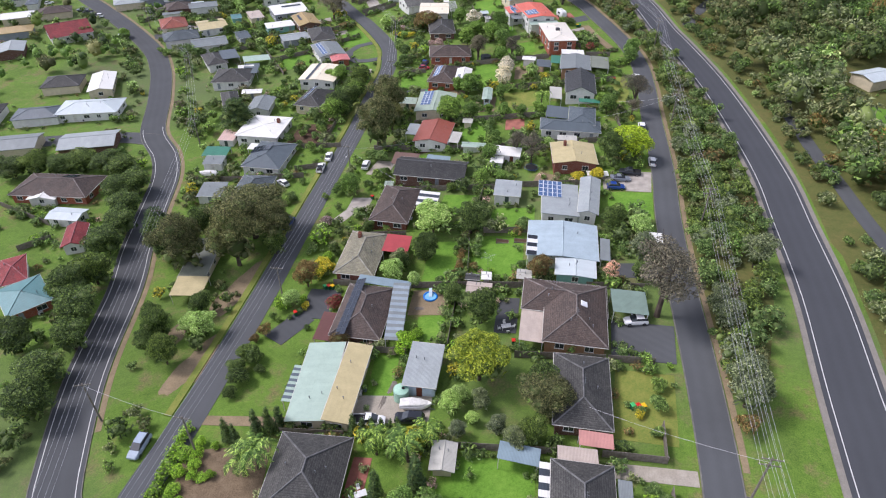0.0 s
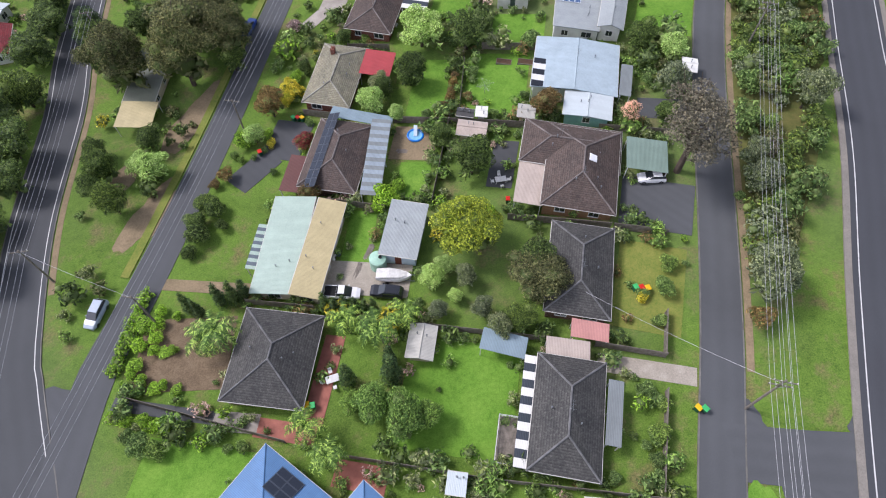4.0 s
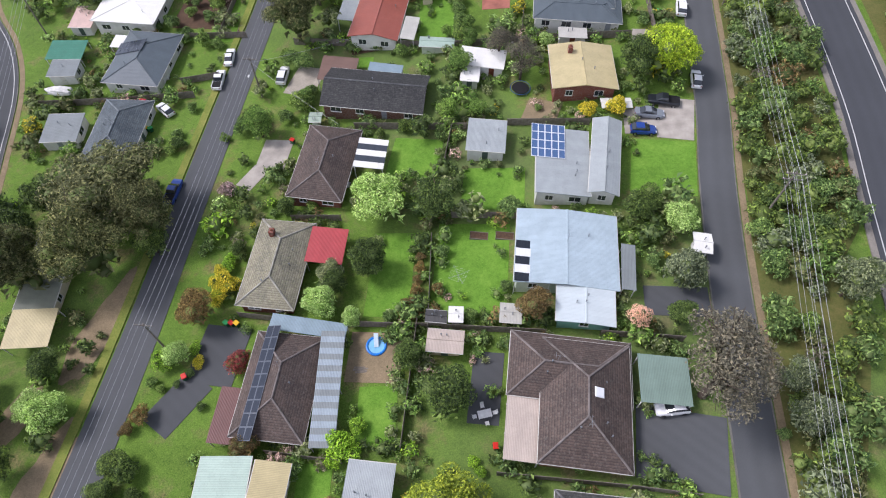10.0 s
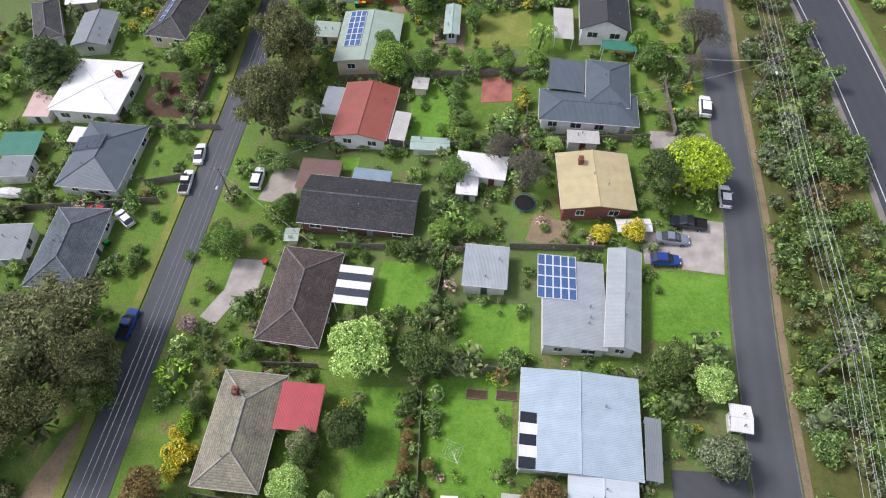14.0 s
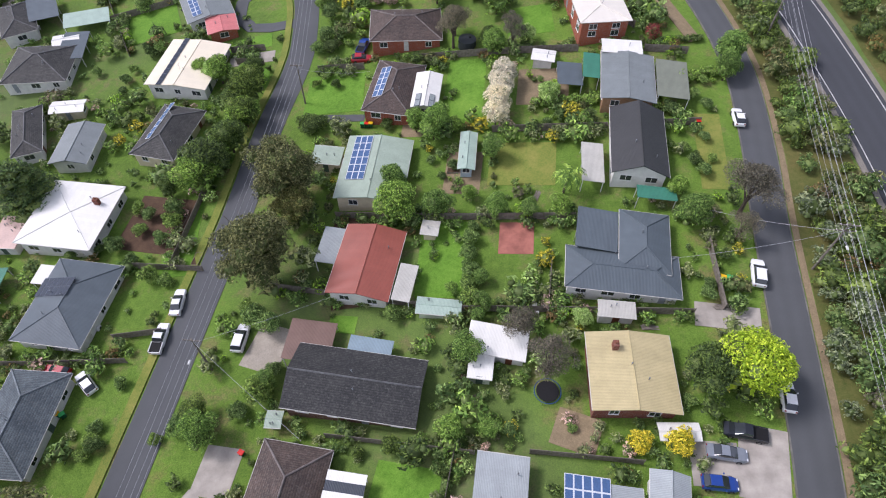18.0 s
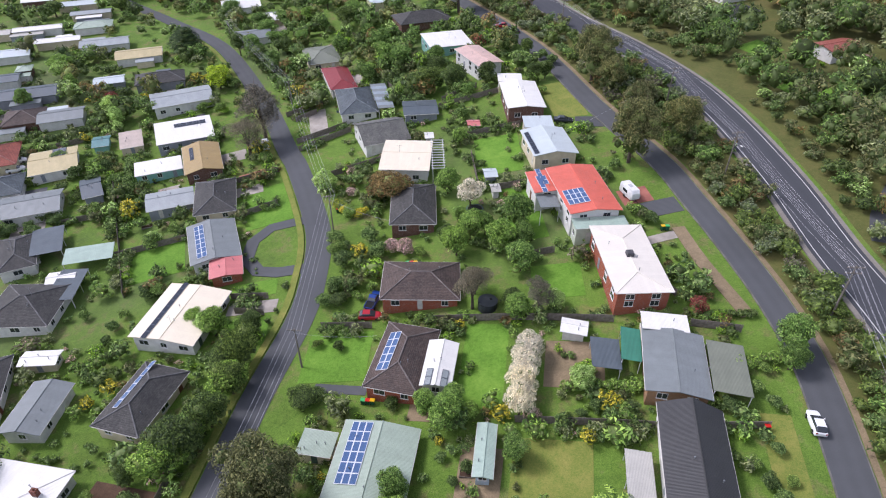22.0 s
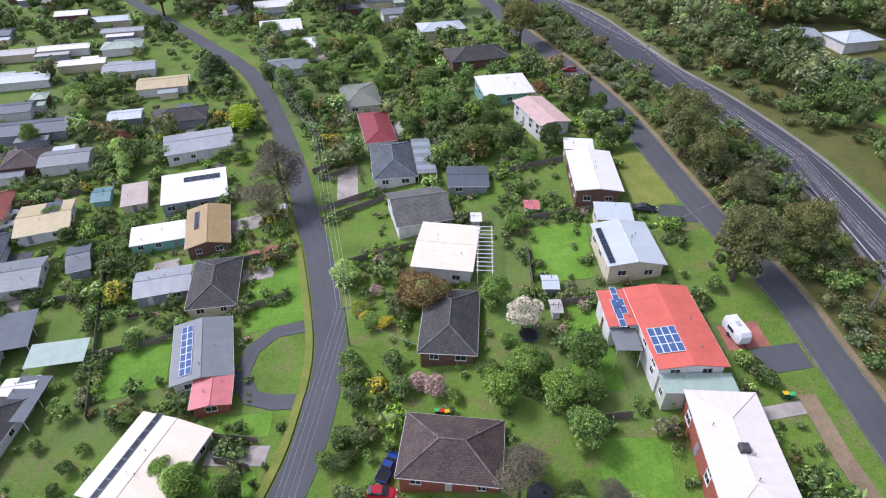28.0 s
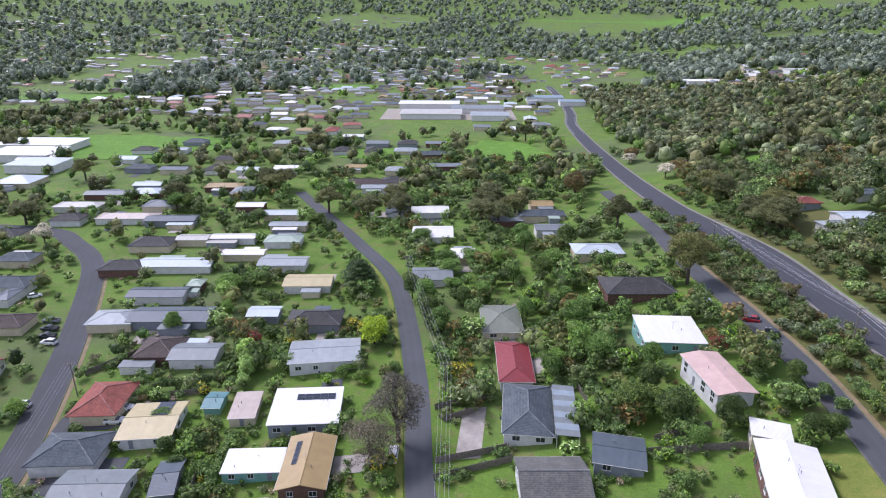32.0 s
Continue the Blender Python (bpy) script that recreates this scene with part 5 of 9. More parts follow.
plant('bushlime', -61.2, 293.7, 2.4, 2.2)
plant('lime', -57.7, 232.0, 2.6, 3.2)
plant('dense', -51.7, 235.9, 2, 2.4)
plant('lime', -51.9, 215.5, 2.4, 2.6)
plant('green', -44.4, 215.0, 1, 1.5)
plant('lime', -22.6, 249.0, 2.6, 4.5)
plant('green', -32.9, 175.8, 5, 8)
plant('green', -30.5, 182.0, 4, 6.5)
plant('green', -27.6, 190.4, 4.2, 7)
plant('dense', -30.5, 195.0, 3.2, 5)
plant('lime', -36.0, 203.9, 2.8, 6)
plant('dense', -14.4, 186.3, 2.6, 3.6)
plant('green', 8.8, 184.3, 2.6, 5)
plant('green', 20.6, 212.5, 4, 7)
plant('green', 6.9, 222.9, 2.6, 4)
plant('dense', 18.6, 204.2, 2.4, 4)
plant('bare', 12.3, 207.9, 3.2, 6)
plant('bushlime', 28.3, 187.7, 2.6, 3.4)
plant('dense', -12.6, 208.5, 2.4, 3)
plant('bronze', -9.1, 243.9, 3, 5)
plant('bronze', -5.6, 247.6, 2.6, 4.5)
plant('green', -14.4, 235.4, 2.2, 3)
plant('gold', -17.5, 239.1, 2, 2.6)
plant('bush', -14.0, 224.9, 1.8, 2.2)
plant('dense', -14.2, 211.7, 1.8, 2.2)
plant('lime', 4.3, 57.7, 1.5, 2.9)
plant('lime', 1.1, 60.3, 2.5, 4.8)
plant('lime', 2.8, 62.3, 2, 3.7)
plant('lime', -43.9, 81.6, 3.7, 6.9)
plant('lime', -29.2, 89.1, 2.4, 4.6)
plant('lime', -5.7, 92.3, 2, 3.8)
plant('lime', -10, 94.5, 3.3, 6.3)
plant('lime', -2.1, 110.6, 5.5, 9)
plant('lime', 27.5, 142.9, 1.9, 3.6)
plant('lime', 27.6, 185.8, 2.9, 5.5)
plant('lime', 25.7, 202.6, 2.4, 4.5)
plant('lime', -50.1, 214.9, 2, 3.7)
plant('lime', -21.6, 246.2, 3.5, 6.7)
plant('lime', -91.1, 288.1, 3.4, 6.5)
plant('lime', -95.2, 293.5, 3.9, 7.4)
plant('lime', -100.8, 299.7, 2.6, 4.9)
plant('dense', 12.5, 53.5, 2.7, 5.6)
plant('dense', 14.7, 61.3, 3.9, 8.2)
plant('dense', -65.9, 63.4, 4.4, 9)
plant('dense', -68.4, 71, 6, 9)
plant('dense', -48.6, 74.7, 3.5, 7.3)
plant('dense', -53.2, 78, 2.7, 5.7)
plant('dense', -77.4, 79.2, 3.7, 7.8)
plant('dense', -67.3, 79.3, 3.3, 7)
plant('dense', 6.7, 79.9, 3.9, 8.2)
plant('dense', -52.5, 81.9, 3.6, 7.6)
plant('dense', 1.8, 85.7, 2.6, 5.4)
plant('dense', -55.5, 86.2, 2.5, 5.2)
plant('dense', -69.7, 86.6, 4, 8.4)
plant('dense', 36.4, 88.1, 2.4, 5)
plant('dense', -46.8, 88.4, 2.8, 5.8)
plant('dense', -75.1, 94, 4, 8.3)
plant('dense', -8.3, 97.8, 2.3, 4.9)
plant('dense', -72.6, 99.5, 4, 8.4)
plant('dense', -3.4, 100.8, 3.6, 7.5)
plant('dense', 35.1, 104.8, 3.3, 6.8)
plant('dense', -23.2, 105.6, 1.6, 3.4)
plant('dense', -36.5, 107.5, 3.1, 6.4)
plant('dense', -61.2, 108.1, 4.3, 9)
plant('dense', 6.1, 108.7, 4.1, 8.6)
plant('dense', -57.7, 110.9, 4.3, 9)
plant('dense', -75.4, 111, 5.1, 9)
plant('dense', -16.7, 112.6, 2, 4.1)
plant('dense', -63.2, 113.6, 4.5, 9)
plant('dense', -55.5, 117.3, 3.9, 8.2)
plant('dense', -76, 119.4, 5.1, 9)
plant('dense', -78.1, 127.3, 5.6, 9)
plant('dense', 40.9, 133.4, 4.2, 8.9)
plant('dense', -84, 136.1, 5.6, 9)
plant('dense', -80, 138.8, 4.9, 9)
plant('dense', -86.4, 146.9, 5.2, 9)
plant('dense', -117.8, 148.2, 5.7, 9)
plant('dense', -111.6, 149.6, 4.8, 9)
plant('dense', -106.1, 151, 6.3, 9)
plant('dense', -93.8, 151.5, 6.1, 9)
plant('dense', -100.6, 152.5, 6.2, 9)
plant('dense', -38.1, 174, 2.3, 4.8)
plant('dense', -31.6, 177.8, 5.7, 9)
plant('dense', -28.7, 183.6, 3.9, 8.3)
plant('dense', -27, 189.6, 3.6, 7.6)
plant('dense', -27.1, 195.8, 4.4, 9)
plant('dense', -27.1, 202.6, 2.9, 6.1)
plant('dense', 28.4, 287.3, 2.8, 5.9)
plant('dense', 7.3, 288.2, 4.5, 9)
plant('dense', 31.9, 288.3, 2.8, 6)
plant('dense', 16.2, 288.9, 3.7, 7.7)
plant('dense', -0.5, 290.2, 5.5, 9)
plant('dense', 1.9, 299.5, 3.6, 7.6)
plant('dense', 28.1, 304.7, 2.8, 5.9)
plant('dense', 21.7, 307.3, 3.1, 6.6)
plant('dense', -58.4, 326.7, 4.1, 8.6)
plant('dense', -52.4, 337.7, 3.3, 6.9)
plant('dense', -69.7, 340.1, 4.8, 9)
plant('dense', -34, 358.5, 4.6, 9)
plant('dense', -162.7, 387.4, 6.7, 9)
plant('dense', -134.4, 388.4, 4.8, 9)
plant('bushdark', -34.9, 66.2, 1.7, 2.5)
plant('bushdark', -34, 69.2, 2.8, 4.1)
plant('bushdark', -31.2, 71.3, 1.5, 2.3)
plant('bushdark', -34.9, 72, 1.9, 2.8)
plant('bushdark', -32.7, 74, 2.4, 3.6)
plant('bushdark', 8.7, 121.7, 1, 1.5)
plant('bushdark', 8, 124.2, 1.3, 2)
plant('bushdark', -2.2, 126.9, 1.3, 1.9)
plant('bushdark', 7.6, 127, 1, 1.5)
plant('bushdark', 2.1, 127.4, 2.1, 3.1)
plant('bushdark', -0.5, 184.9, 1.6, 2.4)
plant('bushdark', -12.7, 187.1, 2.3, 3.4)
plant('bushdark', -15, 187.1, 2.5, 3.7)
plant('bushdark', -10.8, 197.7, 1.5, 2.3)
plant('bushdark', -14.7, 198.6, 1.3, 2)
plant('bushdark', 7.4, 223.3, 3, 4.5)
plant('bushgold', 28.5, 56.9, 1.1, 1.6)
plant('bushgold', -26.5, 88.1, 1.2, 1.6)
plant('bushgold', -25.3, 98, 1.9, 2.6)
plant('bushgold', -24.3, 99.7, 2.6, 3.7)
plant('bushgold', -25.6, 102.5, 1.7, 2.4)
plant('bushgold', 36.1, 125.5, 2.8, 3.9)
plant('bushgold', 31.6, 125.9, 2.3, 3.2)
plant('bushgold', -11.9, 235.4, 1.9, 2.7)
plant('bushgold', -14.2, 235.5, 1.7, 2.4)
plant('bushgold', -15.8, 236.9, 1.9, 2.7)
plant('bushgold', -18.2, 240, 1.4, 2)
plant('bronze', -18.2, 75.9, 2.2, 4.5)
plant('bronze', 18.4, 90.9, 3.2, 6.4)
plant('bronze', -27.2, 95.1, 3.5, 6.9)
plant('bronze', -5.6, 238.9, 5.2, 9)
plant('bronze', -9, 240.6, 2.8, 5.6)
plant('bronze', -48.2, 497, 9, 9)
plant('maple', -20.2, 87.6, 1.9, 3.6)
plant('maple', 47.7, 199.1, 2, 3.8)
plant('maple', -97.7, 299.7, 3.1, 5.9)
plant('maple', 14.9, 315.7, 2.7, 5.2)
plant('bushlime', -30.4, 40.5, 1.2, 1.6)
plant('bushlime', -32.5, 40.8, 1.2, 1.6)
plant('bushlime', -36.8, 41.3, 1.3, 1.8)
plant('bushlime', -34.7, 41.4, 1.3, 1.8)
plant('bushlime', -33.4, 46.1, 1.1, 1.5)
plant('bushlime', -36.4, 46.7, 1.3, 1.8)
plant('bushlime', -38, 47.3, 1.1, 1.6)
plant('bushlime', -36, 50.9, 1.3, 1.8)
plant('bushlime', -33.4, 50.9, 1.1, 1.6)
plant('bushlime', 9.8, 51.3, 0.7, 1)
plant('bushlime', -36.2, 52.6, 1.5, 2)
plant('bushlime', -36.4, 54.8, 1.5, 2.1)
plant('bushlime', -34.2, 56.1, 1, 1.4)
plant('bushlime', -36.5, 56.7, 1.3, 1.8)
plant('bushlime', 10, 71, 1, 1.5)
plant('bushlime', 9.3, 72.3, 1.1, 1.5)
plant('bushlime', -7.4, 73.8, 1.7, 2.4)
plant('bushlime', -5.7, 74.8, 2.3, 3.2)
plant('bushlime', -4.6, 77.6, 1.7, 2.4)
plant('bushlime', -8.2, 78, 1.1, 1.6)
plant('bushlime', -7.6, 80.3, 0.8, 1.1)
plant('bushlime', -21.1, 80.8, 0.8, 1.2)
plant('bushlime', -7.3, 82.6, 0.8, 1.1)
plant('bushlime', -8.3, 85.1, 0.7, 1)
plant('bushlime', -24.5, 104.5, 1.5, 2.1)
plant('gold', 5.8, 66.3, 5.8, 11)
plant('yellow', 45.8, 133.0, 5.5, 10.4)
plant('yellow', -68, 311.5, 5.2, 8.5)
plant('grey', 9.9, 52.5, 2.5, 5.6)
plant('grey', 7.7, 55.4, 1.8, 3.9)
plant('grey', 2, 55.4, 1.8, 3.9)
plant('grey', 43.6, 57.6, 4.5, 9)
plant('grey', 5.6, 60.3, 2.1, 4.6)
plant('grey', 46.4, 73.8, 3, 6.6)
plant('grey', 47, 78.7, 2.7, 6)
plant('grey', 57.8, 89.9, 3.6, 8)
plant('grey', 38.1, 93.9, 3.5, 7.8)
plant('grey', 52.9, 493.8, 14.6, 9)
plant('cypress', -9, 46.1, 1.2, 6.6)
plant('cypress', -3.6, 46.7, 1.4, 7.9)
plant('cypress', -4, 48.8, 1, 5.5)
plant('cypress', -7.7, 55.8, 0.8, 4.6)
plant('cypress', -11.8, 55.9, 0.9, 5.1)
plant('cypress', -6.6, 56, 0.8, 4.6)
plant('cypress', -30.9, 56.2, 0.9, 5.1)
plant('cypress', -9.1, 56.2, 0.8, 4.6)
plant('cypress', -10.5, 56.4, 0.8, 4.7)
plant('cypress', -13.3, 56.7, 0.9, 5.1)
plant('cypress', -32.4, 56.9, 1, 5.6)
plant('cypress', -28.2, 58, 1.1, 5.9)
plant('cypress', -26.4, 58.4, 1.1, 5.8)
plant('cypress', -24.9, 59, 1, 5.4)
plant('palm', -12.7, 39.6, 2.8, 7.3)
plant('palm', -5, 51.7, 3.3, 8.6)
plant('palm', -26.6, 51.9, 3.5, 9)
plant('palm', -9.6, 53.2, 2.9, 7.4)
plant('palm', -2.3, 53.9, 2.7, 7)
plant('palm', 28, 165.9, 3, 7.9)
plant('green', -1.5, 40.7, 3.6, 7.5)
plant('green', 1.2, 41.4, 2.3, 4.8)
plant('green', -5.5, 42.4, 3.2, 6.6)
plant('green', -8.3, 42.8, 2, 4.3)
plant('green', 13.9, 128.6, 2, 4.3)
plant('green', 9.4, 128.8, 2.4, 5)
plant('green', -22.7, 130.1, 3.3, 7)
plant('green', 11.7, 139, 3, 6.2)
plant('green', 13.6, 144.7, 1.5, 3.2)
plant('green', 14.4, 146.6, 1.9, 4)
plant('green', 10.2, 149.4, 1.4, 3)
plant('green', 14.3, 151, 1.6, 3.3)
plant('green', 45.1, 158, 3.2, 6.7)
plant('green', 26.9, 161.9, 2.2, 4.6)
plant('green', 22.1, 162, 2.2, 4.5)
plant('green', 17.2, 162.8, 2.5, 5.3)
plant('green', 44.4, 163.5, 2.1, 4.4)
plant('green', 8.2, 163.9, 3.2, 6.7)
plant('green', 1.5, 164.1, 4.5, 9)
plant('green', 13.3, 166.7, 1.7, 3.6)
plant('green', 1.2, 169.8, 3.1, 6.5)
plant('green', 17.3, 174.9, 2.5, 5.3)
plant('green', 7.9, 180.8, 3.6, 7.5)
plant('green', 11.3, 182, 1.9, 4)
plant('green', 4.8, 183.1, 2.7, 5.6)
plant('green', 57.7, 187.4, 2.7, 5.7)
plant('green', 58.9, 190.9, 3.6, 7.6)
plant('green', 19.2, 201, 3, 6.3)
plant('green', -34.5, 203.2, 3.3, 7)
plant('green', -29.8, 204.1, 1.7, 3.6)
plant('green', -39.1, 205.7, 2.4, 5)
plant('green', 17, 218.4, 4, 8.5)
plant('green', 8.9, 218.9, 3.4, 7.1)
plant('green', 21.7, 219.8, 2.7, 5.6)
plant('green', 11.4, 223.2, 3.7, 7.7)
plant('green', 14.5, 224.1, 2.8, 5.9)
plant('green', 20.8, 225, 4.2, 8.8)
plant('green', 9.4, 229.5, 2, 4.1)
plant('green', 6.7, 239.7, 3.5, 7.4)
plant('green', 9.2, 259.3, 2.4, 5)
plant('green', 11, 282.9, 2.5, 5.2)
plant('green', -7.4, 288.6, 3.2, 6.6)
plant('green', -55.1, 297.8, 2.2, 4.6)
plant('green', -125.8, 300.2, 3.6, 7.5)
plant('green', -19.2, 302.8, 3.6, 7.6)
plant('green', -19.1, 307.3, 2.9, 6.1)
plant('green', 1.3, 309, 3.5, 7.4)
plant('green', -9.8, 310.3, 4.5, 9)
plant('green', -116.8, 311.8, 3.2, 6.8)
plant('green', -14.6, 314.7, 4.9, 9)
plant('green', -52.5, 320.3, 4.2, 8.9)
plant('green', -127.5, 325.7, 6, 9)
plant('green', -17.9, 327.6, 5.3, 9)
plant('green', -32, 331.3, 3.7, 7.7)
plant('green', -63.8, 336.9, 4.9, 9)
plant('green', -23.3, 339.6, 3.5, 7.4)
plant('green', -47.5, 341.2, 3.9, 8.2)
plant('green', -56.6, 342.3, 4, 8.3)
plant('green', -42.4, 356.8, 3.2, 6.7)
plant('green', -64.7, 359.1, 7.3, 9)
plant('green', -49.5, 366.2, 4.3, 9)
plant('green', -59.7, 367.9, 6.6, 9)
plant('green', -33, 368.1, 6, 9)
plant('green', -46.3, 385.7, 4.8, 9)
plant('green', -87.7, 387.8, 7.4, 9)
plant('green', -50.5, 394.9, 4.8, 9)
plant('bush', -31.8, 37.4, 1.9, 2.9)
plant('bush', 26, 37.9, 1, 1.5)
plant('bush', -23.1, 37.9, 0.9, 1.3)
plant('bush', -33.9, 38.2, 2.3, 3.5)
plant('bush', -21.4, 38.2, 1, 1.5)
plant('bush', 27.4, 39.1, 1.8, 2.7)
plant('bush', -35.8, 39.1, 1.6, 2.4)
plant('bush', -28.8, 40.9, 0.8, 1.1)
plant('bush', 28.4, 43.2, 1, 1.5)
plant('bush', 26.6, 44.4, 1.2, 1.8)
plant('bush', 2.3, 45, 0.5, 0.8)
plant('bush', 11.1, 48, 0.7, 1)
plant('bush', 30, 53.4, 1.2, 1.8)
plant('bush', 31.3, 58, 2.2, 3.2)
plant('bush', 32.5, 61.6, 1.8, 2.6)
plant('bush', 44.4, 72.8, 1.1, 1.6)
plant('bush', -25, 81.8, 0.9, 1.3)
plant('bush', -31, 84.8, 0.9, 1.3)
plant('bush', -28.9, 85.3, 0.8, 1.2)
plant('bush', -32.4, 85.8, 1.1, 1.6)
plant('bush', 51.3, 85.8, 2.2, 3.2)
plant('bush', -27.4, 86.7, 0.9, 1.3)
plant('bush', 48.4, 87.7, 2.2, 3.2)
plant('bush', 10.3, 91.4, 1.4, 2.1)
plant('bush', -0.7, 92.2, 1.4, 2.1)
plant('bush', 18.2, 93.5, 1, 1.5)
plant('bush', 50.4, 94.7, 4.1, 6.1)
plant('bush', 15.4, 95.4, 1.3, 1.9)
plant('bush', 35.3, 96.8, 1.5, 2.2)
plant('bush', 54.7, 99.1, 4.8, 7.2)
plant('bush', 57.8, 99.7, 3.8, 5.7)
plant('bush', 50.3, 99.9, 2.6, 4)
plant('bush', 34.8, 99.9, 1, 1.6)
plant('bush', 7.1, 102, 1.5, 2.2)
plant('bush', 53.6, 104.9, 4.4, 6.6)
plant('bush', 60.1, 105.8, 4.5, 6.7)
plant('bush', 17.3, 108.1, 2.5, 3.8)
plant('bush', -18.8, 112.7, 1, 1.5)
plant('bush', -2.7, 112.8, 0.8, 1.2)
plant('bush', -12.7, 113, 1.3, 2)
plant('bush', -14.7, 120.2, 1, 1.5)
plant('bush', 24.2, 128.4, 0.9, 1.3)
plant('bush', -10.3, 128.6, 0.7, 1.1)
plant('bush', 16.6, 128.6, 1.5, 2.3)
plant('bush', -37.3, 129.7, 1.8, 2.7)
plant('bush', -29.3, 130.2, 1.3, 2)
plant('bush', 38.6, 131, 1.3, 1.9)
plant('bush', -25.8, 132.1, 2.9, 4.3)
plant('bush', -18.6, 133.4, 1.9, 2.9)
plant('bush', -16.1, 135.8, 3.4, 5.2)
plant('bush', -36.5, 138.7, 1.4, 2.2)
plant('bush', -14.5, 139, 1.8, 2.6)
plant('bush', 44.8, 145.8, 1.5, 2.2)
plant('bush', -16, 145.9, 2.8, 4.2)
plant('bush', 1.7, 146.3, 1.9, 2.9)
plant('bush', 45.3, 147.2, 1.4, 2.1)
plant('bush', 12.8, 147.5, 2.2, 3.2)
plant('bush', -18.6, 147.8, 2.7, 4)
plant('bush', -20.3, 149.6, 1.7, 2.6)
plant('bush', 12.5, 150.1, 2, 3.1)
plant('bush', 12.8, 152.6, 2.1, 3.1)
plant('bush', 12.8, 155.4, 2, 3)
plant('bush', -34.4, 155.7, 1.7, 2.5)
plant('bush', -37.1, 156.6, 2.3, 3.4)
plant('bush', -54.1, 157.1, 1.5, 2.2)
plant('bush', 13.1, 158.2, 2, 3)
plant('bush', -41.2, 160.2, 1.6, 2.4)
plant('bush', 13.7, 160.3, 1.5, 2.3)
plant('bush', -51.8, 162, 1.5, 2.2)
plant('bush', -47.6, 162.8, 1.5, 2.2)
plant('bush', -44.7, 163.1, 2.4, 3.7)
plant('bush', 7.3, 163.4, 1, 1.5)
plant('bush', -37.3, 164.1, 1.8, 2.7)
plant('bush', -41.4, 166.3, 1.8, 2.8)
plant('bush', -36, 167.3, 2.4, 3.6)
plant('bush', 49.6, 167.3, 1.7, 2.5)
plant('bush', -40.6, 169.6, 1.9, 2.8)
plant('bush', 48.6, 169.6, 1.7, 2.5)
plant('bush', 51.3, 169.7, 1.1, 1.7)
plant('bush', -36.3, 170, 2.4, 3.7)
plant('bush', -43, 171.2, 1.9, 2.8)
plant('bush', 9.1, 171.8, 1.1, 1.6)
plant('bush', 47.7, 172.2, 1.3, 2)
plant('bush', 11, 173.6, 1.5, 2.2)
plant('bush', 51.3, 174.1, 1.4, 2)
plant('bush', 7.4, 175.5, 1.3, 1.9)
plant('bush', 29.4, 177.3, 1.7, 2.5)
plant('bush', 34.2, 178.6, 1.5, 2.3)
plant('bush', 24.3, 180.1, 1.5, 2.3)
plant('bush', 30.8, 180.2, 1.7, 2.6)
plant('bush', 47.3, 180.9, 2, 3)
plant('bush', 27.2, 181, 1.3, 2)
plant('bush', 53.3, 181.1, 1.6, 2.4)
plant('bush', 32.8, 181.3, 1.5, 2.3)
plant('bush', 29.2, 181.9, 1.5, 2.3)
plant('bush', 44.8, 182, 1.8, 2.7)
plant('bush', 51.8, 183.8, 1.6, 2.4)
plant('bush', 54.1, 187.1, 1.5, 2.2)
plant('bush', -69.6, 198.8, 2.1, 3.2)
plant('bush', -54.8, 202.3, 1.5, 2.2)
plant('bush', -54.9, 205.7, 1.9, 2.9)
plant('bush', -15.2, 208.6, 2.4, 3.5)
plant('bush', -62.1, 208.8, 1.6, 2.4)
plant('bush', -54.3, 209.2, 1.5, 2.3)
plant('bush', -10.9, 212.4, 2.2, 3.2)
plant('bush', -13.8, 212.5, 2.6, 4)
plant('bush', -51.7, 214.5, 2.7, 4)
plant('bush', -13.3, 219.5, 3.1, 4.7)
plant('bush', 1.8, 219.9, 2, 2.9)
plant('bush', -6.7, 221.2, 2.7, 4.1)
plant('bush', 45.7, 222.6, 2.1, 3.2)
plant('bush', -15.5, 222.8, 2.6, 3.9)
plant('bush', 44.9, 225.5, 1.4, 2.1)
plant('bush', -9, 226.1, 2.6, 3.9)
plant('bush', -16, 226.8, 2.6, 3.9)
plant('bush', 61.5, 229.4, 1.9, 2.9)
plant('bush', -57.5, 230.5, 3.5, 5.3)
plant('bush', -53.8, 234.5, 2.2, 3.3)
plant('bush', -86.4, 234.8, 3.3, 4.9)
plant('bush', -92.6, 235.6, 3.4, 5.1)
plant('bush', -89.2, 237.4, 2.3, 3.4)
plant('bush', 40.2, 238.1, 1.7, 2.5)
plant('bush', -83.9, 239.1, 2.2, 3.4)
plant('bush', 42.2, 241.5, 2, 2.9)
plant('bush', -35.7, 241.8, 1.3, 2)
plant('bush', -75.9, 242.4, 2.9, 4.4)
plant('bush', -72.3, 244.9, 1.6, 2.5)
plant('bush', -75.2, 250.4, 2, 3)
plant('bush', -83.5, 256.4, 2.6, 3.8)
plant('bush', -78.1, 256.6, 2, 3.1)
plant('bush', -89.7, 259.9, 3.7, 5.5)
plant('bush', -83.1, 262.8, 2.4, 3.7)
plant('bush', 9.2, 272.2, 3.6, 5.4)
plant('bush', -62.2, 294, 3.3, 5)
plant('bush', -68.1, 294.8, 2.5, 3.8)
plant('bush', 34.6, 296.7, 2.4, 3.6)
plant('bush', 28.4, 298.2, 2.5, 3.7)
plant('bush', 32.2, 300.4, 2.4, 3.7)
plant('bush', -71.9, 311.2, 1.8, 2.7)
plant('bush', -63.1, 311.8, 2.5, 3.7)
plant('bush', -8.1, 325.8, 2.8, 4.2)
plant('bushbronze', 42, 53.2, 2.4, 3.5)
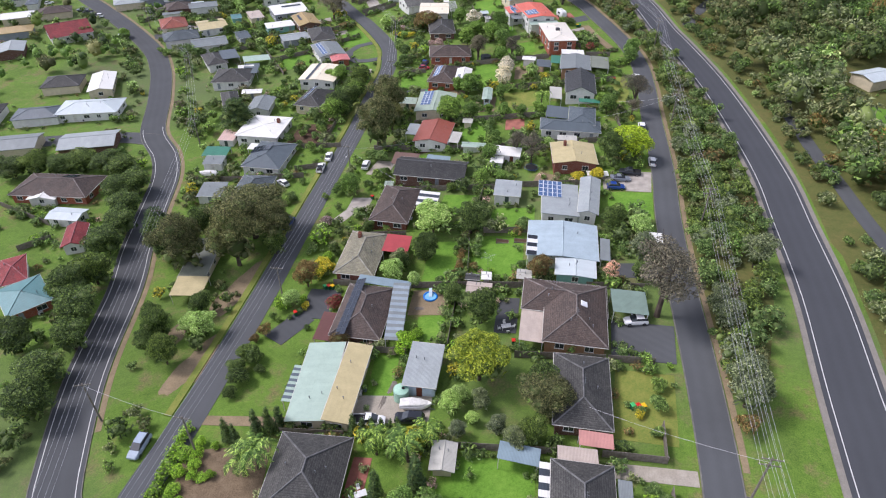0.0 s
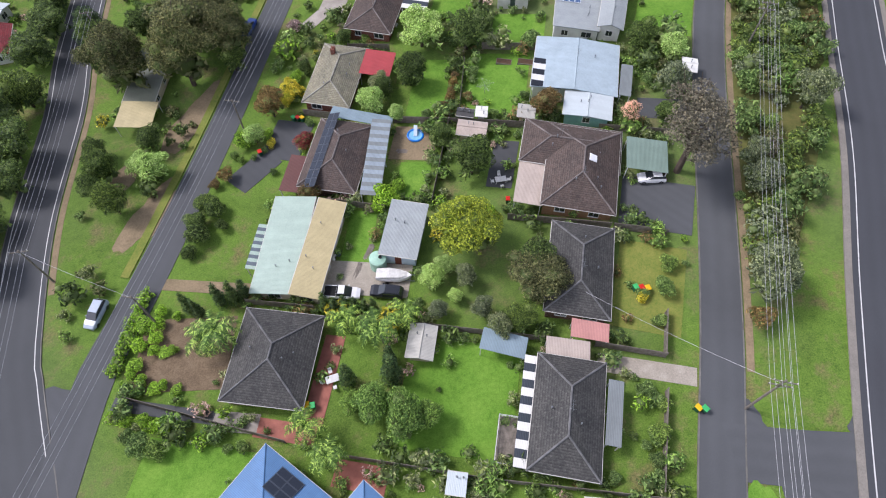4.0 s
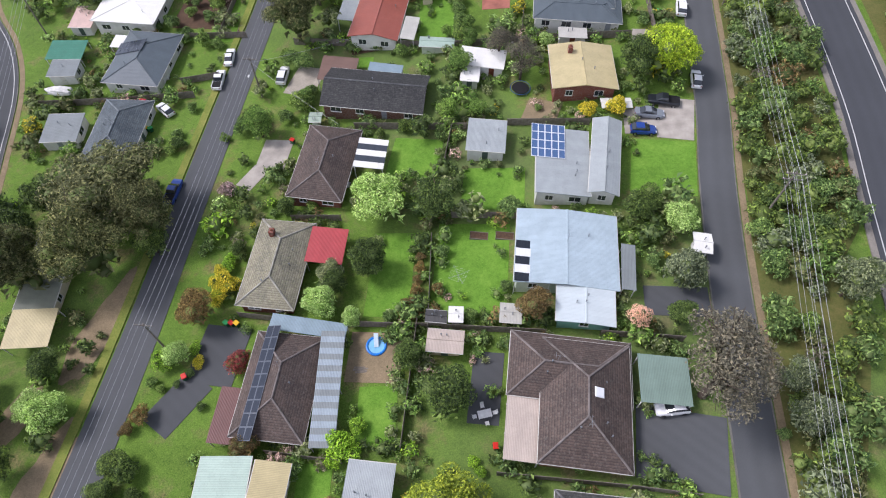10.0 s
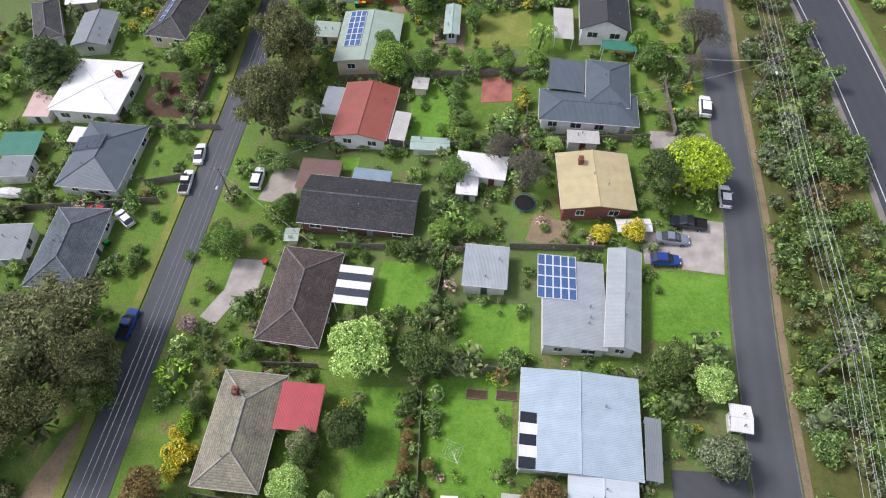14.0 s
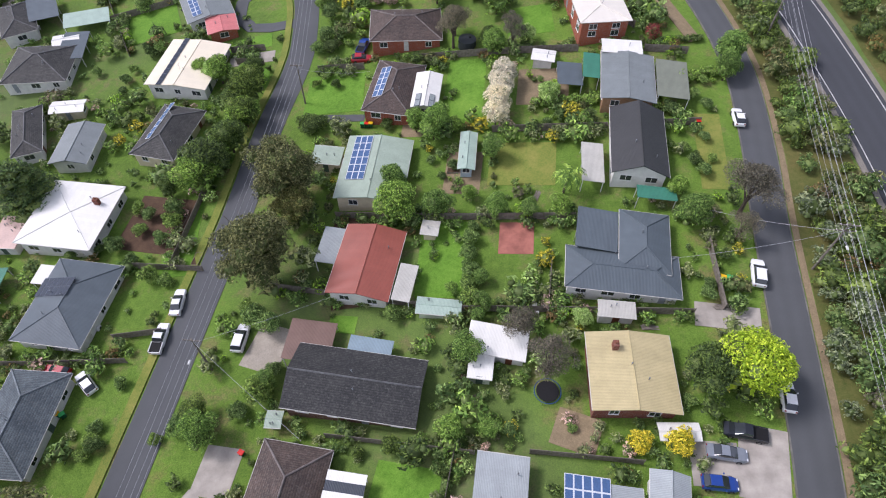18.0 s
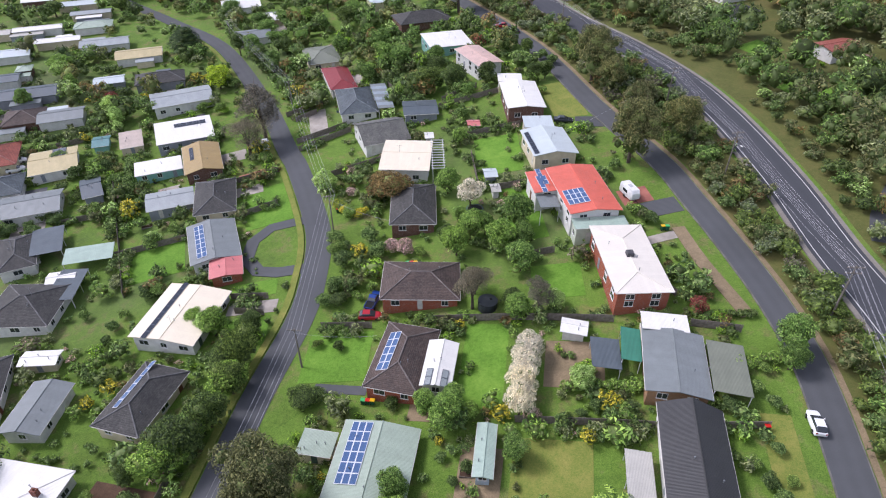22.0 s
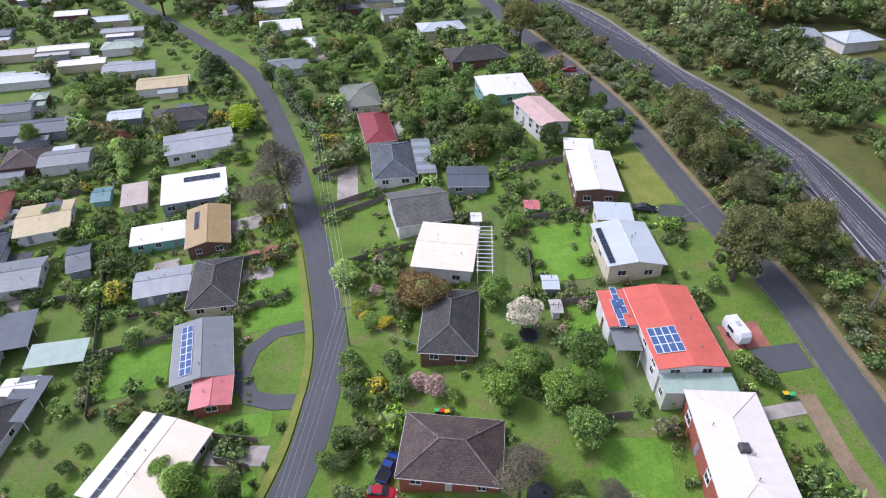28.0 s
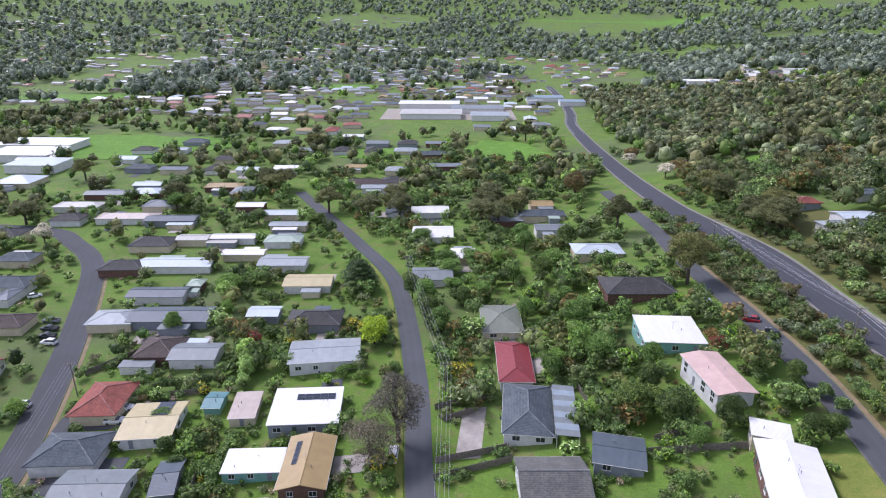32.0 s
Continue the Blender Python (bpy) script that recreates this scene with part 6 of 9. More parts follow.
plant('bushbronze', 44.4, 63.3, 2, 3)
plant('bushbronze', -34.1, 79.4, 1.4, 2.1)
plant('bushbronze', -32.5, 81, 1.9, 2.9)
plant('bushbronze', 1.3, 92.4, 1.3, 1.9)
plant('bushbronze', 2, 94, 1.4, 2.1)
plant('bushbronze', 6.2, 95.8, 1.3, 1.9)
plant('bushbronze', 3.1, 96.1, 1.3, 1.9)
plant('bushbronze', 3.4, 97.9, 1.2, 1.7)
plant('bushbronze', 3.7, 99.7, 1.2, 1.8)
plant('bushbronze', 3.9, 101.6, 1.1, 1.7)
plant('bushbronze', 4.1, 103.5, 1.1, 1.7)
plant('bushbronze', 13.7, 321.6, 2.7, 4.1)
plant('bare', 36.9, 78.1, 7.7, 16)
plant('bare', 22.1, 136, 3.7, 8.4)
plant('bare', 18.9, 141.5, 3.2, 7.3)
plant('bare', 50.9, 154.6, 2.6, 5.9)
plant('bare', 52.4, 158.7, 4.7, 10.8)
plant('bare', 22.8, 201.5, 3.4, 7.9)
plant('bare', 11.9, 204.3, 4.1, 9.5)
plant('bare', -45.9, 267.7, 12, 16)
plant('bare', -43.7, 275.5, 7.7, 16)
plant('gum', -54.6, 102.7, 5.9, 15.4)
plant('gum', -43.9, 104.2, 6.1, 15.8)
plant('gum', -37, 110.7, 4.8, 12.4)
plant('gum', -43, 115, 10.4, 16)
plant('gum', -17.7, 154, 6.1, 15.9)
plant('gum', -14.7, 164.7, 3.5, 9.2)
plant('gum', -15.8, 169.3, 6, 15.6)
plant('gum', 45.6, 243.5, 6, 15.6)
plant('gum', 56.7, 248.7, 4.6, 12)
plant('gum', 51, 261.3, 3.9, 10.2)
plant('gum', 46.5, 273.7, 4.2, 10.9)
plant('gum', 43.4, 282.3, 6.3, 16)
plant('gum', 7.7, 354.9, 6.7, 16)
plant('gum', 29.8, 393.9, 10.1, 16)
plant('gum', -215.3, 396.1, 9.2, 16)
plant('gum', -17.2, 404.8, 5.9, 15.4)
plant('gum', 32.8, 405.9, 9.2, 16)
plant('gum', -122.3, 409.9, 10.3, 16)
plant('gum', -143.5, 412.4, 9.3, 16)
plant('gum', -116.6, 425.3, 9.1, 16)
plant('gum', -61.2, 426.7, 10.3, 16)
plant('gum', -186.8, 430.2, 10.5, 16)
plant('gum', -73.4, 432, 8.9, 16)
plant('gum', -79.8, 452.2, 12.4, 16)
plant('gum', 14.6, 453.2, 11.6, 16)
plant('gum', -43, 467, 11.5, 16)
plant('gum', 52.4, 472.1, 10.9, 16)
plant('gum', -101.1, 479.8, 13, 16)
plant('gum', -226.2, 533.3, 14, 16)
plant('gum', -42, 716.6, 16.8, 16)
plant('gum', -70, 817.3, 17.6, 16)
plant('pink', 30.8, 87.7, 2.2, 6.7)
plant('lime', 40, 102.5, 3.2, 5.5)
plant('blossom', 18.5, 181.9, 3, 5.7)
plant('blossom', 18.8, 183.8, 2.8, 5.2)
plant('blossom', 19, 185.8, 3.1, 5.9)
plant('blossom', 19.3, 187.6, 2.8, 5.2)
plant('blossom', 20.2, 190.8, 2.8, 5.2)
plant('blossom', 19.7, 189.3, 3, 5.6)
plant('blossom', 20.7, 192.2, 3, 5.8)
plant('blossom', 11.6, 233.3, 3.7, 7)
plant('blossom', -226.4, 337.4, 5.2, 9)
plant('blossom', -4.8, 488.6, 6.9, 9)
plant('blossom', -25.5, 532.3, 8.5, 9)
plant('bushpink', -26.9, 118.2, 2.1, 3)
plant('bushpink', -1.3, 221, 2.7, 3.8)
plant('bushpink', -4.2, 222.3, 2.3, 3.2)
plant('bushpink', -15.3, 243.8, 1.8, 2.5)
for x, y, r, h in ((-25.4, 98.2, 1.7, 2.6), (-25.1, 100.6, 1.8, 2.8), (-24.7, 103.2, 1.7, 2.6), (-31, 88.7, 2.2, 3.2), (-27.3, 90.3, 1.2, 1.6), (-38.4, 54.5, 1.8, 1.9), (-38.2, 51.5, 1.7, 1.8), (-38, 48.6, 1.6, 1.7), (-34.5, 45.6, 1.5, 1.3), (-31.5, 45.2, 1.3, 1.1), (-34.5, 50.6, 1.4, 0.9), (-6.4, 75.4, 2.4, 4.2)):
    plant('bushlime', x, y, r, h)
plant('lime', -10.2, 95.6, 2.6, 4.2)
plant('lime', -46.6, 82.8, 3.2, 5.2)
plant('grey', -9.0, 99.4, 2.6, 4.5)
plant('dense', -3.6, 100.6, 3.4, 6.5)
plant('maple', -20.6, 87.0, 2.2, 3.6)
plant('dense', -24.5, 133.1, 2.8, 4.2)
plant('green', -15.7, 137, 2.4, 3.4)
plant('dense', -34.3, 75.0, 2.4, 3.6)
plant('dense', -35.1, 71.6, 2.2, 3.2)
plant('gum', 15.0, 59.2, 4.4, 8)
plant('conifer', -65.5, 116.5, 4.5, 9)
plant('palm', -28.2, 51.0, 3.2, 6.5)
plant('palm', -10.5, 36.2, 2.6, 6)
for x, y, r in ((28.6, 57.3, 1.3), (30.4, 53.4, 1.4), (27, 44.3, 1.5), (28.6, 42.5, 1.3), (27.3, 39, 1.6), (27, 36.3, 1.4), (26.5, 34, 1.5), (22, 34.4, 1.1), (-38.3, 130.6, 1.6), (-38.6, 128.6, 1.5), (-38.0, 132.4, 1.4)):
    plant('bush', x, y, r, r * 1.3)
plant('gum', -72, 415, 9, 15)
plant('gum', -64, 412, 7, 12)
plant('bronze', -41, 452, 6, 17)
plant('gum', -108, 412, 8, 14)
plant('green', -208, 388, 5.5, 11)
plant('dense', -203, 391, 5, 10)
plant('gum', -193, 435, 8, 14)
plant('gum', -186, 440, 8, 13)
plant('gum', 34, 398, 8, 13)
plant('gum', 27, 404, 6, 11)
plant('gum', 17, 432, 8, 15)
plant('bronze', 1, 493, 6, 9)
plant('bronze', -25, 538, 6, 9)
plant('gum', -228, 534, 8, 13)
plant('green', -68, 364, 5, 9)
plant('gum', -298, 416, 7, 13)
plant('dense', -33, 390, 5, 9)
plant('gum', -257, 352, 7, 11)
plant('gum', -104, 612, 8, 14)
plant('conifer', -62.4, 173.7, 6.4, 11)
plant('conifer', -93.6, 349.1, 10, 11)
plant('conifer', -82.8, 479.2, 9.6, 11)


def clear_of(x, y, line, d):
    return min((q.x - x) ** 2 + (q.y - y) ** 2 for q in line) > d * d


LINES = {"R": spline(ROAD_R, 4), "L": spline(ROAD_L, 4), "F": spline(ROAD_F, 4), "M": spline(ROAD_M, 4)}


def side_at(line, y):
    return min(line, key=lambda q: abs(q.y - y)).x


fill = random.Random(5)
# ---- far houses of the town ----
ROOFS = [(WHITE, 0), (GREYL, 0), (GREYD, 1), (CHAR, 1), (BROWN, 1), (PALEB, 0), (GREYD, 0), (TAN, 0), (GREYM, 0), (RUST, 1), (WHITE, 0), (GREYL, 0), (CHAR, 1), (GREYM, 0)]
town = []
trnd = random.Random(3)


def far_house(x, y, length, width, rz, colour, tiled=False):
    h = house(x, y, length, width, rz, 2.8, roof="hip" if tiled else trnd.choice(["gable", "gable", "hip"]), tile=colour if tiled else None, metal=None if tiled else colour, wall=trnd.choice([WHITEW, CREAM, BRICK_D, GREYW, WHITEW, CREAM]), look=("tiled" if tiled else "metal") + " roofed suburban house in the distance", detail=False)
    return h


ANNEX = [WHITE, GREYL, GREYM, PALEB, OLDW, MINTG, GREYD]
for spec in (
    (-216.7, 320.1, 13.3, 9, 22, GREYD, True),
    (-252.8, 375.3, 21.3, 9, 22, OLDW, False),
    (-255.0, 395.9, 26.0, 9, 22, GREYM, False),
    (-252.0, 415.7, 14.6, 9, 22, PALEB, False),
    (-218.0, 370.5, 26.0, 9, 22, TANW, False),
    (-197.7, 374.8, 21.7, 9, 22, GREYD, False),
    (-182.4, 349.4, 16.2, 11, 22, CHAR, True),
    (-171.5, 358.8, 12.6, 7, 22, OLDW, False),
    (-158.6, 336.4, 26.0, 9, 22, PALEB, False),
    (-145.8, 314.9, 18.1, 8, 22, GREYD, False),
    (-139.7, 324.8, 5.1, 6, 22, MINTG, False),
    (-157.5, 365.4, 17.7, 6, 22, WHITE, False),
    (-142.6, 352.6, 15.5, 6, 22, WHITE, False),
    (-158.2, 398.1, 15.8, 8, 22, PALEB, False),
    (-178.8, 403.4, 12.9, 8, 22, WHITE, False),
    (-146.2, 385.7, 15.7, 6, 22, GREYL, False),
    (-137.5, 369.8, 14.2, 9, 22, MINTG, False),
    (-123.6, 349.9, 16.9, 9, 22, GREYL, False),
    (-105.6, 338.3, 15.6, 10, 22, SAND, False),
    (-105.6, 314.9, 9.4, 7, 22, PALEB, False),
    (-89.1, 316.0, 15.4, 10, 22, CHAR, True),
    (-130.4, 304.6, 23.2, 10, 22, GREYD, False),
    (-119.2, 288.9, 11.0, 11, 22, BROWN, True),
    (-108.6, 290.2, 12.4, 9, 22, GREYM, False),
    (-213.3, 426.9, 19.3, 9, 22, TAN, False),
    (-150.5, 458.1, 22.6, 9, 22, BROWN, True),
    (-172.1, 489.5, 12.3, 9, 22, TAN, False),
    (-146.9, 536.4, 23.7, 9, 22, GREYD, True),
    (-123.0, 510.1, 26.0, 9, 22, GREYM, False),
    (-85.4, 394.5, 15.9, 14, 22, WHITE, False),
    (-65.4, 374.1, 8.7, 10, 22, WHITE, False),
    (-53.5, 440.5, 10.6, 9, 22, TAN, False),
    (-49.2, 424.6, 19.1, 8, 22, GREYD, True),
    (-41.3, 406.0, 13.1, 8, 22, GREYM, False),
    (-20.7, 380.7, 16.5, 10, 22, PALEB, False),
    (-5.2, 348.6, 19.6, 12, 22, CHAR, True),
    (-190.0, 297.6, 5.3, 10, 22, GREYD, False),
    (-138.9, 452.4, 17.1, 8, 22, GREYL, False),
    (-364.8, 440.9, 22.5, 16, 22, WHITE, False),
    (-424.9, 468.6, 23.3, 20, 22, WHITE, False),
    (-322.8, 397.2, 20.9, 18, 22, PALEB, False),
    (-198.1, 304.2, 15.0, 10.0, 22, GREYD, True),
):
    far_house(*spec)
    x, y, length, width, rz = spec[:5]
    if trnd.random() < 0.7:
        c, q = math.cos(radians(rz)), math.sin(radians(rz))
        u, v = trnd.uniform(-0.3, 0.3) * length, -(width / 2 + 1.6) * trnd.choice((1, 1, -1))
        shed(x + c * u - q * v, y + q * u + c * v, trnd.uniform(4, 0.5 * length + 3), 3.4, rz, 2.3, roof="flat", metal=trnd.choice(ANNEX), wall=trnd.choice([WHITEW, CREAM, GREYW]), look="low metal roofed annex against a house", detail=False)


def out_of_roads(x, y, d=10):
    return all(clear_of(x, y, LINES[k], d) for k in "RLFM")


EAST = [(122, 168, 11, 8, 20, PALEB, False), (108.4, 290, 12, 8, 24, RUST, False), (121.5, 270, 15, 10, 24, GREYD, False), (82.6, 341, 11, 8, 20, GREYL, False), (96, 338, 12, 9, 20, PALEB, False), (91.5, 319, 11, 8, 20, CHAR, True), (43.7, 423, 9, 7, 20, RUST, True), (63, 434, 14, 8, 20, GREYD, False), (55, 405, 12, 8, 24, PALEB, False), (41, 427, 7, 6, 10, OLDW, False), (48, 396, 9, 6, 30, GREYL, False)]
for spec in EAST:
    far_house(*spec)
# rows of houses that fill the streets to the north and west
def infill(x0, x1, y0, y1, rz, gap, share):
    c, s = math.cos(radians(rz)), math.sin(radians(rz))
    mx, my, n = (x0 + x1) / 2, (y0 + y1) / 2, 14
    for i in range(-n, n + 1):
        for j in range(-n, n + 1):
            u, v = i * gap + trnd.uniform(-1.5, 1.5), j * gap * 1.25 + trnd.uniform(-2, 2)
            x, y = mx + c * u - s * v, my + s * u + c * v
            if x0 < x < x1 and y0 < y < y1 and trnd.random() < share and out_of_roads(x, y, 9.5) and not any((x - o.location.x) ** 2 + (y - o.location.y) ** 2 < 185 for o in HOUSES):
                col, tiled = trnd.choice(ROOFS)
                far_house(x, y, trnd.uniform(12.5, 16.5), trnd.uniform(9, 11.5), rz + trnd.choice([0, 0, 0, 90]), col, bool(tiled))


infill(-260, -60, 235, 430, 24, 15.5, 0.5)
infill(-125, 20, 330, 480, 20, 19, 0.12)
infill(-300, -98, 60, 235, 12, 19, 0.75)
infill(-330, -120, 440, 600, 20, 21, 0.6)
FIELDS = [(-355, 498, 62, 48, 24), (-178, 540, 30, 18, 20), (-105, 568, 44, 24, -40), (34, 505, 22, 13, 20), (-260, 2010, 230, 190, 20), (235, 1640, 130, 55, 0), (128, 400, 34, 22, 60), (-420, 905, 60, 30, 20), (-640, 690, 60, 36, 20)]


def in_field(x, y):
    for a, b, p, q, w in FIELDS:
        c, s = math.cos(radians(w)), math.sin(radians(w))
        if (((x - a) * c + (y - b) * s) / p) ** 2 + ((-(x - a) * s + (y - b) * c) / q) ** 2 < 1:
            return True
    return False


# far roofs of the town, one piece for each roof colour
town_walls, town_roofs, town_spots = Geo(), {c: Geo() for c, _ in ROOFS}, []
for i in range(1700):
    yy = trnd.uniform(620, 1500)
    xx = -330 - (yy - 700) * 0.35 + trnd.uniform(-1, 1) * (170 + (yy - 540) * 0.35)
    if i >= 1000:
        a, d = radians(trnd.uniform(24, 58)), trnd.uniform(760, 2050)
        xx, yy = -d * math.sin(a), 182 + d * math.cos(a)
    if i >= 1560:
        yy = trnd.uniform(860, 1290)
        xx = 45 + (yy - 900) * 0.3 + trnd.uniform(-60, 70)
    xx, yy = round(xx / 21) * 21 + trnd.uniform(-3, 3), round(yy / 25) * 25 + trnd.uniform(-3, 3)
    if (yy < 640 and xx > -210) or in_field(xx, yy) or ((xx + 205) / 70) ** 2 + ((yy - 705) / 75) ** 2 < 1 or not clear_of(xx, yy, LINES["M"], 16) or any((xx - a) ** 2 + (yy - b) ** 2 < 250 for a, b in town_spots) or any((xx - o.location.x) ** 2 + (yy - o.location.y) ** 2 < 250 for o in HOUSES):
        continue
    town_spots.append((xx, yy))
    m = pose(xx, yy, ground_z(xx, yy), 0, 0, trnd.choice([18, 22, 26, 108]))
    ll, ww = trnd.uniform(13, 17), trnd.uniform(9, 12)
    g, _, zf, _ = roof_geo(trnd.choice(["hip", "gable"]), ll, ww, 2.9, trnd.uniform(12, 20))
    w = wall_geo("hip", ll - 1, ww - 1, lambda y: 2.9, -1.5)
    for src, dst in ((g, town_roofs[trnd.choice(ROOFS)[0]]), (w, town_walls)):
        for f in src.f:
            dst.face([m @ Vector(src.v[k]) for k in f], [src.uv[k] for k in f])
tagged(part("town_house_walls", town_walls, wall_mat(CREAM)), "pale walls of the far town houses", "far houses", kind="stuff")
for c, g in town_roofs.items():
    if g.f:
        tagged(part("town_house_roofs", g, metal_roof(c)), "roofs of the far town houses", "far houses", kind="stuff")
for xx, yy, ll, ww, c in ((-213, 700, 55, 30, OLDW), (-185, 745, 50, 26, GREYM), (-160, 705, 34, 22, GREYL), (-240, 760, 60, 24, WHITE), (-381, 444, 42, 26, WHITE), (-400, 470, 50, 26, WHITE), (-345, 425, 30, 20, PALEB), (14, 938, 46, 20, WHITE), (60, 960, 30, 18, OLDW), (114, 1000, 40, 20, OLDW), (150, 985, 24, 14, WHITE), (-145, 850, 40, 18, BLUEG), (-110, 820, 26, 16, BLUEG)):
    house(xx, yy, 15, 12, 20, 4.5, roof="flat", metal=c, look="large flat metal roofed shop building", cat="shop", name="shop_building", detail=False).scale = (ll / 15, ww / 12, 1.1)
tagged(slab(-205, 722, 120, 70, 20, GRAVEL, "pale paved car park of the shops", "car park", 0.2, "car_park"), kind="structure")

# shrub belt between the side street and the main road
belt = {k: [] for k in ("bush", "dense", "grey", "green", "bronze", "gum", "twig")}
y = 58.0
while y < 440:
    a, b = side_at(LINES["R"], y) + 4.0, side_at(LINES["M"], y) - 6.0
    if y < 100:
        b = a + 11 - max(0, 82 - y) * 0.3
    x = a + fill.uniform(0, 2)
    while x < b:
        r = fill.uniform(1.4, 3.1)
        if fill.random() < (0.85 if y > 100 else 0.62):
            belt[fill.choice(["bush", "dense", "dense", "grey", "green", "bush", "gum", "gum", "dense", "dense", "gum", "dense", "bush", "bronze"] if fill.random() < 0.9 else ["twig", "grey"])].append((x, y + fill.uniform(-1.5, 1.5), r, r * fill.uniform(1.0, 1.7)))
        x += fill.uniform(2.0, 3.8)
    y += 2.9
for i, (k, spots) in enumerate(belt.items()):
    thicket("roadside_scrub", {"bush": "green", "dense": "dark green", "grey": "grey-green", "green": "fresh green", "bronze": "bronze brown", "gum": "olive", "twig": "bare brown"}[k] + " scrub in the belt beside the main road", LEAF[k], spots, 40 + i, 230)
# woodland east of the main road, with clearings round the houses
CLEAR = [(x, y, 12) for x, y, *_ in EAST] + [(94, 270, 8), (104, 238, 7), (86, 110, 5), (89, 130, 5), (85, 92, 5), (112, 150, 8), (108, 136, 8), (34, 505, 20), (128, 400, 30), (92, 226, 5), (91, 295, 8)]
belt = {k: [] for k in ("gum", "dense", "grey", "green", "bush", "bronze", "lime")}
y = 40.0
while y < 480:
    x0 = side_at(LINES["M"], y)
    x = x0 + 8.5
    while x < x0 + 105:
        near = x < x0 + 16
        r = fill.uniform(1.3, 2.8) if near else fill.choice((fill.uniform(2.0, 3.6), fill.uniform(3.6, 5.8), fill.uniform(3.6, 5.8)))
        if noise.noise((x * 0.035, y * 0.035, 4.0)) > (-0.35 if near else -0.5) and not any((x - a) ** 2 + (y - b) ** 2 < c * c for a, b, c in CLEAR):
            belt[fill.choice(["gum", "gum", "gum", "green", "grey", "dense", "bush", "dense", "dense", "grey", "bronze"] if fill.random() < 0.93 else ["lime", "green"])].append((x + fill.uniform(-1.5, 1.5), y + fill.uniform(-2, 2), r, r * (fill.uniform(1.1, 1.6) if near else fill.uniform(1.5, 2.2))))
        x += r * fill.uniform(1.0, 1.7) + 0.6
    y += 4.9
for i, (k, spots) in enumerate(belt.items()):
    thicket("roadside_woodland", {"gum": "olive", "dense": "dark green", "grey": "grey-green", "green": "mid green", "bush": "low green", "bronze": "bronze", "lime": "pale lime"}[k] + " woodland beyond the main road", LEAF[k], spots, 50 + i, 220, "woodland", 0.125)
# trees and planting among the northern gardens
belt = {k: [] for k in ("gum", "dense", "green", "grey", "bush", "lime", "bronze")}
for _ in range(1250):
    yy = fill.uniform(285, 560)
    xl, xr = side_at(LINES["L"], min(yy, 436)) + 6, side_at(LINES["R"], min(yy, 465)) - 5
    xx = fill.uniform(-260 if fill.random() < 0.55 else xl, xr)
    if all(clear_of(xx, yy, LINES[k], 6) for k in "RLFM") and not any((xx - ob.location.x) ** 2 + (yy - ob.location.y) ** 2 < 95 for ob in HOUSES) and not in_field(xx, yy):
        r = fill.choice((fill.uniform(1.2, 2.4), fill.uniform(2.2, 4.2)))
        belt[fill.choice(["gum", "green", "green", "dense", "dense", "grey", "bush", "bush", "bronze", "lime"])].append((xx, yy, r, r * fill.uniform(1.5, 2.1)))
for _ in range(1500):
    xx, yy = fill.uniform(-265, -55), fill.uniform(235, 440)
    if all(clear_of(xx, yy, LINES[k], 6) for k in "RLFM") and not any((xx - ob.location.x) ** 2 + (yy - ob.location.y) ** 2 < 62 for ob in HOUSES) and fill.random() < 0.5:
        r = fill.uniform(0.9, 2.5)
        belt[fill.choice(["gum", "green", "dense", "dense", "grey", "bush", "bush", "lime", "dense"])].append((xx, yy, r, r * fill.uniform(1.3, 2.0)))
for i, (k, spots) in enumerate(belt.items()):
    thicket("garden_trees", {"gum": "olive gum", "dense": "dark green", "green": "mid green", "grey": "grey-green", "bush": "low green", "lime": "pale lime", "bronze": "bronze"}[k] + " trees among the northern gardens", LEAF[k], spots, 60 + i, 130, "trees")


BUILT = {(round((x + i) / 12), round((y + j) / 12)) for x, y in [(o.location.x, o.location.y) for o in HOUSES] + town_spots for i in (-5, 5) for j in (-5, 5)}


def woods(name, label, mat, n, where, seed, size=1.0, quads=90, lumps=4, inner=None):
    """Far woods: many small clumpy trees as one piece."""
    r, sets = random.Random(seed), []
    for i in range(n):
        p = where(r)
        if p is None:
            continue
        x, y = p
        if (round(x / 12), round(y / 12)) in BUILT:
            continue
        s = r.uniform(3.2, 6.5) * size
        z = ground_z(x, y)
        tall = r.uniform(0.8, 1.25)
        lob = [(x, y, z + s * 0.75 * tall, s * 0.62, s * 0.62, s * 0.7 * tall)]
        for k in range(lumps - 1):
            a, d = k * 2.1 + r.uniform(-0.5, 0.5), s * r.uniform(0.3, 0.6)
            lob.append((x + d * math.cos(a), y + d * math.sin(a), z + s * r.uniform(0.5, 1.35) * tall, s * r.uniform(0.32, 0.5)))
        sets.append((*leaf_cloud(lob, quads, s * 0.95 / math.sqrt(quads), seed * 1000 + i), 0))
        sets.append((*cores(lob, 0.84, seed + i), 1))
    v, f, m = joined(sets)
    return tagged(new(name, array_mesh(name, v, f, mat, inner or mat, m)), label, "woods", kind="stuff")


def wide_of_main(x, y):
    return y < 440 or clear_of(x, y, LINES["M"], 19)


def north(r):
    x, y = r.uniform(-560, 330), r.uniform(440, 1000)
    if ((x + 260) / 190) ** 2 + ((y - 800) / 230) ** 2 < 1 and r.random() < 0.72:
        return None
    return (x, y) if out_of_roads(x, y) and wide_of_main(x, y) and not in_field(x, y) and ((x + 205) / 75) ** 2 + ((y - 705) / 80) ** 2 > 1 else None


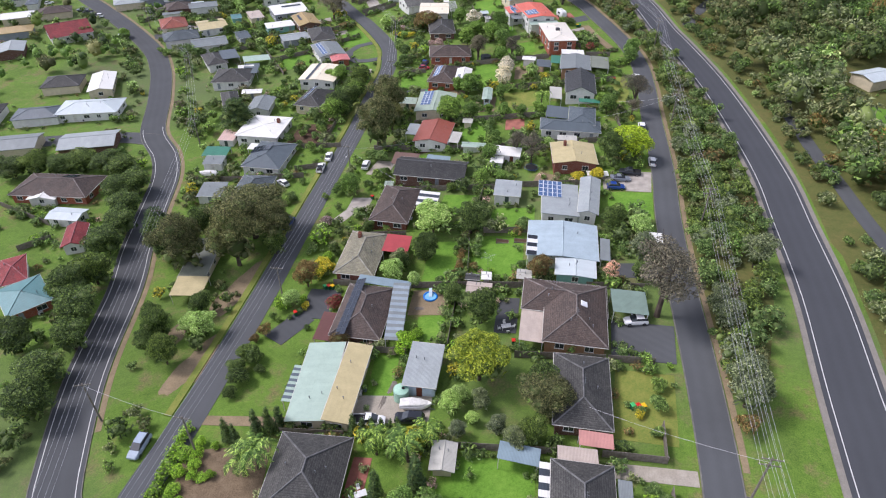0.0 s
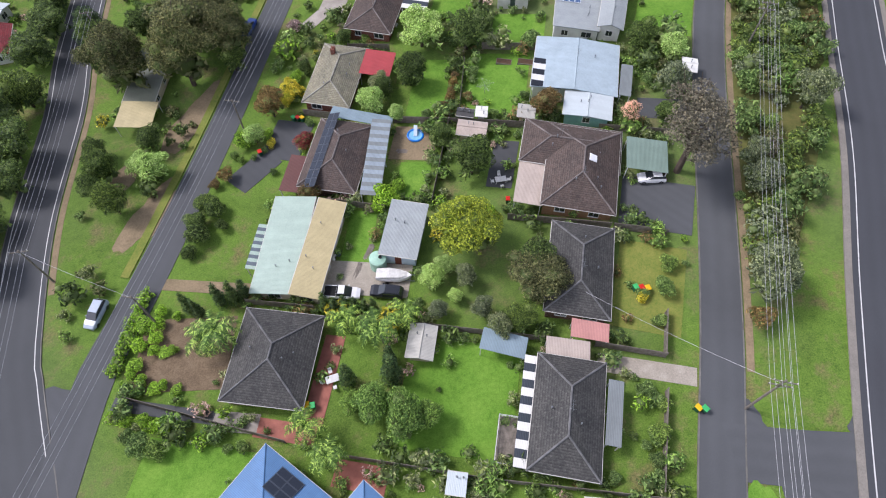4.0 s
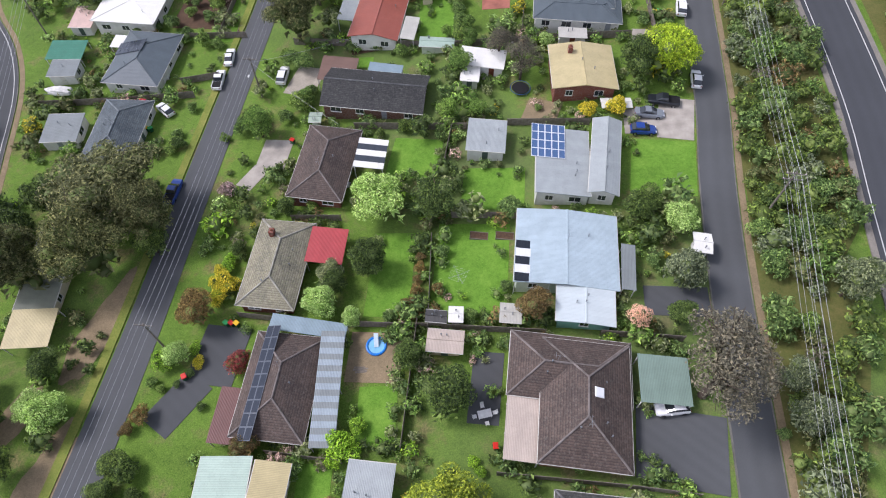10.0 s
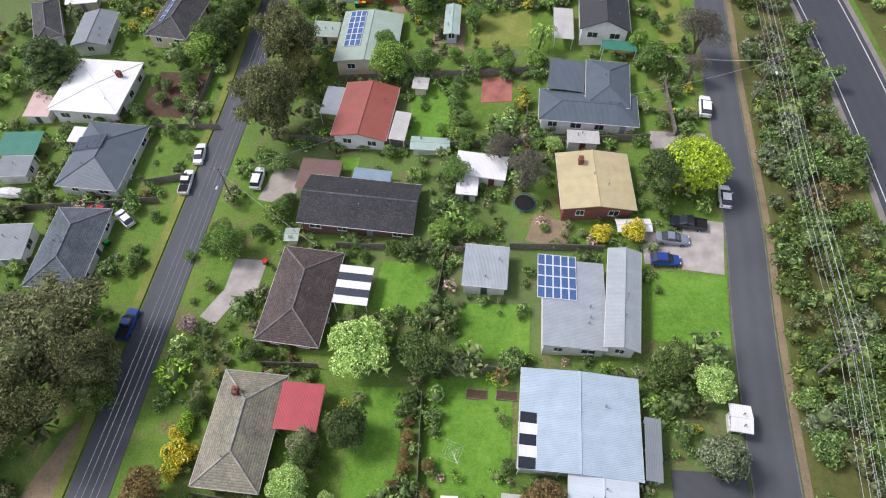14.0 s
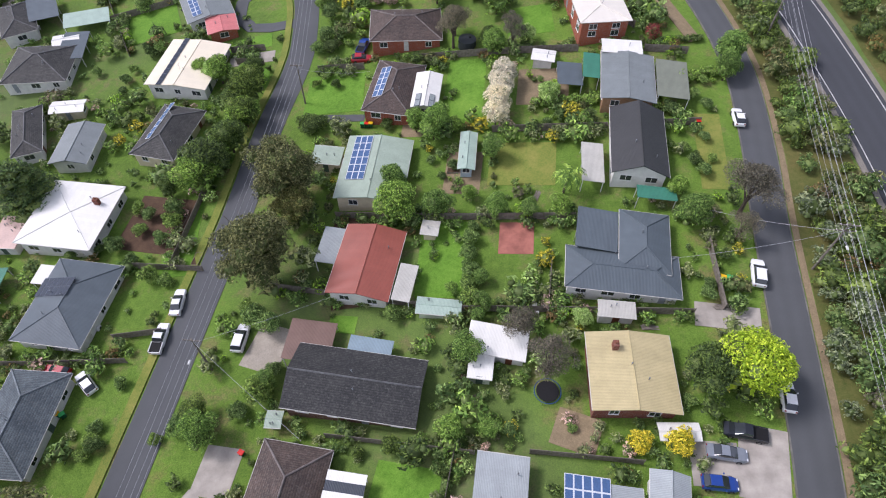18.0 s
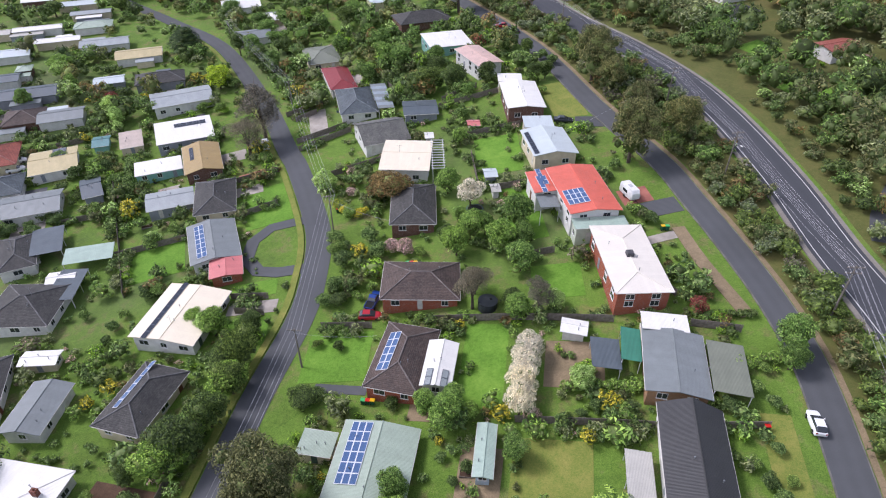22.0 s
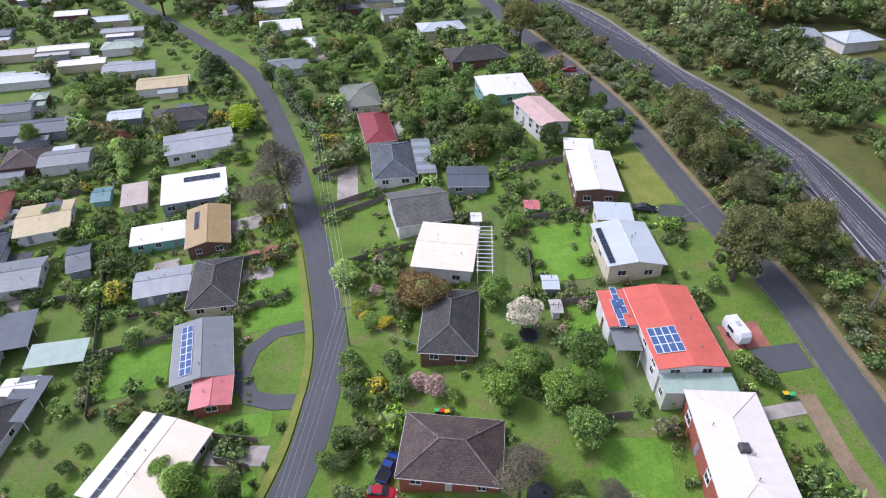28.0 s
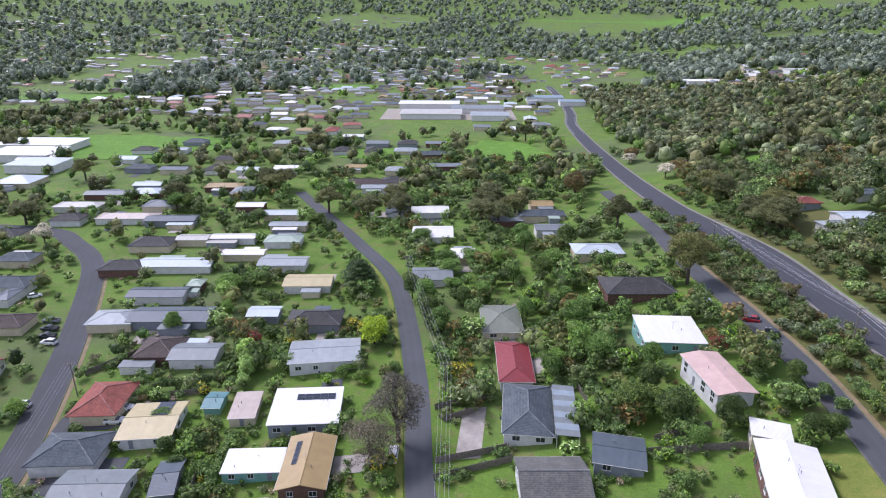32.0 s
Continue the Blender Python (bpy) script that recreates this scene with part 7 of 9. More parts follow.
def east(r):
    y = r.uniform(60, 900)
    x = side_at(LINES["M"], y) + 22 + (75 if y < 470 else 0) + abs(r.gauss(0, 110))
    if y > 830 and -20 < x < 260 and r.random() < 0.75:
        return None
    return None if in_field(x, y) or not wide_of_main(x, y) else (x, y)


def west(r):
    x, y = r.uniform(-330, -128), r.uniform(60, 420)
    return (x, y) if out_of_roads(x, y) and r.random() < 0.6 else None


def hills(r):
    a, d = r.uniform(radians(55), radians(160)), 800 + 1900 * r.random() ** 1.2
    x, y = d * math.cos(a), 150 + d * math.sin(a)
    f = noise.noise((x * 0.003, y * 0.003, 0.3))
    town = ((x + 300) / 260) ** 2 + ((y - 1050) / 330) ** 2 < 1
    suburb = x < -480 and y < 2000
    return (x, y) if f > (0.1 if town else -0.3 if suburb else -0.45) and not in_field(x, y) and wide_of_main(x, y) else None


woods("far_woods", "olive gum woods among far houses", LEAF["gum"], 1500, north, 21, 1.15, 44, 4)
woods("far_woods", "dark green trees among far houses", LEAF["dense"], 1100, north, 22, 1.05, 40, 3)
woods("far_woods", "fresh green trees among far houses", LEAF["green"], 450, north, 27, 0.85, 40, 3)
woods("east_woods", "mixed gum woods beyond the main road", LEAF["gum"], 800, east, 23, 1.25, 50, 4)
woods("east_woods", "grey-green gum woods beyond the main road", LEAF["grey"], 700, east, 31, 1.2, 50, 4)
woods("east_woods", "dark green woods beyond the main road", LEAF["dense"], 450, east, 24, 1.0, 50, 3)
woods("west_trees", "garden trees in the western streets", LEAF["green"], 700, west, 25, 0.6, 50, 3)
woods("west_trees", "dark green trees in the western gardens", LEAF["dense"], 700, west, 29, 0.7, 50, 3)
woods("west_trees", "olive gum trees in the western gardens", LEAF["gum"], 400, west, 30, 0.9, 60, 3)
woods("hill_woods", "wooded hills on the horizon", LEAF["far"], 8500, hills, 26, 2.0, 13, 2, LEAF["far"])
woods("hill_woods", "darker wooded slopes on the horizon", LEAF["grey"], 5000, hills, 28, 1.8, 13, 2, LEAF["grey"])
for k, (x, y, rx, ry, rz) in enumerate(FIELDS):
    if k not in (6,):
        patch(x, y, rx, ry, rz, DRYGRASS if k == 5 else LAWN, "open green paddock between woods and houses" if k != 5 else "tan dry paddock on the far hill", "paddock", 0.25 + 0.01 * k, "paddock")


LOOP = [(-21.5, 236.5), (-26.4, 236.0), (-31.9, 234.6), (-34.9, 230.1), (-34.7, 224.4), (-31.2, 220.2), (-26.8, 219.4), (-21.5, 219.9)]
PATH_E = [(50.4, 220.8), (52.1, 211.1), (54.4, 202.7), (55.7, 197.9)]
BINS = [(11.9, 73.8), (-14.0, 43.1), (27.8, 58.3), (-28.0, 86.1), (32.4, 42.1), (-23.5, 93.7), (-17.2, 127.8), (47.3, 148.0), (-5.0, 186.0), (51.1, 177.5), (47.4, 220.3), (-0.4, 217.3), (-17.5, 237.8), (-44.2, 134.5)]
TANKS = [(-6.6, 63.6), (14.5, 204.3)]
BOATS = [(-4.3, 61.4), (-63.6, 146.3), (32.2, 144.0)]
TRAMPS = [(12.5, 232.0), (21.8, 133.3)]
HOIST, PLAYPOOL = (9.0, 97.2), (-2.4, 88.4)

# ---- driveways, yards and lawns ----
slab(31.2, 72.9, 6.2, 8.7, -12, ASPHALT, 'wet grey asphalt forecourt beside a carport', 'driveway', 0.065, 'driveway')
slab(35.8, 71.4, 4.3, 8.9, -14, ASPHALT, 'grey asphalt driveway apron', 'driveway', 0.069, 'driveway')
slab(-24.0, 89.2, 6.7, 8.7, -12, ASPHALT_DARK, 'dark asphalt turning area beside a house', 'driveway', 0.073, 'driveway')
slab(-28.5, 82.7, 4.8, 8.1, -38, ASPHALT_DARK, 'dark asphalt driveway', 'driveway', 0.065, 'driveway')
slab(45.3, 123.2, 5.5, 8.7, -15, CONCRETE, 'pale concrete parking apron', 'driveway', 0.069, 'driveway')
slab(39.9, 123.4, 5.4, 5.3, -7, CONCRETE, 'pale concrete car bay', 'driveway', 0.073, 'driveway')
slab(-20.2, 125.8, 5.1, 6.4, -11, CONCRETE, 'worn pale concrete driveway', 'driveway', 0.065, 'driveway')
slab(-23.5, 121.0, 3.0, 4.8, -35, CONCRETE, 'worn pale concrete driveway entry', 'driveway', 0.069, 'driveway')
slab(-12.4, 46.8, 2.7, 12.1, -8, PAVING, 'terracotta paved patio', 'patio', 0.073, 'patio')
slab(-16.4, 40.0, 7.8, 2.5, -9, PAVING, 'terracotta paved forecourt', 'patio', 0.065, 'patio')
slab(-22.9, 41.2, 6.0, 2.5, -5, CONCRETE, 'pale concrete slab', 'driveway', 0.069, 'driveway')
slab(-32.7, 42.7, 13.9, 1.7, -8, ASPHALT, 'asphalt driveway between hedges', 'driveway', 0.073, 'driveway')
slab(27.6, 47.2, 11.7, 2.4, -11, GRAVEL, 'pale gravel driveway', 'driveway', 0.065, 'driveway')
slab(-2.6, 86.9, 7.2, 7.2, -7, DIRT, 'bare earth yard round a paddling pool', 'yard', 0.054, 'yard')
slab(-8.2, 61.5, 12.5, 5.4, -6, GRAVEL, 'cluttered gravel yard', 'yard', 0.073, 'yard')
slab(11.5, 81.4, 3.9, 9.5, -10, ASPHALT_DARK, 'dark paved courtyard', 'yard', 0.065, 'yard')
slab(-31.3, 60.9, 13.1, 1.9, -5, DIRT, 'bare earth track', 'track', 0.054, 'track')
slab(-31.9, 50.6, 12.8, 10.6, 2, soil('garden_earth', '#453828', '#6a5944', '#8d7c64', 0.5), 'mulched front garden', 'garden bed', 0.058, 'garden_bed')
slab(46.6, 142.4, 8.3, 3.7, -12, CONCRETE, 'pale concrete driveway', 'driveway', 0.065, 'driveway')
slab(-16.2, 143.0, 5.7, 7.2, -21, GRAVEL, 'gravel driveway', 'driveway', 0.069, 'driveway')
slab(-9.2, 189.1, 8.9, 1.7, -9, ASPHALT, 'asphalt driveway strip', 'driveway', 0.073, 'driveway')
slab(-30.4, 281.8, 4.9, 16.6, 14, CONCRETE, 'white concrete driveway', 'driveway', 0.065, 'driveway')
slab(-40.9, 257.7, 9.8, 3.5, 24, PAVING, 'terracotta paved drive', 'driveway', 0.069, 'driveway')
slab(48.9, 227.2, 7.0, 4.7, 12, ASPHALT, 'asphalt driveway', 'driveway', 0.073, 'driveway')
slab(40.5, 262.2, 7.8, 4.8, -12, ASPHALT_DARK, 'dark asphalt driveway', 'driveway', 0.065, 'driveway')
slab(47.2, 218.3, 6.7, 2.1, 14, CONCRETE, 'pale concrete driveway', 'driveway', 0.069, 'driveway')
slab(-112.3, 261.7, 16.4, 5.4, 25, ASPHALT_DARK, 'dark asphalt car park', 'driveway', 0.073, 'driveway')
slab(22.3, 173.0, 10.8, 9.2, -8, DRYGRASS, 'yellowed dry lawn', 'lawn', 0.040, 'lawn')
slab(29.8, 58.8, 8.8, 13.5, -14, DRYGRASS, 'patchy yellow-green lawn', 'lawn', 0.044, 'lawn')
slab(4.7, 44.2, 14.2, 14.6, -8, LAWN, 'bright green back lawn', 'lawn', 0.053, 'lawn')
slab(11.0, 99.4, 10.4, 14.9, -8, LAWN, 'bright green back lawn', 'lawn', 0.045, 'lawn')
slab(15.4, 113.1, 9.5, 8.1, -8, LAWN, 'bright green back lawn', 'lawn', 0.049, 'lawn')
slab(41.1, 113.8, 9.5, 10.5, -13, LAWN, 'bright green front lawn', 'lawn', 0.053, 'lawn')
slab(3.5, 121.2, 8.2, 8.3, -13, LAWN, 'bright green back lawn', 'lawn', 0.045, 'lawn')
slab(-0.4, 99.7, 6.2, 14.0, -7, LAWN, 'bright green back lawn', 'lawn', 0.049, 'lawn')
slab(8.8, 155.7, 7.2, 13.7, -5, LAWN, 'bright green back lawn', 'lawn', 0.053, 'lawn')
slab(-10.9, 196.1, 11.2, 10.7, -2, LAWN, 'bright green front lawn', 'lawn', 0.045, 'lawn')
slab(13.6, 192.0, 7.1, 16.6, -7, LAWN, 'bright green back lawn', 'lawn', 0.049, 'lawn')
slab(-35.2, 243.5, 10.7, 16.3, 19, LAWN, 'bright green front lawn', 'lawn', 0.053, 'lawn')
slab(22.2, 230.1, 6.9, 18.3, 7, LAWN, 'bright green side lawn', 'lawn', 0.045, 'lawn')
slab(18.1, 252.9, 10.4, 16.2, 3, LAWN, 'bright green back lawn', 'lawn', 0.049, 'lawn')
slab(-55.1, 225.7, 12.3, 12.3, 20, LAWN, 'bright green back lawn', 'lawn', 0.053, 'lawn')
slab(35.1, 275.0, 7.9, 19.7, 8, DRYGRASS, 'olive front lawn', 'lawn', 0.040, 'lawn')
slab(26.9, 209.2, 8.8, 8.5, -0, LAWN, 'green back lawn', 'lawn', 0.049, 'lawn')
slab(-9.9, 68.2, 4.2, 10.8, -4, LAWN, 'green side lawn', 'lawn', 0.053, 'lawn')
slab(-2.3, 78.9, 5.0, 7.7, -4, LAWN, 'bright green back lawn', 'lawn', 0.045, 'lawn')
slab(-5.7, 145.9, 4.1, 2.8, -9, LAWN, 'small green lawn', 'lawn', 0.049, 'lawn')
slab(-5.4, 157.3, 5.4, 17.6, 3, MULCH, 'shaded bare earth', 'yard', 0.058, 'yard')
slab(24.8, 128.1, 5.6, 4.8, -24, DIRT, 'bare earth yard', 'yard', 0.050, 'yard')
slab(-39.1, 168.0, 11.1, 11.6, -12, MULCH, 'mulched vegetable garden', 'garden bed', 0.054, 'garden_bed')
slab(-34.1, 164.6, 5.2, 15.4, 3, LAWN, 'narrow green verge', 'lawn', 0.053, 'lawn')
slab(20.1, 158.2, 5.2, 5.8, -7, PAVING, 'broken terracotta paving slab', 'patio', 0.065, 'patio')
patch(-42.2, 95.1, 8.5, 2.7, 75, DIRT, 'bare trodden earth beside the street', 'bare earth')
patch(-44.5, 73.9, 6.8, 2.1, 75, DIRT, 'bare trodden earth beside the street', 'bare earth')
patch(-49.9, 83.0, 5.3, 1.7, 75, DIRT, 'bare trodden earth beside the street', 'bare earth')
patch(-44.7, 71.0, 3.3, 1.0, 75, DIRT, 'bare trodden earth beside the street', 'bare earth')
patch(-43.3, 92.2, 5.8, 1.8, 75, DIRT, 'bare trodden earth beside the street', 'bare earth')
patch(-42.2, 74.1, 4.6, 1.5, 75, DIRT, 'bare trodden earth beside the street', 'bare earth')
slab(46.2, 33.2, 13, 9.0, 0, ASPHALT, 'worn asphalt apron of the junction', 'road', 0.066, 'junction')
patch(-47.0, 40.3, 5.6, 5.4, 0, ASPHALT, 'worn asphalt where two streets meet', 'road', 0.066, 'junction')
patch(38.0, 40.6, 2.0, 2.4, 20, ASPHALT, 'rounded asphalt corner of a junction', 'road', 0.068, 'junction')
patch(50.6, 39.4, 2.4, 1.9, 0, ASPHALT, 'rounded asphalt corner of a junction', 'road', 0.068, 'junction')
slab(-26.5, 33.6, 15, 9.6, -8, LAWN, 'bright green side lawn behind a hedge', 'lawn', 0.045, 'lawn')
slab(-6.6, 34.6, 6.4, 3.2, -10, PAVING, 'terracotta paved patio by a blue roofed house', 'patio', 0.061, 'patio')
slab(37.3, 91.0, 8.2, 4.4, -8, ASPHALT_DARK, 'dark asphalt driveway beside a garage', 'driveway', 0.061, 'driveway')
patch(37.6, 31.2, 1.5, 3.0, 0, LAWN, 'small grass island at a junction', 'verge', 0.1, 'grass_island')
road("lane_east", [(83, 62), (84, 80), (85.7, 101.6), (87.9, 119), (90, 140), (94, 160), (108, 172)], 3.4, ASPHALT, "narrow asphalt lane behind roadside trees", kerbs=False, lift=0.09)
road("drive_east", [(84, 214), (87, 221), (95, 231), (104, 243), (114, 257)], 4.0, ASPHALT, "asphalt drive to a house among trees", kerbs=False, lift=0.09, cat="driveway")
slab(94, 270, 10, 12, 30, LAWN, 'green clearing among trees', 'lawn', 0.06, 'lawn')
slab(110, 148, 16, 10, 60, LAWN, 'green lawn behind roadside trees', 'lawn', 0.06, 'lawn')
slab(91, 296, 9, 9, 30, LAWN, 'green clearing among trees', 'lawn', 0.06, 'lawn')
slab(44.6, 231.5, 6.0, 5.0, 10, PAVING, 'terracotta paved yard round a trailer', 'patio', 0.059, 'patio')
slab(-29.5, 209.8, 9.5, 3.4, 2, CONCRETE, 'pale concrete driveway between lawns', 'driveway', 0.067, 'driveway')
slab(-29.0, 203.5, 8.0, 7.0, 5, LAWN, 'bright green front lawn', 'lawn', 0.047, 'lawn')
slab(-30.5, 214.8, 9.0, 4.4, 8, LAWN, 'bright green front lawn', 'lawn', 0.051, 'lawn')
slab(4.6, 183.5, 5.0, 3.0, -8, DIRT, 'bare earth beside a shed', 'yard', 0.049, 'yard')
slab(27.5, 190.5, 9.0, 9.0, -8, DIRT, 'bare earth yard behind a house', 'yard', 0.053, 'yard')
slab(52.0, 172.0, 4.2, 16.0, -8, DRYGRASS, 'worn patchy verge lawn', 'lawn', 0.047, 'lawn')
slab(12.6, 172.5, 6.0, 9.0, -8, DIRT, 'bare earth vegetable yard', 'yard', 0.057, 'yard')
# verges and small drives
for key, a, b, mat, label in (("R", 2.8, 3.7, DIRT, "trodden brown verge along the street"), ("F", 3.95, 4.9, DIRT, "tan earth verge along the street"), ("L", -4.4, -3.1, DRYGRASS, "thin dry verge along the street")):
    tagged(part("verge", ribbon(spline({"R": ROAD_R, "F": ROAD_F, "L": ROAD_L}[key])[{"R": 5, "F": 17, "L": 9}[key] : 110], a, b, 0.035), mat), label, "verge", kind="structure")
# leaf litter and rough ground under the belt of shrubs
g = Geo()
yy = 60.0
while yy < 420:
    row = []
    for q in (yy, yy + 4):
        a, b = side_at(LINES["R"], q) + 3.6, side_at(LINES["M"], q) - 5.7
        if q < 100:
            b = a + 12 - max(0, 82 - q) * 0.3
        row.append([(a + (b - a) * k / 4, q) for k in range(5)])
    for k in range(4):
        c = [row[0][k], row[0][k + 1], row[1][k + 1], row[1][k]]
        if c[1][0] > c[0][0]:
            g.face([(x, y, ground_z(x, y) + 0.03) for x, y in c])
    for k in range(13):
        c = [(side_at(LINES["M"], q) + 6.2 + 8 * m, q) for q, m in ((yy, k), (yy, k + 1), (yy + 4, k + 1), (yy + 4, k))]
        g.face([(x, y, ground_z(x, y) + 0.03) for x, y in c])
    yy += 4
tagged(part("verge_litter", g, soil("leaf_litter", "#3a4a1c", "#52602a", "#75683f", 0.14)), "brown leaf litter and rough grass under roadside scrub", "verge", kind="structure")
road("drive_loop", LOOP, 3.0, ASPHALT, "curved asphalt drive round a grass island", kerbs=False, lift=0.085, cat="driveway")
road("garden_path", PATH_E, 2.4, DIRT, "tan gravel path along a garden edge", kerbs=False, lift=0.06, cat="path")

# ---- fences ----
def panel_mesh():
    """Overlapping palings as one stepped sheet."""
    front, n = [], 16
    for i in range(n):
        d = -0.03 if i % 2 else -0.008
        front += [(-1.2 + 2.4 * i / n, d), (-1.2 + 2.4 * (i + 1) / n - 0.004, d)]
    ring = front + [(1.2, 0.03), (-1.2, 0.03)]
    return Geo().hexa([(x, y, 0.03) for x, y in ring], [(x, y, 1.56) for x, y in ring]).mesh("fence_panel")


PANEL, POST = panel_mesh(), Geo().box(-0.06, -0.06, -0.4, 0.06, 0.06, 1.6).mesh("post")
PANEL.materials.append(TIMBER)
POST.materials.append(TIMBER)


def fence(x0, y0, x1, y1):
    """A paling fence between two plan points: posts and panels that step with the land."""
    d = math.hypot(x1 - x0, y1 - y0)
    n = max(1, round(d / 2.4))
    rz = math.degrees(math.atan2(y1 - y0, x1 - x0))
    z0 = ground_z(x0, y0)
    top = thing("fence", x0, y0, z0, rz, "weathered grey timber paling fence between gardens", "fence", "paling fences")
    for i in range(n + 1):
        s = i / n
        z = ground_z(x0 + (x1 - x0) * s, y0 + (y1 - y0) * s) - z0
        part("post", POST, None, top).location = (d * s, 0, z)
        if i < n:
            s += 0.5 / n
            z1 = ground_z(x0 + (x1 - x0) * (i + 1) / n, y0 + (y1 - y0) * (i + 1) / n) - z0
            p = part("fence_panel", PANEL, None, top)
            p.matrix_basis = Matrix.Translation((d * s, 0, (z + z1) / 2)) @ Matrix.Rotation(-math.atan2(z1 - z, d / n), 4, "Y") @ Matrix.Diagonal((d / n / 2.4, 1, 1, 1))


fence(11.8, 70.7, 25.9, 68.3)
fence(26.4, 68.2, 33.3, 66.8)
fence(-2.2, 54.0, 15.4, 51.3)
fence(21.8, 50.4, 30.0, 48.7)
fence(31.1, 54.7, 29.9, 48.8)
fence(-24.7, 58.0, -15.0, 56.7)
fence(-38.3, 44.3, -16.1, 38.6)
fence(-12.0, 37.4, -1.2, 35.7)
fence(-1.2, 35.7, 8.1, 34.2)
fence(8.1, 34.2, 27.1, 32.1)
fence(29.3, 44.3, 26.9, 32.8)
fence(3.1, 91.3, 0.7, 74.5)
fence(-6.1, 91.8, 3.9, 90.5)
fence(3.9, 90.5, 19.7, 87.9)
fence(26.6, 87.1, 36.5, 85.3)
fence(-21.9, 94.9, -16.6, 93.7)
fence(-15.8, 75.3, -6.4, 73.4)
fence(5.6, 105.0, 4.5, 90.2)
fence(8.8, 108.4, 18.8, 106.9)
fence(9.7, 126.1, 5.4, 106.6)
fence(-15.8, 111.2, -8.1, 110.2)
fence(4.2, 127.4, 12.2, 126.1)
fence(18.9, 125.8, 31.7, 123.8)
fence(-6.5, 129.4, 4.0, 127.5)
fence(11.6, 146.4, 27.7, 144.6)
fence(27.7, 144.6, 42.2, 143.1)
fence(-19.0, 153.7, 11.6, 146.1)
fence(47.0, 154.5, 46.3, 143.5)
fence(-8.2, 165.8, 13.2, 162.6)
fence(13.2, 162.6, 29.0, 160.7)
fence(17.9, 180.8, 36.9, 178.5)
fence(45.4, 178.0, 51.5, 177.7)
fence(24.9, 154.5, 23.0, 143.9)
fence(-14.7, 202.9, -5.6, 201.9)
fence(5.4, 202.0, 19.3, 200.7)
fence(19.3, 200.7, 34.7, 198.5)
fence(46.2, 196.6, 53.4, 194.8)
fence(19.8, 215.7, 27.1, 216.7)
fence(11.1, 262.6, 24.0, 264.3)
fence(3.4, 280.0, 19.3, 283.9)
fence(17.6, 238.6, 23.8, 239.3)
fence(11.8, 253.9, 13.5, 239.1)
fence(-9.1, 248.9, -6.2, 241.2)
fence(-57.1, 214.6, -80.2, 260.5)
fence(-84.8, 239.0, -74.5, 242.5)
fence(-70.5, 243.6, -65.3, 246.1)
fence(-64.5, 227.4, -50.7, 232.5)
fence(-41.0, 239.2, -32.7, 243.4)
fence(-46.1, 253.9, -36.0, 257.8)
fence(-111.0, 251.4, -109.3, 253.9)
fence(-66.3, 143.3, -50.2, 142.5)
fence(-50.2, 142.5, -36.9, 142.2)
fence(-40.0, 146.2, -32.7, 146.8)
fence(-42.0, 159.4, -28.9, 157.5)
fence(-32.0, 175.2, -34.3, 159.1)
fence(-37.2, 283.9, -32.0, 287.9)
fence(-4.9, 293.8, 7.1, 297.4)
fence(-32.5, 266.9, -20.0, 274.4)
fence(-23.3, 252.4, -9.7, 257.1)
fence(-34.3, 212.5, -26.9, 212.0)
fence(-32.4, 208.5, -26.6, 207.6)
fence(-113.6, 133.5, -96.0, 123.7)
fence(-97.4, 112.8, -92.0, 117.3)
fence(42.7, 207.7, 45.6, 203.2)
fence(16.0, 219.5, 18.1, 218.8)
fence(-34.0, 271.2, -21.6, 277.7)
fence(-40.7, 287.5, -31.2, 293.5)
fence(-12.9, 300.2, -6.5, 288.7)
fence(4.1, 283.8, 13.4, 289.1)
fence(-120.7, 265.1, -95.5, 279.5)
fence(-130.9, 275.1, -125.9, 288.3)

# ---- vehicles ----
def paint_car(hexcol):
    key = ("car", hexcol)
    if key not in MATS:
        m, t, b = nodes_of("car_paint", 0.28)
        b.inputs["Base Color"].default_value = (*lin(hexcol), 1)
        b.inputs["Coat Weight"].default_value = 0.6
        t.links.new(ramp(t, noise_of(t, coord(t, "Object"), 3, 4), [(0.3, scaled(lin(hexcol), 0.88)), (0.7, lin(hexcol))]), b.inputs["Base Color"])
        MATS[key] = m
    return MATS[key]


WHITEC, SILVER, GREYC, BLACKC, BLUEC, REDC = "#e8e8e6", "#9aa7b3", "#7d838a", "#23262c", "#1f3f86", "#a8202a"
RED_LAMP, LAMP = plain("#7d1418", 0.2, 0, 0.1), plain("#d5d8da", 0.15, 0, 0.05)


def loft(sections):
    """A closed shell through cross-sections (x, half width, z low, z high), rounded at the shoulders."""
    g, rings = Geo(), []
    for x, w, a, b in sections:
        h = b - a
        rings.append([(x, -w * 0.92, a), (x, -w, a + h * 0.3), (x, -w * 0.97, a + h * 0.72), (x, -w * 0.84, b), (x, w * 0.84, b), (x, w * 0.97, a + h * 0.72), (x, w, a + h * 0.3), (x, w * 0.92, a)])
    for r0, r1 in zip(rings, rings[1:]):
        for i in range(8):
            j = (i + 1) % 8
            g.face([r0[i], r1[i], r1[j], r0[j]])
    g.face(rings[0])
    g.face(rings[-1][::-1])
    return g


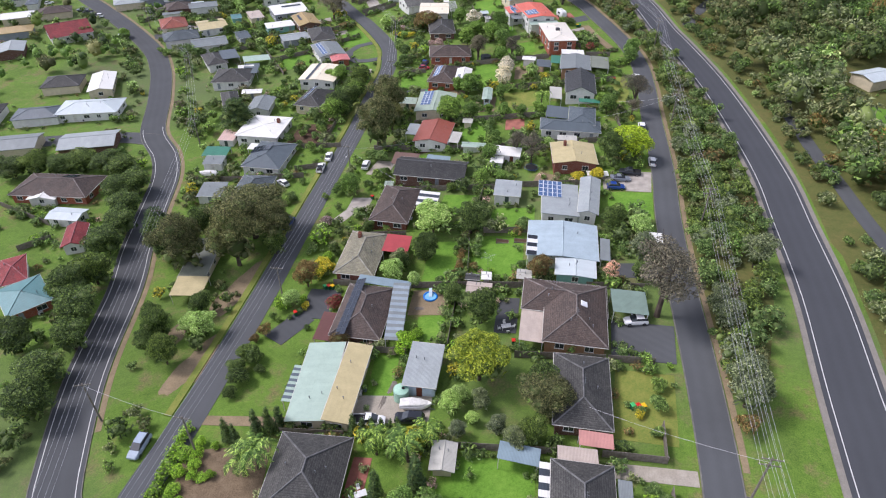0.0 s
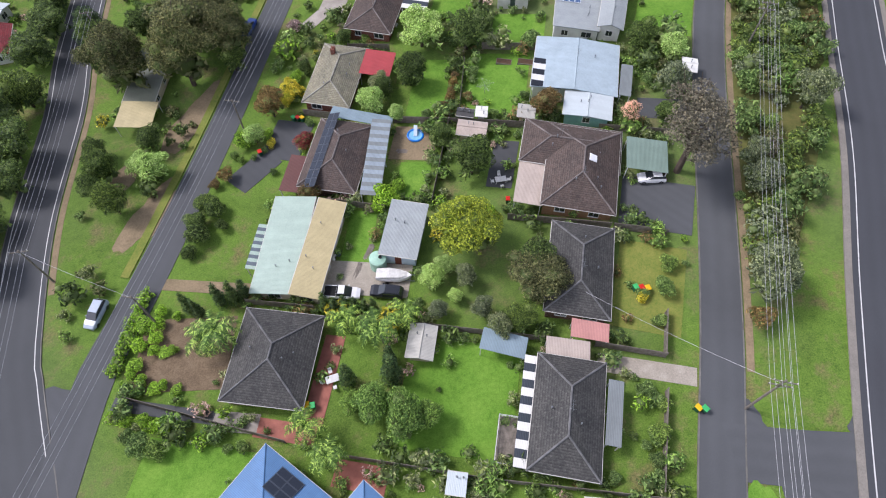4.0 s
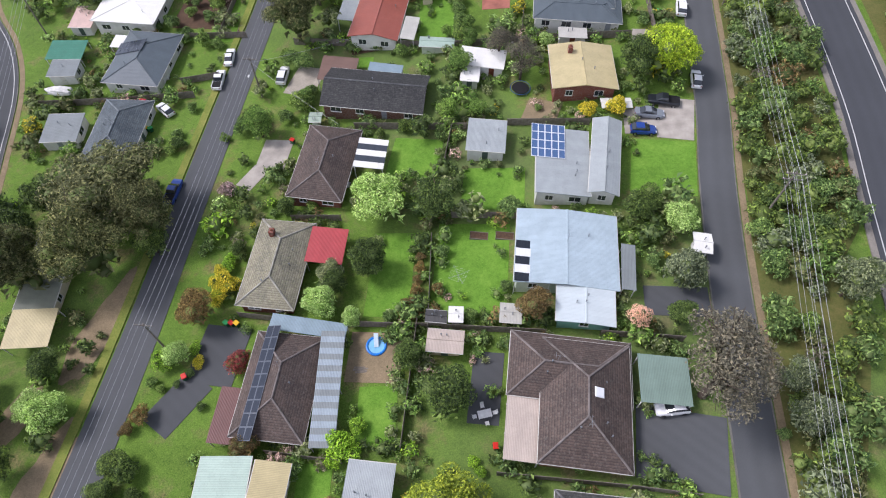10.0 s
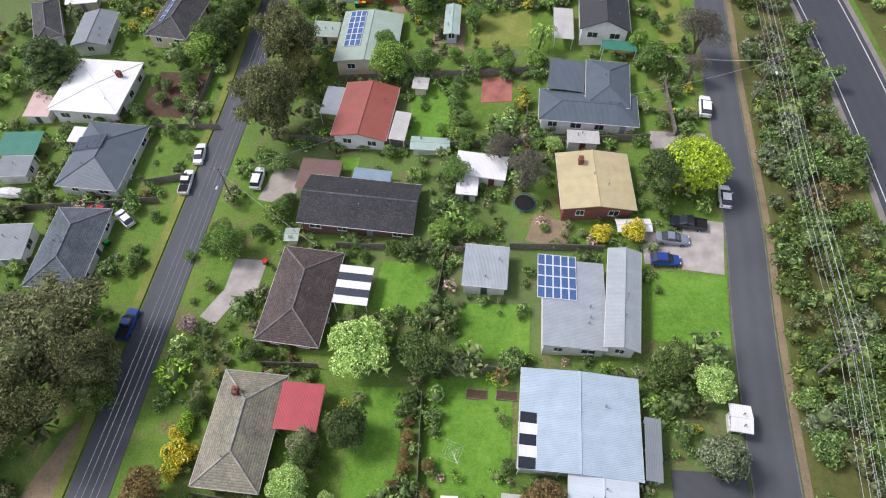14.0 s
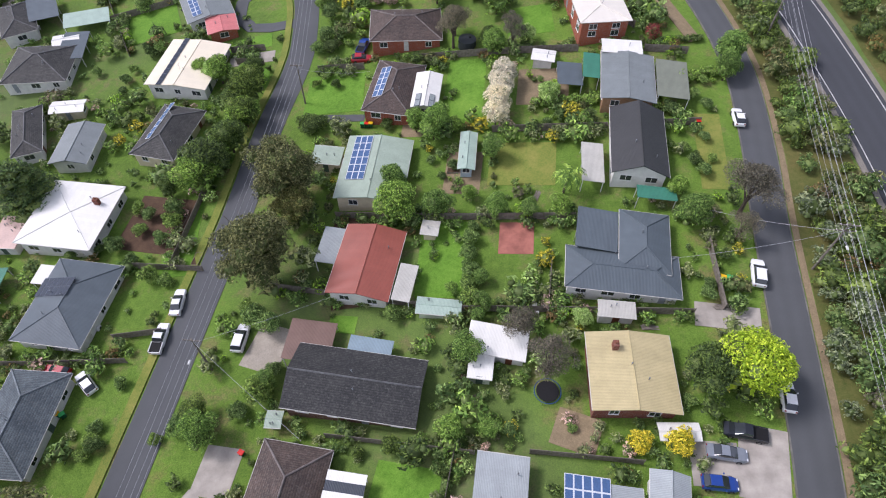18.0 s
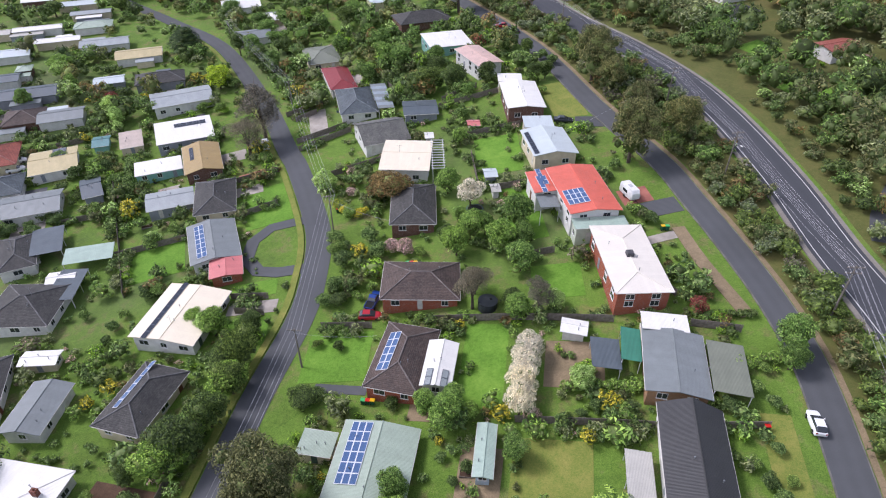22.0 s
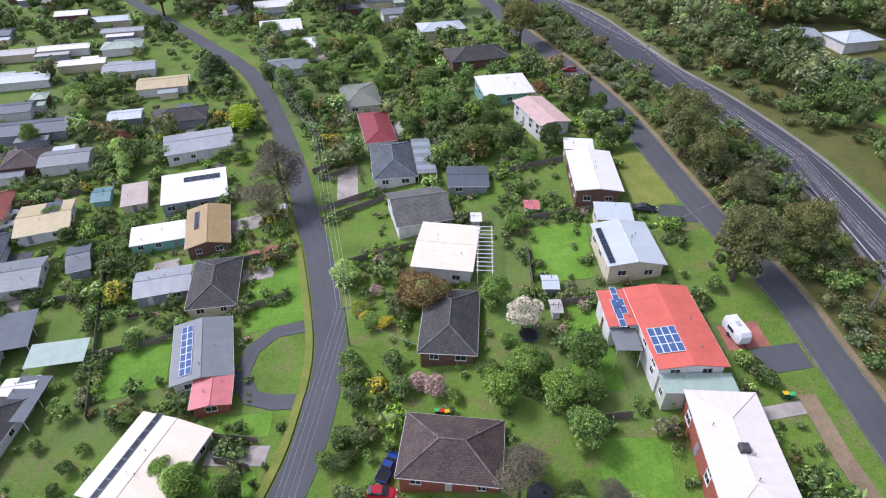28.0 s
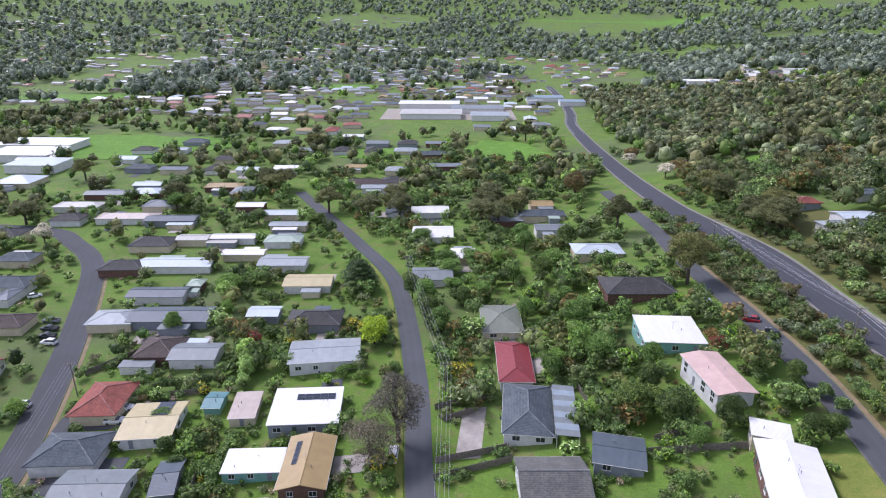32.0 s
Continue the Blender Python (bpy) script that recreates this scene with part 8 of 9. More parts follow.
CARS = {}
BODY = {
    "hatch": ([(-2.0, 0.78, 0.45, 0.8), (-1.9, 0.85, 0.25, 0.98), (-0.6, 0.88, 0.22, 0.97), (0.7, 0.88, 0.22, 0.96), (1.6, 0.85, 0.24, 0.86), (2.05, 0.7, 0.4, 0.7)], [(-1.85, 0.7, 0.95, 1.1), (-1.35, 0.72, 0.95, 1.46), (0.1, 0.72, 0.95, 1.48), (0.95, 0.7, 0.93, 1.0)], (-1.25, 0.05), 1.27),
    "sedan": ([(-2.3, 0.78, 0.45, 0.85), (-2.2, 0.86, 0.25, 0.98), (-0.6, 0.9, 0.22, 0.98), (0.9, 0.9, 0.22, 0.96), (1.9, 0.87, 0.24, 0.86), (2.35, 0.7, 0.4, 0.7)], [(-1.55, 0.7, 0.95, 1.0), (-0.9, 0.72, 0.95, 1.42), (0.2, 0.72, 0.95, 1.44), (1.1, 0.7, 0.93, 0.99)], (-0.8, 0.15), 1.4),
    "wagon": ([(-2.25, 0.82, 0.45, 0.95), (-2.15, 0.92, 0.28, 1.1), (-0.6, 0.94, 0.26, 1.08), (0.9, 0.94, 0.26, 1.06), (1.8, 0.9, 0.28, 0.98), (2.25, 0.76, 0.45, 0.8)], [(-2.12, 0.76, 1.05, 1.2), (-1.85, 0.78, 1.05, 1.66), (0.2, 0.78, 1.05, 1.68), (1.1, 0.75, 1.03, 1.09)], (-1.75, 0.15), 1.4),
    "van": ([(-2.5, 0.88, 0.4, 1.5), (-2.4, 0.95, 0.28, 1.75), (0.9, 0.95, 0.28, 1.75), (1.7, 0.92, 0.28, 1.2), (2.4, 0.8, 0.4, 0.9)], [(-2.3, 0.85, 1.7, 1.8), (-2.1, 0.86, 1.7, 1.98), (0.8, 0.86, 1.7, 1.98), (1.65, 0.8, 1.18, 1.28)], (-2.05, 0.75), 1.55),
    "ute": ([(-2.5, 0.85, 0.5, 0.98), (-2.45, 0.9, 0.35, 1.02), (-0.7, 0.92, 0.3, 1.02), (1.0, 0.92, 0.3, 1.05), (2.0, 0.9, 0.32, 0.98), (2.5, 0.78, 0.45, 0.8)], [(-0.75, 0.76, 1.0, 1.15), (-0.5, 0.78, 1.0, 1.66), (0.5, 0.78, 1.0, 1.68), (1.35, 0.74, 1.02, 1.08)], (-0.45, 0.45), 1.6),
}


def car(x, y, rz, kind, colour):
    z = ground_z(x, y) + 0.03
    if all(clear_of(x, y, LINES[k], 3.2) for k in "RLFM"):
        z += 0.05
    else:
        z += 0.06
    if (kind, colour) in CARS:
        return copy_thing(CARS[kind, colour], pose(x, y, z, 0, 0, rz))
    names = {WHITEC: "white", SILVER: "silver", GREYC: "grey", BLACKC: "black", BLUEC: "blue", REDC: "red"}
    top = thing("car", x, y, z, rz, names[colour] + " parked " + {"hatch": "hatchback car", "sedan": "sedan car", "wagon": "station wagon", "van": "panel van", "ute": "pickup utility"}[kind] + " with dark windows", "car", "parked cars")
    body, cab, (r0, r1), wheel = BODY[kind]
    mat = paint_car(colour)
    part("body", loft(body), mat, top, smooth=False)
    part("cabin_glass", loft(cab), glass_mat(), top, "dark tinted car glass")
    hi = max(c[3] for c in cab)
    w = cab[1][1] * 0.84
    part("roof", Geo().soft(r0, -w, hi - 0.03, r1, w, hi + 0.035, 0.03), mat, top)
    for s in (-1, 1):
        for q in (r0 - 0.02, (r0 + r1) / 2, r1 + 0.05):
            part("pillar", Geo().tube((q, s * (w + 0.1), hi - 0.46), (q, s * (w - 0.02), hi - 0.01), 0.045, n=5), mat, top)
        part("headlight", Geo().soft(body[-1][0] - 0.22, s * 0.5 - 0.16, 0.62, body[-1][0] - 0.02, s * 0.5 + 0.16, 0.76, 0.03), LAMP, top)
        part("tail_light", Geo().soft(body[0][0] - 0.02, s * 0.62 - 0.12, 0.72, body[0][0] + 0.16, s * 0.62 + 0.12, 0.9, 0.03), RED_LAMP, top)
        part("mirror", Geo().soft(r1 + 0.35, s * 0.98 - 0.09, 1.0, r1 + 0.5, s * 0.98 + 0.09, 1.14, 0.03), mat, top)
        for xw in (-wheel, wheel):
            t = part("wheel", Geo().tube((xw, s * 0.72, 0.32), (xw, s * 0.93, 0.32), 0.32, n=14), RUBBER, top)
            part("rim", Geo().tube((xw, s * 0.9, 0.32), (xw, s * 0.945, 0.32), 0.2, n=10), CHROME, t)
    if kind == "ute":
        part("tray", Geo().box(-2.4, -0.78, 1.0, -0.8, 0.78, 1.03), RUBBER, top)
        for s in (-1, 1):
            part("tray_side", Geo().box(-2.45, s * 0.84 - 0.04, 1.0, -0.75, s * 0.84 + 0.04, 1.12), mat, top)
    CARS[kind, colour] = top
    return top


car(-45.9, 56.4, -99, 'wagon', SILVER)
car(50.2, 130.7, 78, 'hatch', WHITEC)
car(52.1, 148.4, 76, 'wagon', WHITEC)
car(44.0, 126.7, 166, 'ute', BLACKC)
car(41.2, 124.4, -10, 'sedan', GREYC)
car(39.5, 121.1, -7, 'hatch', BLUEC)
car(-31.5, 151.6, 90, 'sedan', WHITEC)
car(-32.7, 145.5, 87, 'ute', WHITEC)
car(-20.4, 144.6, 83, 'wagon', WHITEC)
car(-41.7, 139.0, 135, 'hatch', WHITEC)
car(-46.8, 141.1, 169, 'hatch', REDC)
car(57.6, 177.9, 83, 'hatch', WHITEC)
car(-6.2, 204.4, 3, 'hatch', REDC)
car(-6.1, 208.1, 76, 'ute', BLUEC)
car(-109.8, 267.6, 31, 'wagon', WHITEC)
car(-107.8, 263.4, 28, 'wagon', WHITEC)
car(-42.8, 271.3, 109, 'van', WHITEC)
car(34.0, 263.5, -4, 'sedan', BLACKC)
car(22.0, 331.6, 177, 'hatch', REDC)
car(26.0, 325.1, 113, 'hatch', BLACKC)
car(11.4, 342.5, -164, 'sedan', SILVER)
car(-165.0, 292.3, -163, 'ute', GREYC)
car(-161.0, 288.7, -163, 'ute', BLACKC)
car(-157.6, 285.3, -160, 'ute', BLACKC)
car(-154.0, 283.0, -166, 'wagon', WHITEC)
car(-133.6, 260.4, -158, 'hatch', WHITEC)
car(-185.5, 302.5, 57, 'hatch', WHITEC)
car(-147.3, 303.2, -145, 'hatch', WHITEC)
car(-36.3, 119.2, 80, 'ute', BLUEC)
car(-11.3, 59.0, -2, 'ute', WHITEC)
car(-5.1, 58.9, 174, 'wagon', BLACKC)
car(-173.1, 290.5, -148, 'ute', WHITEC)
car(32.9, 76.7, -177, 'hatch', WHITEC)


def caravan(x, y, rz):
    z = ground_z(x, y) + 0.06
    top = thing("caravan", x, y, z, rz, "small white caravan parked on a paved bay", "caravan")
    part("body", loft([(-2.3, 1.0, 0.5, 2.2), (-2.15, 1.05, 0.4, 2.45), (1.8, 1.05, 0.4, 2.45), (2.3, 0.95, 0.6, 1.9)]), plain("#dcdcd8", 0.4, 0, 0.15), top)
    part("roof_hatch", Geo().soft(-0.6, -0.35, 2.44, 0.3, 0.35, 2.56, 0.04), plain("#b9bcbd", 0.4), top)
    part("window", Geo().box(-0.9, -1.07, 1.3, 0.6, -1.04, 1.85), glass_mat(), top)
    part("drawbar", Geo().tube((2.2, 0, 0.45), (3.4, 0, 0.45), 0.06, n=6), RUBBER, top)
    for s in (-1, 1):
        t = part("wheel", Geo().tube((-0.3, s * 0.85, 0.32), (-0.3, s * 1.06, 0.32), 0.32, n=12), RUBBER, top)
        part("rim", Geo().tube((-0.3, s * 1.03, 0.32), (-0.3, s * 1.08, 0.32), 0.18, n=10), CHROME, t)


caravan(43.4, 231.4, -72)

# ---- power poles and cables ----
POLE_WOOD = plain("#7d766c", 0.9, 0, 0.35, 2.0)
CABLE = plain("#b9babb", 0.5, 0.3, 0.1, 1.0)
CERAMIC = plain("#cfcac0", 0.3, 0, 0.1, 3.0)


def pole(x, y, h, rz, arms=2, lamp=False):
    z = ground_z(x, y)
    top = thing("power_pole", x, y, z, rz, "grey timber power pole with crossarms and insulators", "power pole", "power poles")
    part("pole", Geo().tube((0, 0, -0.3), (0, 0, h), 0.17, 0.11, 10), POLE_WOOD, top)
    for a in range(arms):
        q = h - 0.25 - 1.1 * a
        arm = part("crossarm", Geo().box(-1.25, -0.16, q - 0.06, 1.25, -0.05, q + 0.08), POLE_WOOD, top)
        for i in (-1.15, -0.45, 0.45, 1.15):
            part("insulator", Geo().tube((i, -0.1, q + 0.08), (i, -0.1, q + 0.28), 0.06, 0.035, 6), CERAMIC, arm)
        for s in (-1, 1):
            part("brace", Geo().tube((s * 0.7, -0.1, q - 0.05), (0, -0.12, q - 0.7), 0.025, n=4), GALV, top)
    if lamp:
        part("lamp_arm", Geo().tube((0, 0, h - 2.4), (0, -2.2, h - 1.9), 0.04, n=5), GALV, top)
        part("lamp_head", Geo().soft(-0.14, -2.7, h - 2.0, 0.14, -2.1, h - 1.82, 0.05), WHITEP, top)
    return top


def cable(a, b, sag, r=0.034):
    g, a, b = Geo(), Vector(a), Vector(b)
    n = 10
    at = lambda s: a.lerp(b, s) - Vector((0, 0, 4 * sag * s * (1 - s)))
    base = a.copy()
    for i in range(n):
        g.tube(at(i / n) - base, at((i + 1) / n) - base, r, n=4)
    ob = part("power_cable", g, CABLE)
    ob.location = base
    return tagged(ob, "thin grey power cable strung between poles", "cable", "power cables")


def strung(points, h, arms, lamps=()):
    """Poles along a line, with cables from arm to arm."""
    tops = []
    for i, (x, y) in enumerate(points):
        x0, y0 = points[max(0, i - 1)]
        x1, y1 = points[min(len(points) - 1, i + 1)]
        rz = math.degrees(math.atan2(y1 - y0, x1 - x0)) - 90
        pole(x, y, h, rz, arms, i in lamps)
        m = pose(x, y, ground_z(x, y), 0, 0, rz)
        tops.append([m @ Vector((o, -0.1, h - 0.25 - 1.1 * a + 0.27)) for a in range(arms) for o in ((-1.15, -0.45, 0.45, 1.15) if a == 0 else (-1.15, 0.45, 1.15))])
    for p, q in zip(tops, tops[1:]):
        for a, b in zip(p, q):
            cable(a, b, 0.012 * (a - b).length, 0.015 if arms == 2 else 0.02)


strung([(31, 0), (38, 42.2), (52.3, 103), (59.8, 149), (68, 197.5), (63.3, 236), (58.5, 265.5), (39.7, 319), (14, 382)], 10.0, 2, (3, 5))
strung([(-44, 15), (-36.7, 54.9), (-31.2, 90.3), (-24, 140.3), (-16.6, 194.4), (-17.5, 231.3), (-40, 292), (-76.8, 352.5)], 9.0, 1, (3,))
strung([(-46, 22), (-54.6, 62.2), (-63.7, 115), (-72, 165), (-90, 215), (-125, 268)], 9.0, 1)
for a, b in (((38, 42.2, 9.0), (20, 57, 3.4)), ((59.8, 149, 8.5), (46, 158, 3.6)), ((59.8, 149, 8.5), (40, 150, 3.4)), ((-24, 140.3, 8), (-9, 128, 3.2)), ((-24, 140.3, 8), (-3, 150, 3.6)), ((-36.7, 54.9, 8.5), (-54.6, 62.2, 8.5)), ((-17.5, 231.3, 8), (-5, 228, 3.4)), ((-16.6, 194.4, 8), (-4, 197, 3.2)), ((58.5, 265.5, 9), (33, 252, 4))):
    cable((a[0], a[1], ground_z(a[0], a[1]) + a[2]), (b[0], b[1], ground_z(b[0], b[1]) + b[2]), 0.6, 0.02)

# ---- small garden things ----
BIN_G, BIN_LIDS = plain("#1f5a3c", 0.5), [plain("#c8281e", 0.4, 0, 0.1), plain("#e2b416", 0.4, 0, 0.1), plain("#3fae62", 0.4, 0, 0.1)]


def wheelie_bin(x, y, rz, lid):
    z = ground_z(x, y) + 0.05
    top = thing("wheelie_bin", x, y, z, rz, "dark green wheelie bin with a coloured lid", "bin", "wheelie bins")
    part("tub", Geo().hexa([(-0.24, -0.28, 0.05), (0.24, -0.28, 0.05), (0.24, 0.28, 0.05), (-0.24, 0.28, 0.05)], [(-0.3, -0.36, 0.98), (0.3, -0.36, 0.98), (0.3, 0.36, 0.98), (-0.3, 0.36, 0.98)]), BIN_G, top)
    part("lid", Geo().soft(-0.33, -0.4, 0.98, 0.33, 0.4, 1.08, 0.05), BIN_LIDS[lid], top, ["red lid", "yellow lid", "green lid"][lid])
    for s in (-1, 1):
        part("wheel", Geo().tube((s * 0.24, 0.3, 0.1), (s * 0.3, 0.3, 0.1), 0.1, n=10), RUBBER, top)


for i, (x, y) in enumerate(BINS):
    for k in range(1 + i % 3):
        wheelie_bin(x + 0.75 * k, y - 0.1 * k, 10 * i, (i + k) % 3)


def water_tank(x, y, r, h, colour, look):
    top = thing("water_tank", x, y, ground_z(x, y), 0, look, "tank")
    part("shell", Geo().tube((0, 0, -0.2), (0, 0, h), r, n=24), plain(colour, 0.6, 0, 0.2), top)
    part("lid", Geo().tube((0, 0, h), (0, 0, h + 0.3), r, r * 0.25, 24), plain(colour, 0.6, 0, 0.15), top)
    part("hatch", Geo().tube((r * 0.3, 0, h + 0.15), (r * 0.3, 0, h + 0.35), 0.25, n=12), RUBBER, top)


water_tank(*TANKS[0], 1.2, 2.2, "#9fc4ae", "pale green round rainwater tank")
water_tank(*TANKS[1], 1.7, 1.6, "#3a3f40", "dark round water tank by a house")


def boat(x, y, rz):
    top = thing("boat", x, y, ground_z(x, y) + 0.1, rz, "small white covered boat on a trailer", "boat")
    part("hull", loft([(-2.4, 0.85, 0.55, 1.15), (-1.0, 0.95, 0.45, 1.2), (0.8, 0.9, 0.45, 1.25), (1.9, 0.5, 0.6, 1.3), (2.5, 0.06, 0.95, 1.32)]), plain("#e6e4df", 0.3, 0, 0.1), top)
    part("cover", loft([(-2.3, 0.8, 1.1, 1.25), (-0.6, 0.85, 1.15, 1.6), (0.9, 0.7, 1.2, 1.5), (1.9, 0.3, 1.25, 1.36)]), plain("#d5d3cc", 0.8, 0, 0.2), top)
    part("trailer", Geo().box(-2.2, -0.5, 0.35, 3.0, -0.42, 0.45).box(-2.2, 0.42, 0.35, 3.0, 0.5, 0.45).box(-0.9, -0.8, 0.3, -0.8, 0.8, 0.4), GALV, top)
    for s in (-1, 1):
        part("wheel", Geo().tube((-0.85, s * 0.8, 0.25), (-0.85, s * 0.98, 0.25), 0.27, n=12), RUBBER, top)


for i, (x, y) in enumerate(BOATS):
    boat(x, y, (-3, 175, -5)[i])


def clothes_hoist(x, y):
    top = thing("clothes_hoist", x, y, ground_z(x, y), 20, "rotary metal clothes hoist on a lawn", "clothes line")
    part("mast", Geo().tube((0, 0, -0.1), (0, 0, 2.0), 0.04, n=8), GALV, top)
    for i in range(4):
        a = math.pi / 2 * i
        part("arm", Geo().tube((0, 0, 1.8), (1.6 * math.cos(a), 1.6 * math.sin(a), 2.05), 0.025, n=5), GALV, top)
        for k in (0.6, 1.0, 1.5):
            p, q = ((k * math.cos(t), k * math.sin(t), 1.8 + 0.155 * k) for t in (a, a + math.pi / 2))
            part("line", Geo().tube(p, q, 0.008, n=3), WHITEP, top)


clothes_hoist(*HOIST)


def trampoline(x, y):
    top = thing("trampoline", x, y, ground_z(x, y), 0, "round black garden trampoline", "trampoline")
    part("mat", Geo().tube((0, 0, 0.72), (0, 0, 0.75), 1.45, n=24), RUBBER, top)
    ring = Geo()
    for i in range(24):
        a, b = 2 * math.pi * i / 24, 2 * math.pi * (i + 1) / 24
        ring.tube((1.7 * math.cos(a), 1.7 * math.sin(a), 0.75), (1.7 * math.cos(b), 1.7 * math.sin(b), 0.75), 0.06, n=6)
    part("rim", ring, plain("#2a4a7a", 0.5), top)
    for i in range(6):
        a = math.pi / 3 * i
        part("leg", Geo().tube((1.7 * math.cos(a), 1.7 * math.sin(a), -0.1), (1.7 * math.cos(a), 1.7 * math.sin(a), 0.72), 0.03, n=6), GALV, top)


trampoline(*TRAMPS[0])
trampoline(*TRAMPS[1])


def paddling_pool(x, y):
    top = thing("paddling_pool", x, y, ground_z(x, y) + 0.05, 0, "round blue paddling pool with a small slide", "pool")
    wall = Geo()
    for i in range(20):
        a, b = 2 * math.pi * i / 20, 2 * math.pi * (i + 1) / 20
        wall.tube((1.25 * math.cos(a), 1.25 * math.sin(a), 0.18), (1.25 * math.cos(b), 1.25 * math.sin(b), 0.18), 0.18, n=8)
    part("rim", wall, plain("#1f77c8", 0.3, 0, 0.1), top)
    part("water", Geo().tube((0, 0, 0.0), (0, 0, 0.2), 1.15, n=20), plain("#7db7d6", 0.08, 0, 0.1), top)
    part("slide", Geo().hexa([(-0.3, -0.2, 0.2), (0.3, -0.2, 0.2), (0.3, 1.4, 0.2), (-0.3, 1.4, 0.2)], [(-0.3, -0.2, 0.3), (0.3, -0.2, 0.3), (0.3, 1.4, 1.1), (-0.3, 1.4, 1.1)]), plain("#c3d3dc", 0.4, 0, 0.1), top)


paddling_pool(*PLAYPOOL)

# ---- garden planting along fences and house walls ----
planting = {k: [] for k in ("bush", "dense", "green", "bushlime", "grey", "bronze", "bushpink")}
gr = random.Random(77)
mix = ["bush", "bush", "green", "dense", "bush", "grey", "dense", "dense", "green", "bush", "green", "grey", "bush", "dense", "bush", "green", "bushlime", "bronze", "bush", "dense", "grey", "bushpink"]


def free_spot(x, y):
    return all(clear_of(x, y, LINES[k], 4.4) for k in "RLFM")


for ob in [o for o in scene.objects if o.name.split(".")[0] == "fence"]:
    n = sum(1 for c in ob.children if c.name.startswith("fence_panel"))
    for i in range(int(n * 3.8)):
        if gr.random() < 0.75:
            p = ob.matrix_basis @ Vector((gr.uniform(0, n * 2.4), gr.choice([-1, 1]) * gr.uniform(0.6, 1.9), 0))
            if free_spot(p.x, p.y) and noise.noise((p.x * 0.12, p.y * 0.12, 9.0)) > -0.12:
                r = gr.uniform(0.6, 1.7)
                planting[gr.choice(mix)].append((p.x, p.y, r, r * gr.uniform(0.9, 1.7)))
for ob in HOUSES:
    if ob.location.y > 330:
        continue
    w = next(c for c in ob.children if c.name.startswith("wall"))
    lx, ly = max(v.co.x for v in w.data.vertices) + 1.0, max(v.co.y for v in w.data.vertices) + 1.0
    for i in range(22):
        if gr.random() < 0.6:
            a, s = gr.uniform(-1, 1), gr.choice([-1, 1])
            k = gr.uniform(0.0, 2.6)
            p = ob.matrix_basis @ (Vector((a * lx, s * (ly + k), 0)) if gr.random() < 0.5 else Vector((s * (lx + k), a * ly, 0)))
            if free_spot(p.x, p.y):
                r = gr.uniform(0.4, 1.15)
                planting[gr.choice(mix)].append((p.x, p.y, r, r * gr.uniform(0.9, 1.5)))
for i, (k, spots) in enumerate(planting.items()):
    thicket("garden_planting", {"bush": "green", "dense": "dark green", "green": "fresh green", "bushlime": "bright lime", "grey": "grey-green", "bronze": "bronze", "bushpink": "pink flowering"}[k] + " planting along fences and walls", LEAF[k], spots, 80 + i, 70)


# ---- outdoor furniture and yard clutter ----
def outdoor_table(x, y, rz):
    z = ground_z(x, y) + 0.06
    t = thing("garden_table", x, y, z, rz, "white outdoor table on a patio", "table")
    part("tabletop", Geo().soft(-0.85, -0.5, 0.68, 0.85, 0.5, 0.73, 0.02), WHITEP, t)
    for sx in (-0.75, 0.75):
        for sy in (-0.4, 0.4):
            part("leg", Geo().tube((sx, sy, 0), (sx, sy, 0.69), 0.03, n=6), WHITEP, t)
    for k in range(4):
        a = (x + math.cos(radians(rz + 90 * k)) * 1.25, y + math.sin(radians(rz + 90 * k)) * 1.1)
        c = thing("garden_chair", a[0], a[1], z, rz + 90 * k + 90, "white plastic garden chair beside a table", "chair", "garden chairs")
        part("seat", Geo().soft(-0.24, -0.24, 0.4, 0.24, 0.24, 0.45, 0.02), WHITEP, c)
        part("backrest", Geo().hexa([(-0.24, -0.26, 0.45), (0.24, -0.26, 0.45), (0.24, -0.22, 0.45), (-0.24, -0.22, 0.45)], [(-0.22, -0.36, 0.88), (0.22, -0.36, 0.88), (0.22, -0.32, 0.88), (-0.22, -0.32, 0.88)]), WHITEP, c)
        for sx in (-0.2, 0.2):
            for sy in (-0.2, 0.2):
                part("leg", Geo().tube((sx, sy, 0), (sx, sy, 0.41), 0.02, n=5), WHITEP, c)


def garden_bed(x, y, rz, l, w):
    t = thing("garden_bed", x, y, ground_z(x, y), rz, "raised timber vegetable bed with dark soil", "garden bed")
    part("soil", Geo().box(-l / 2, -w / 2, -0.1, l / 2, w / 2, 0.22), MULCH, t)
    for s in (-1, 1):
        part("side_board", Geo().box(-l / 2 - 0.05, s * w / 2 - 0.025, -0.1, l / 2 + 0.05, s * w / 2 + 0.025, 0.3), TIMBER, t)
        part("end_board", Geo().box(s * l / 2 - 0.025, -w / 2 + 0.025, -0.1, s * l / 2 + 0.025, w / 2 - 0.025, 0.3), TIMBER, t)


def timber_stack(x, y, rz):
    t = thing("timber_stack", x, y, ground_z(x, y), rz, "untidy stack of old timber on the ground", "timber")
    for i in range(7):
        q = part("plank", Geo().box(-1.3, -0.09, 0, 1.3, 0.09, 0.05), TIMBER, t)
        q.matrix_basis = pose(gr.uniform(-0.2, 0.2), (i % 4) * 0.22 - 0.3, 0.05 * (i // 4) + 0.01, 0, 0, gr.uniform(-5, 5))


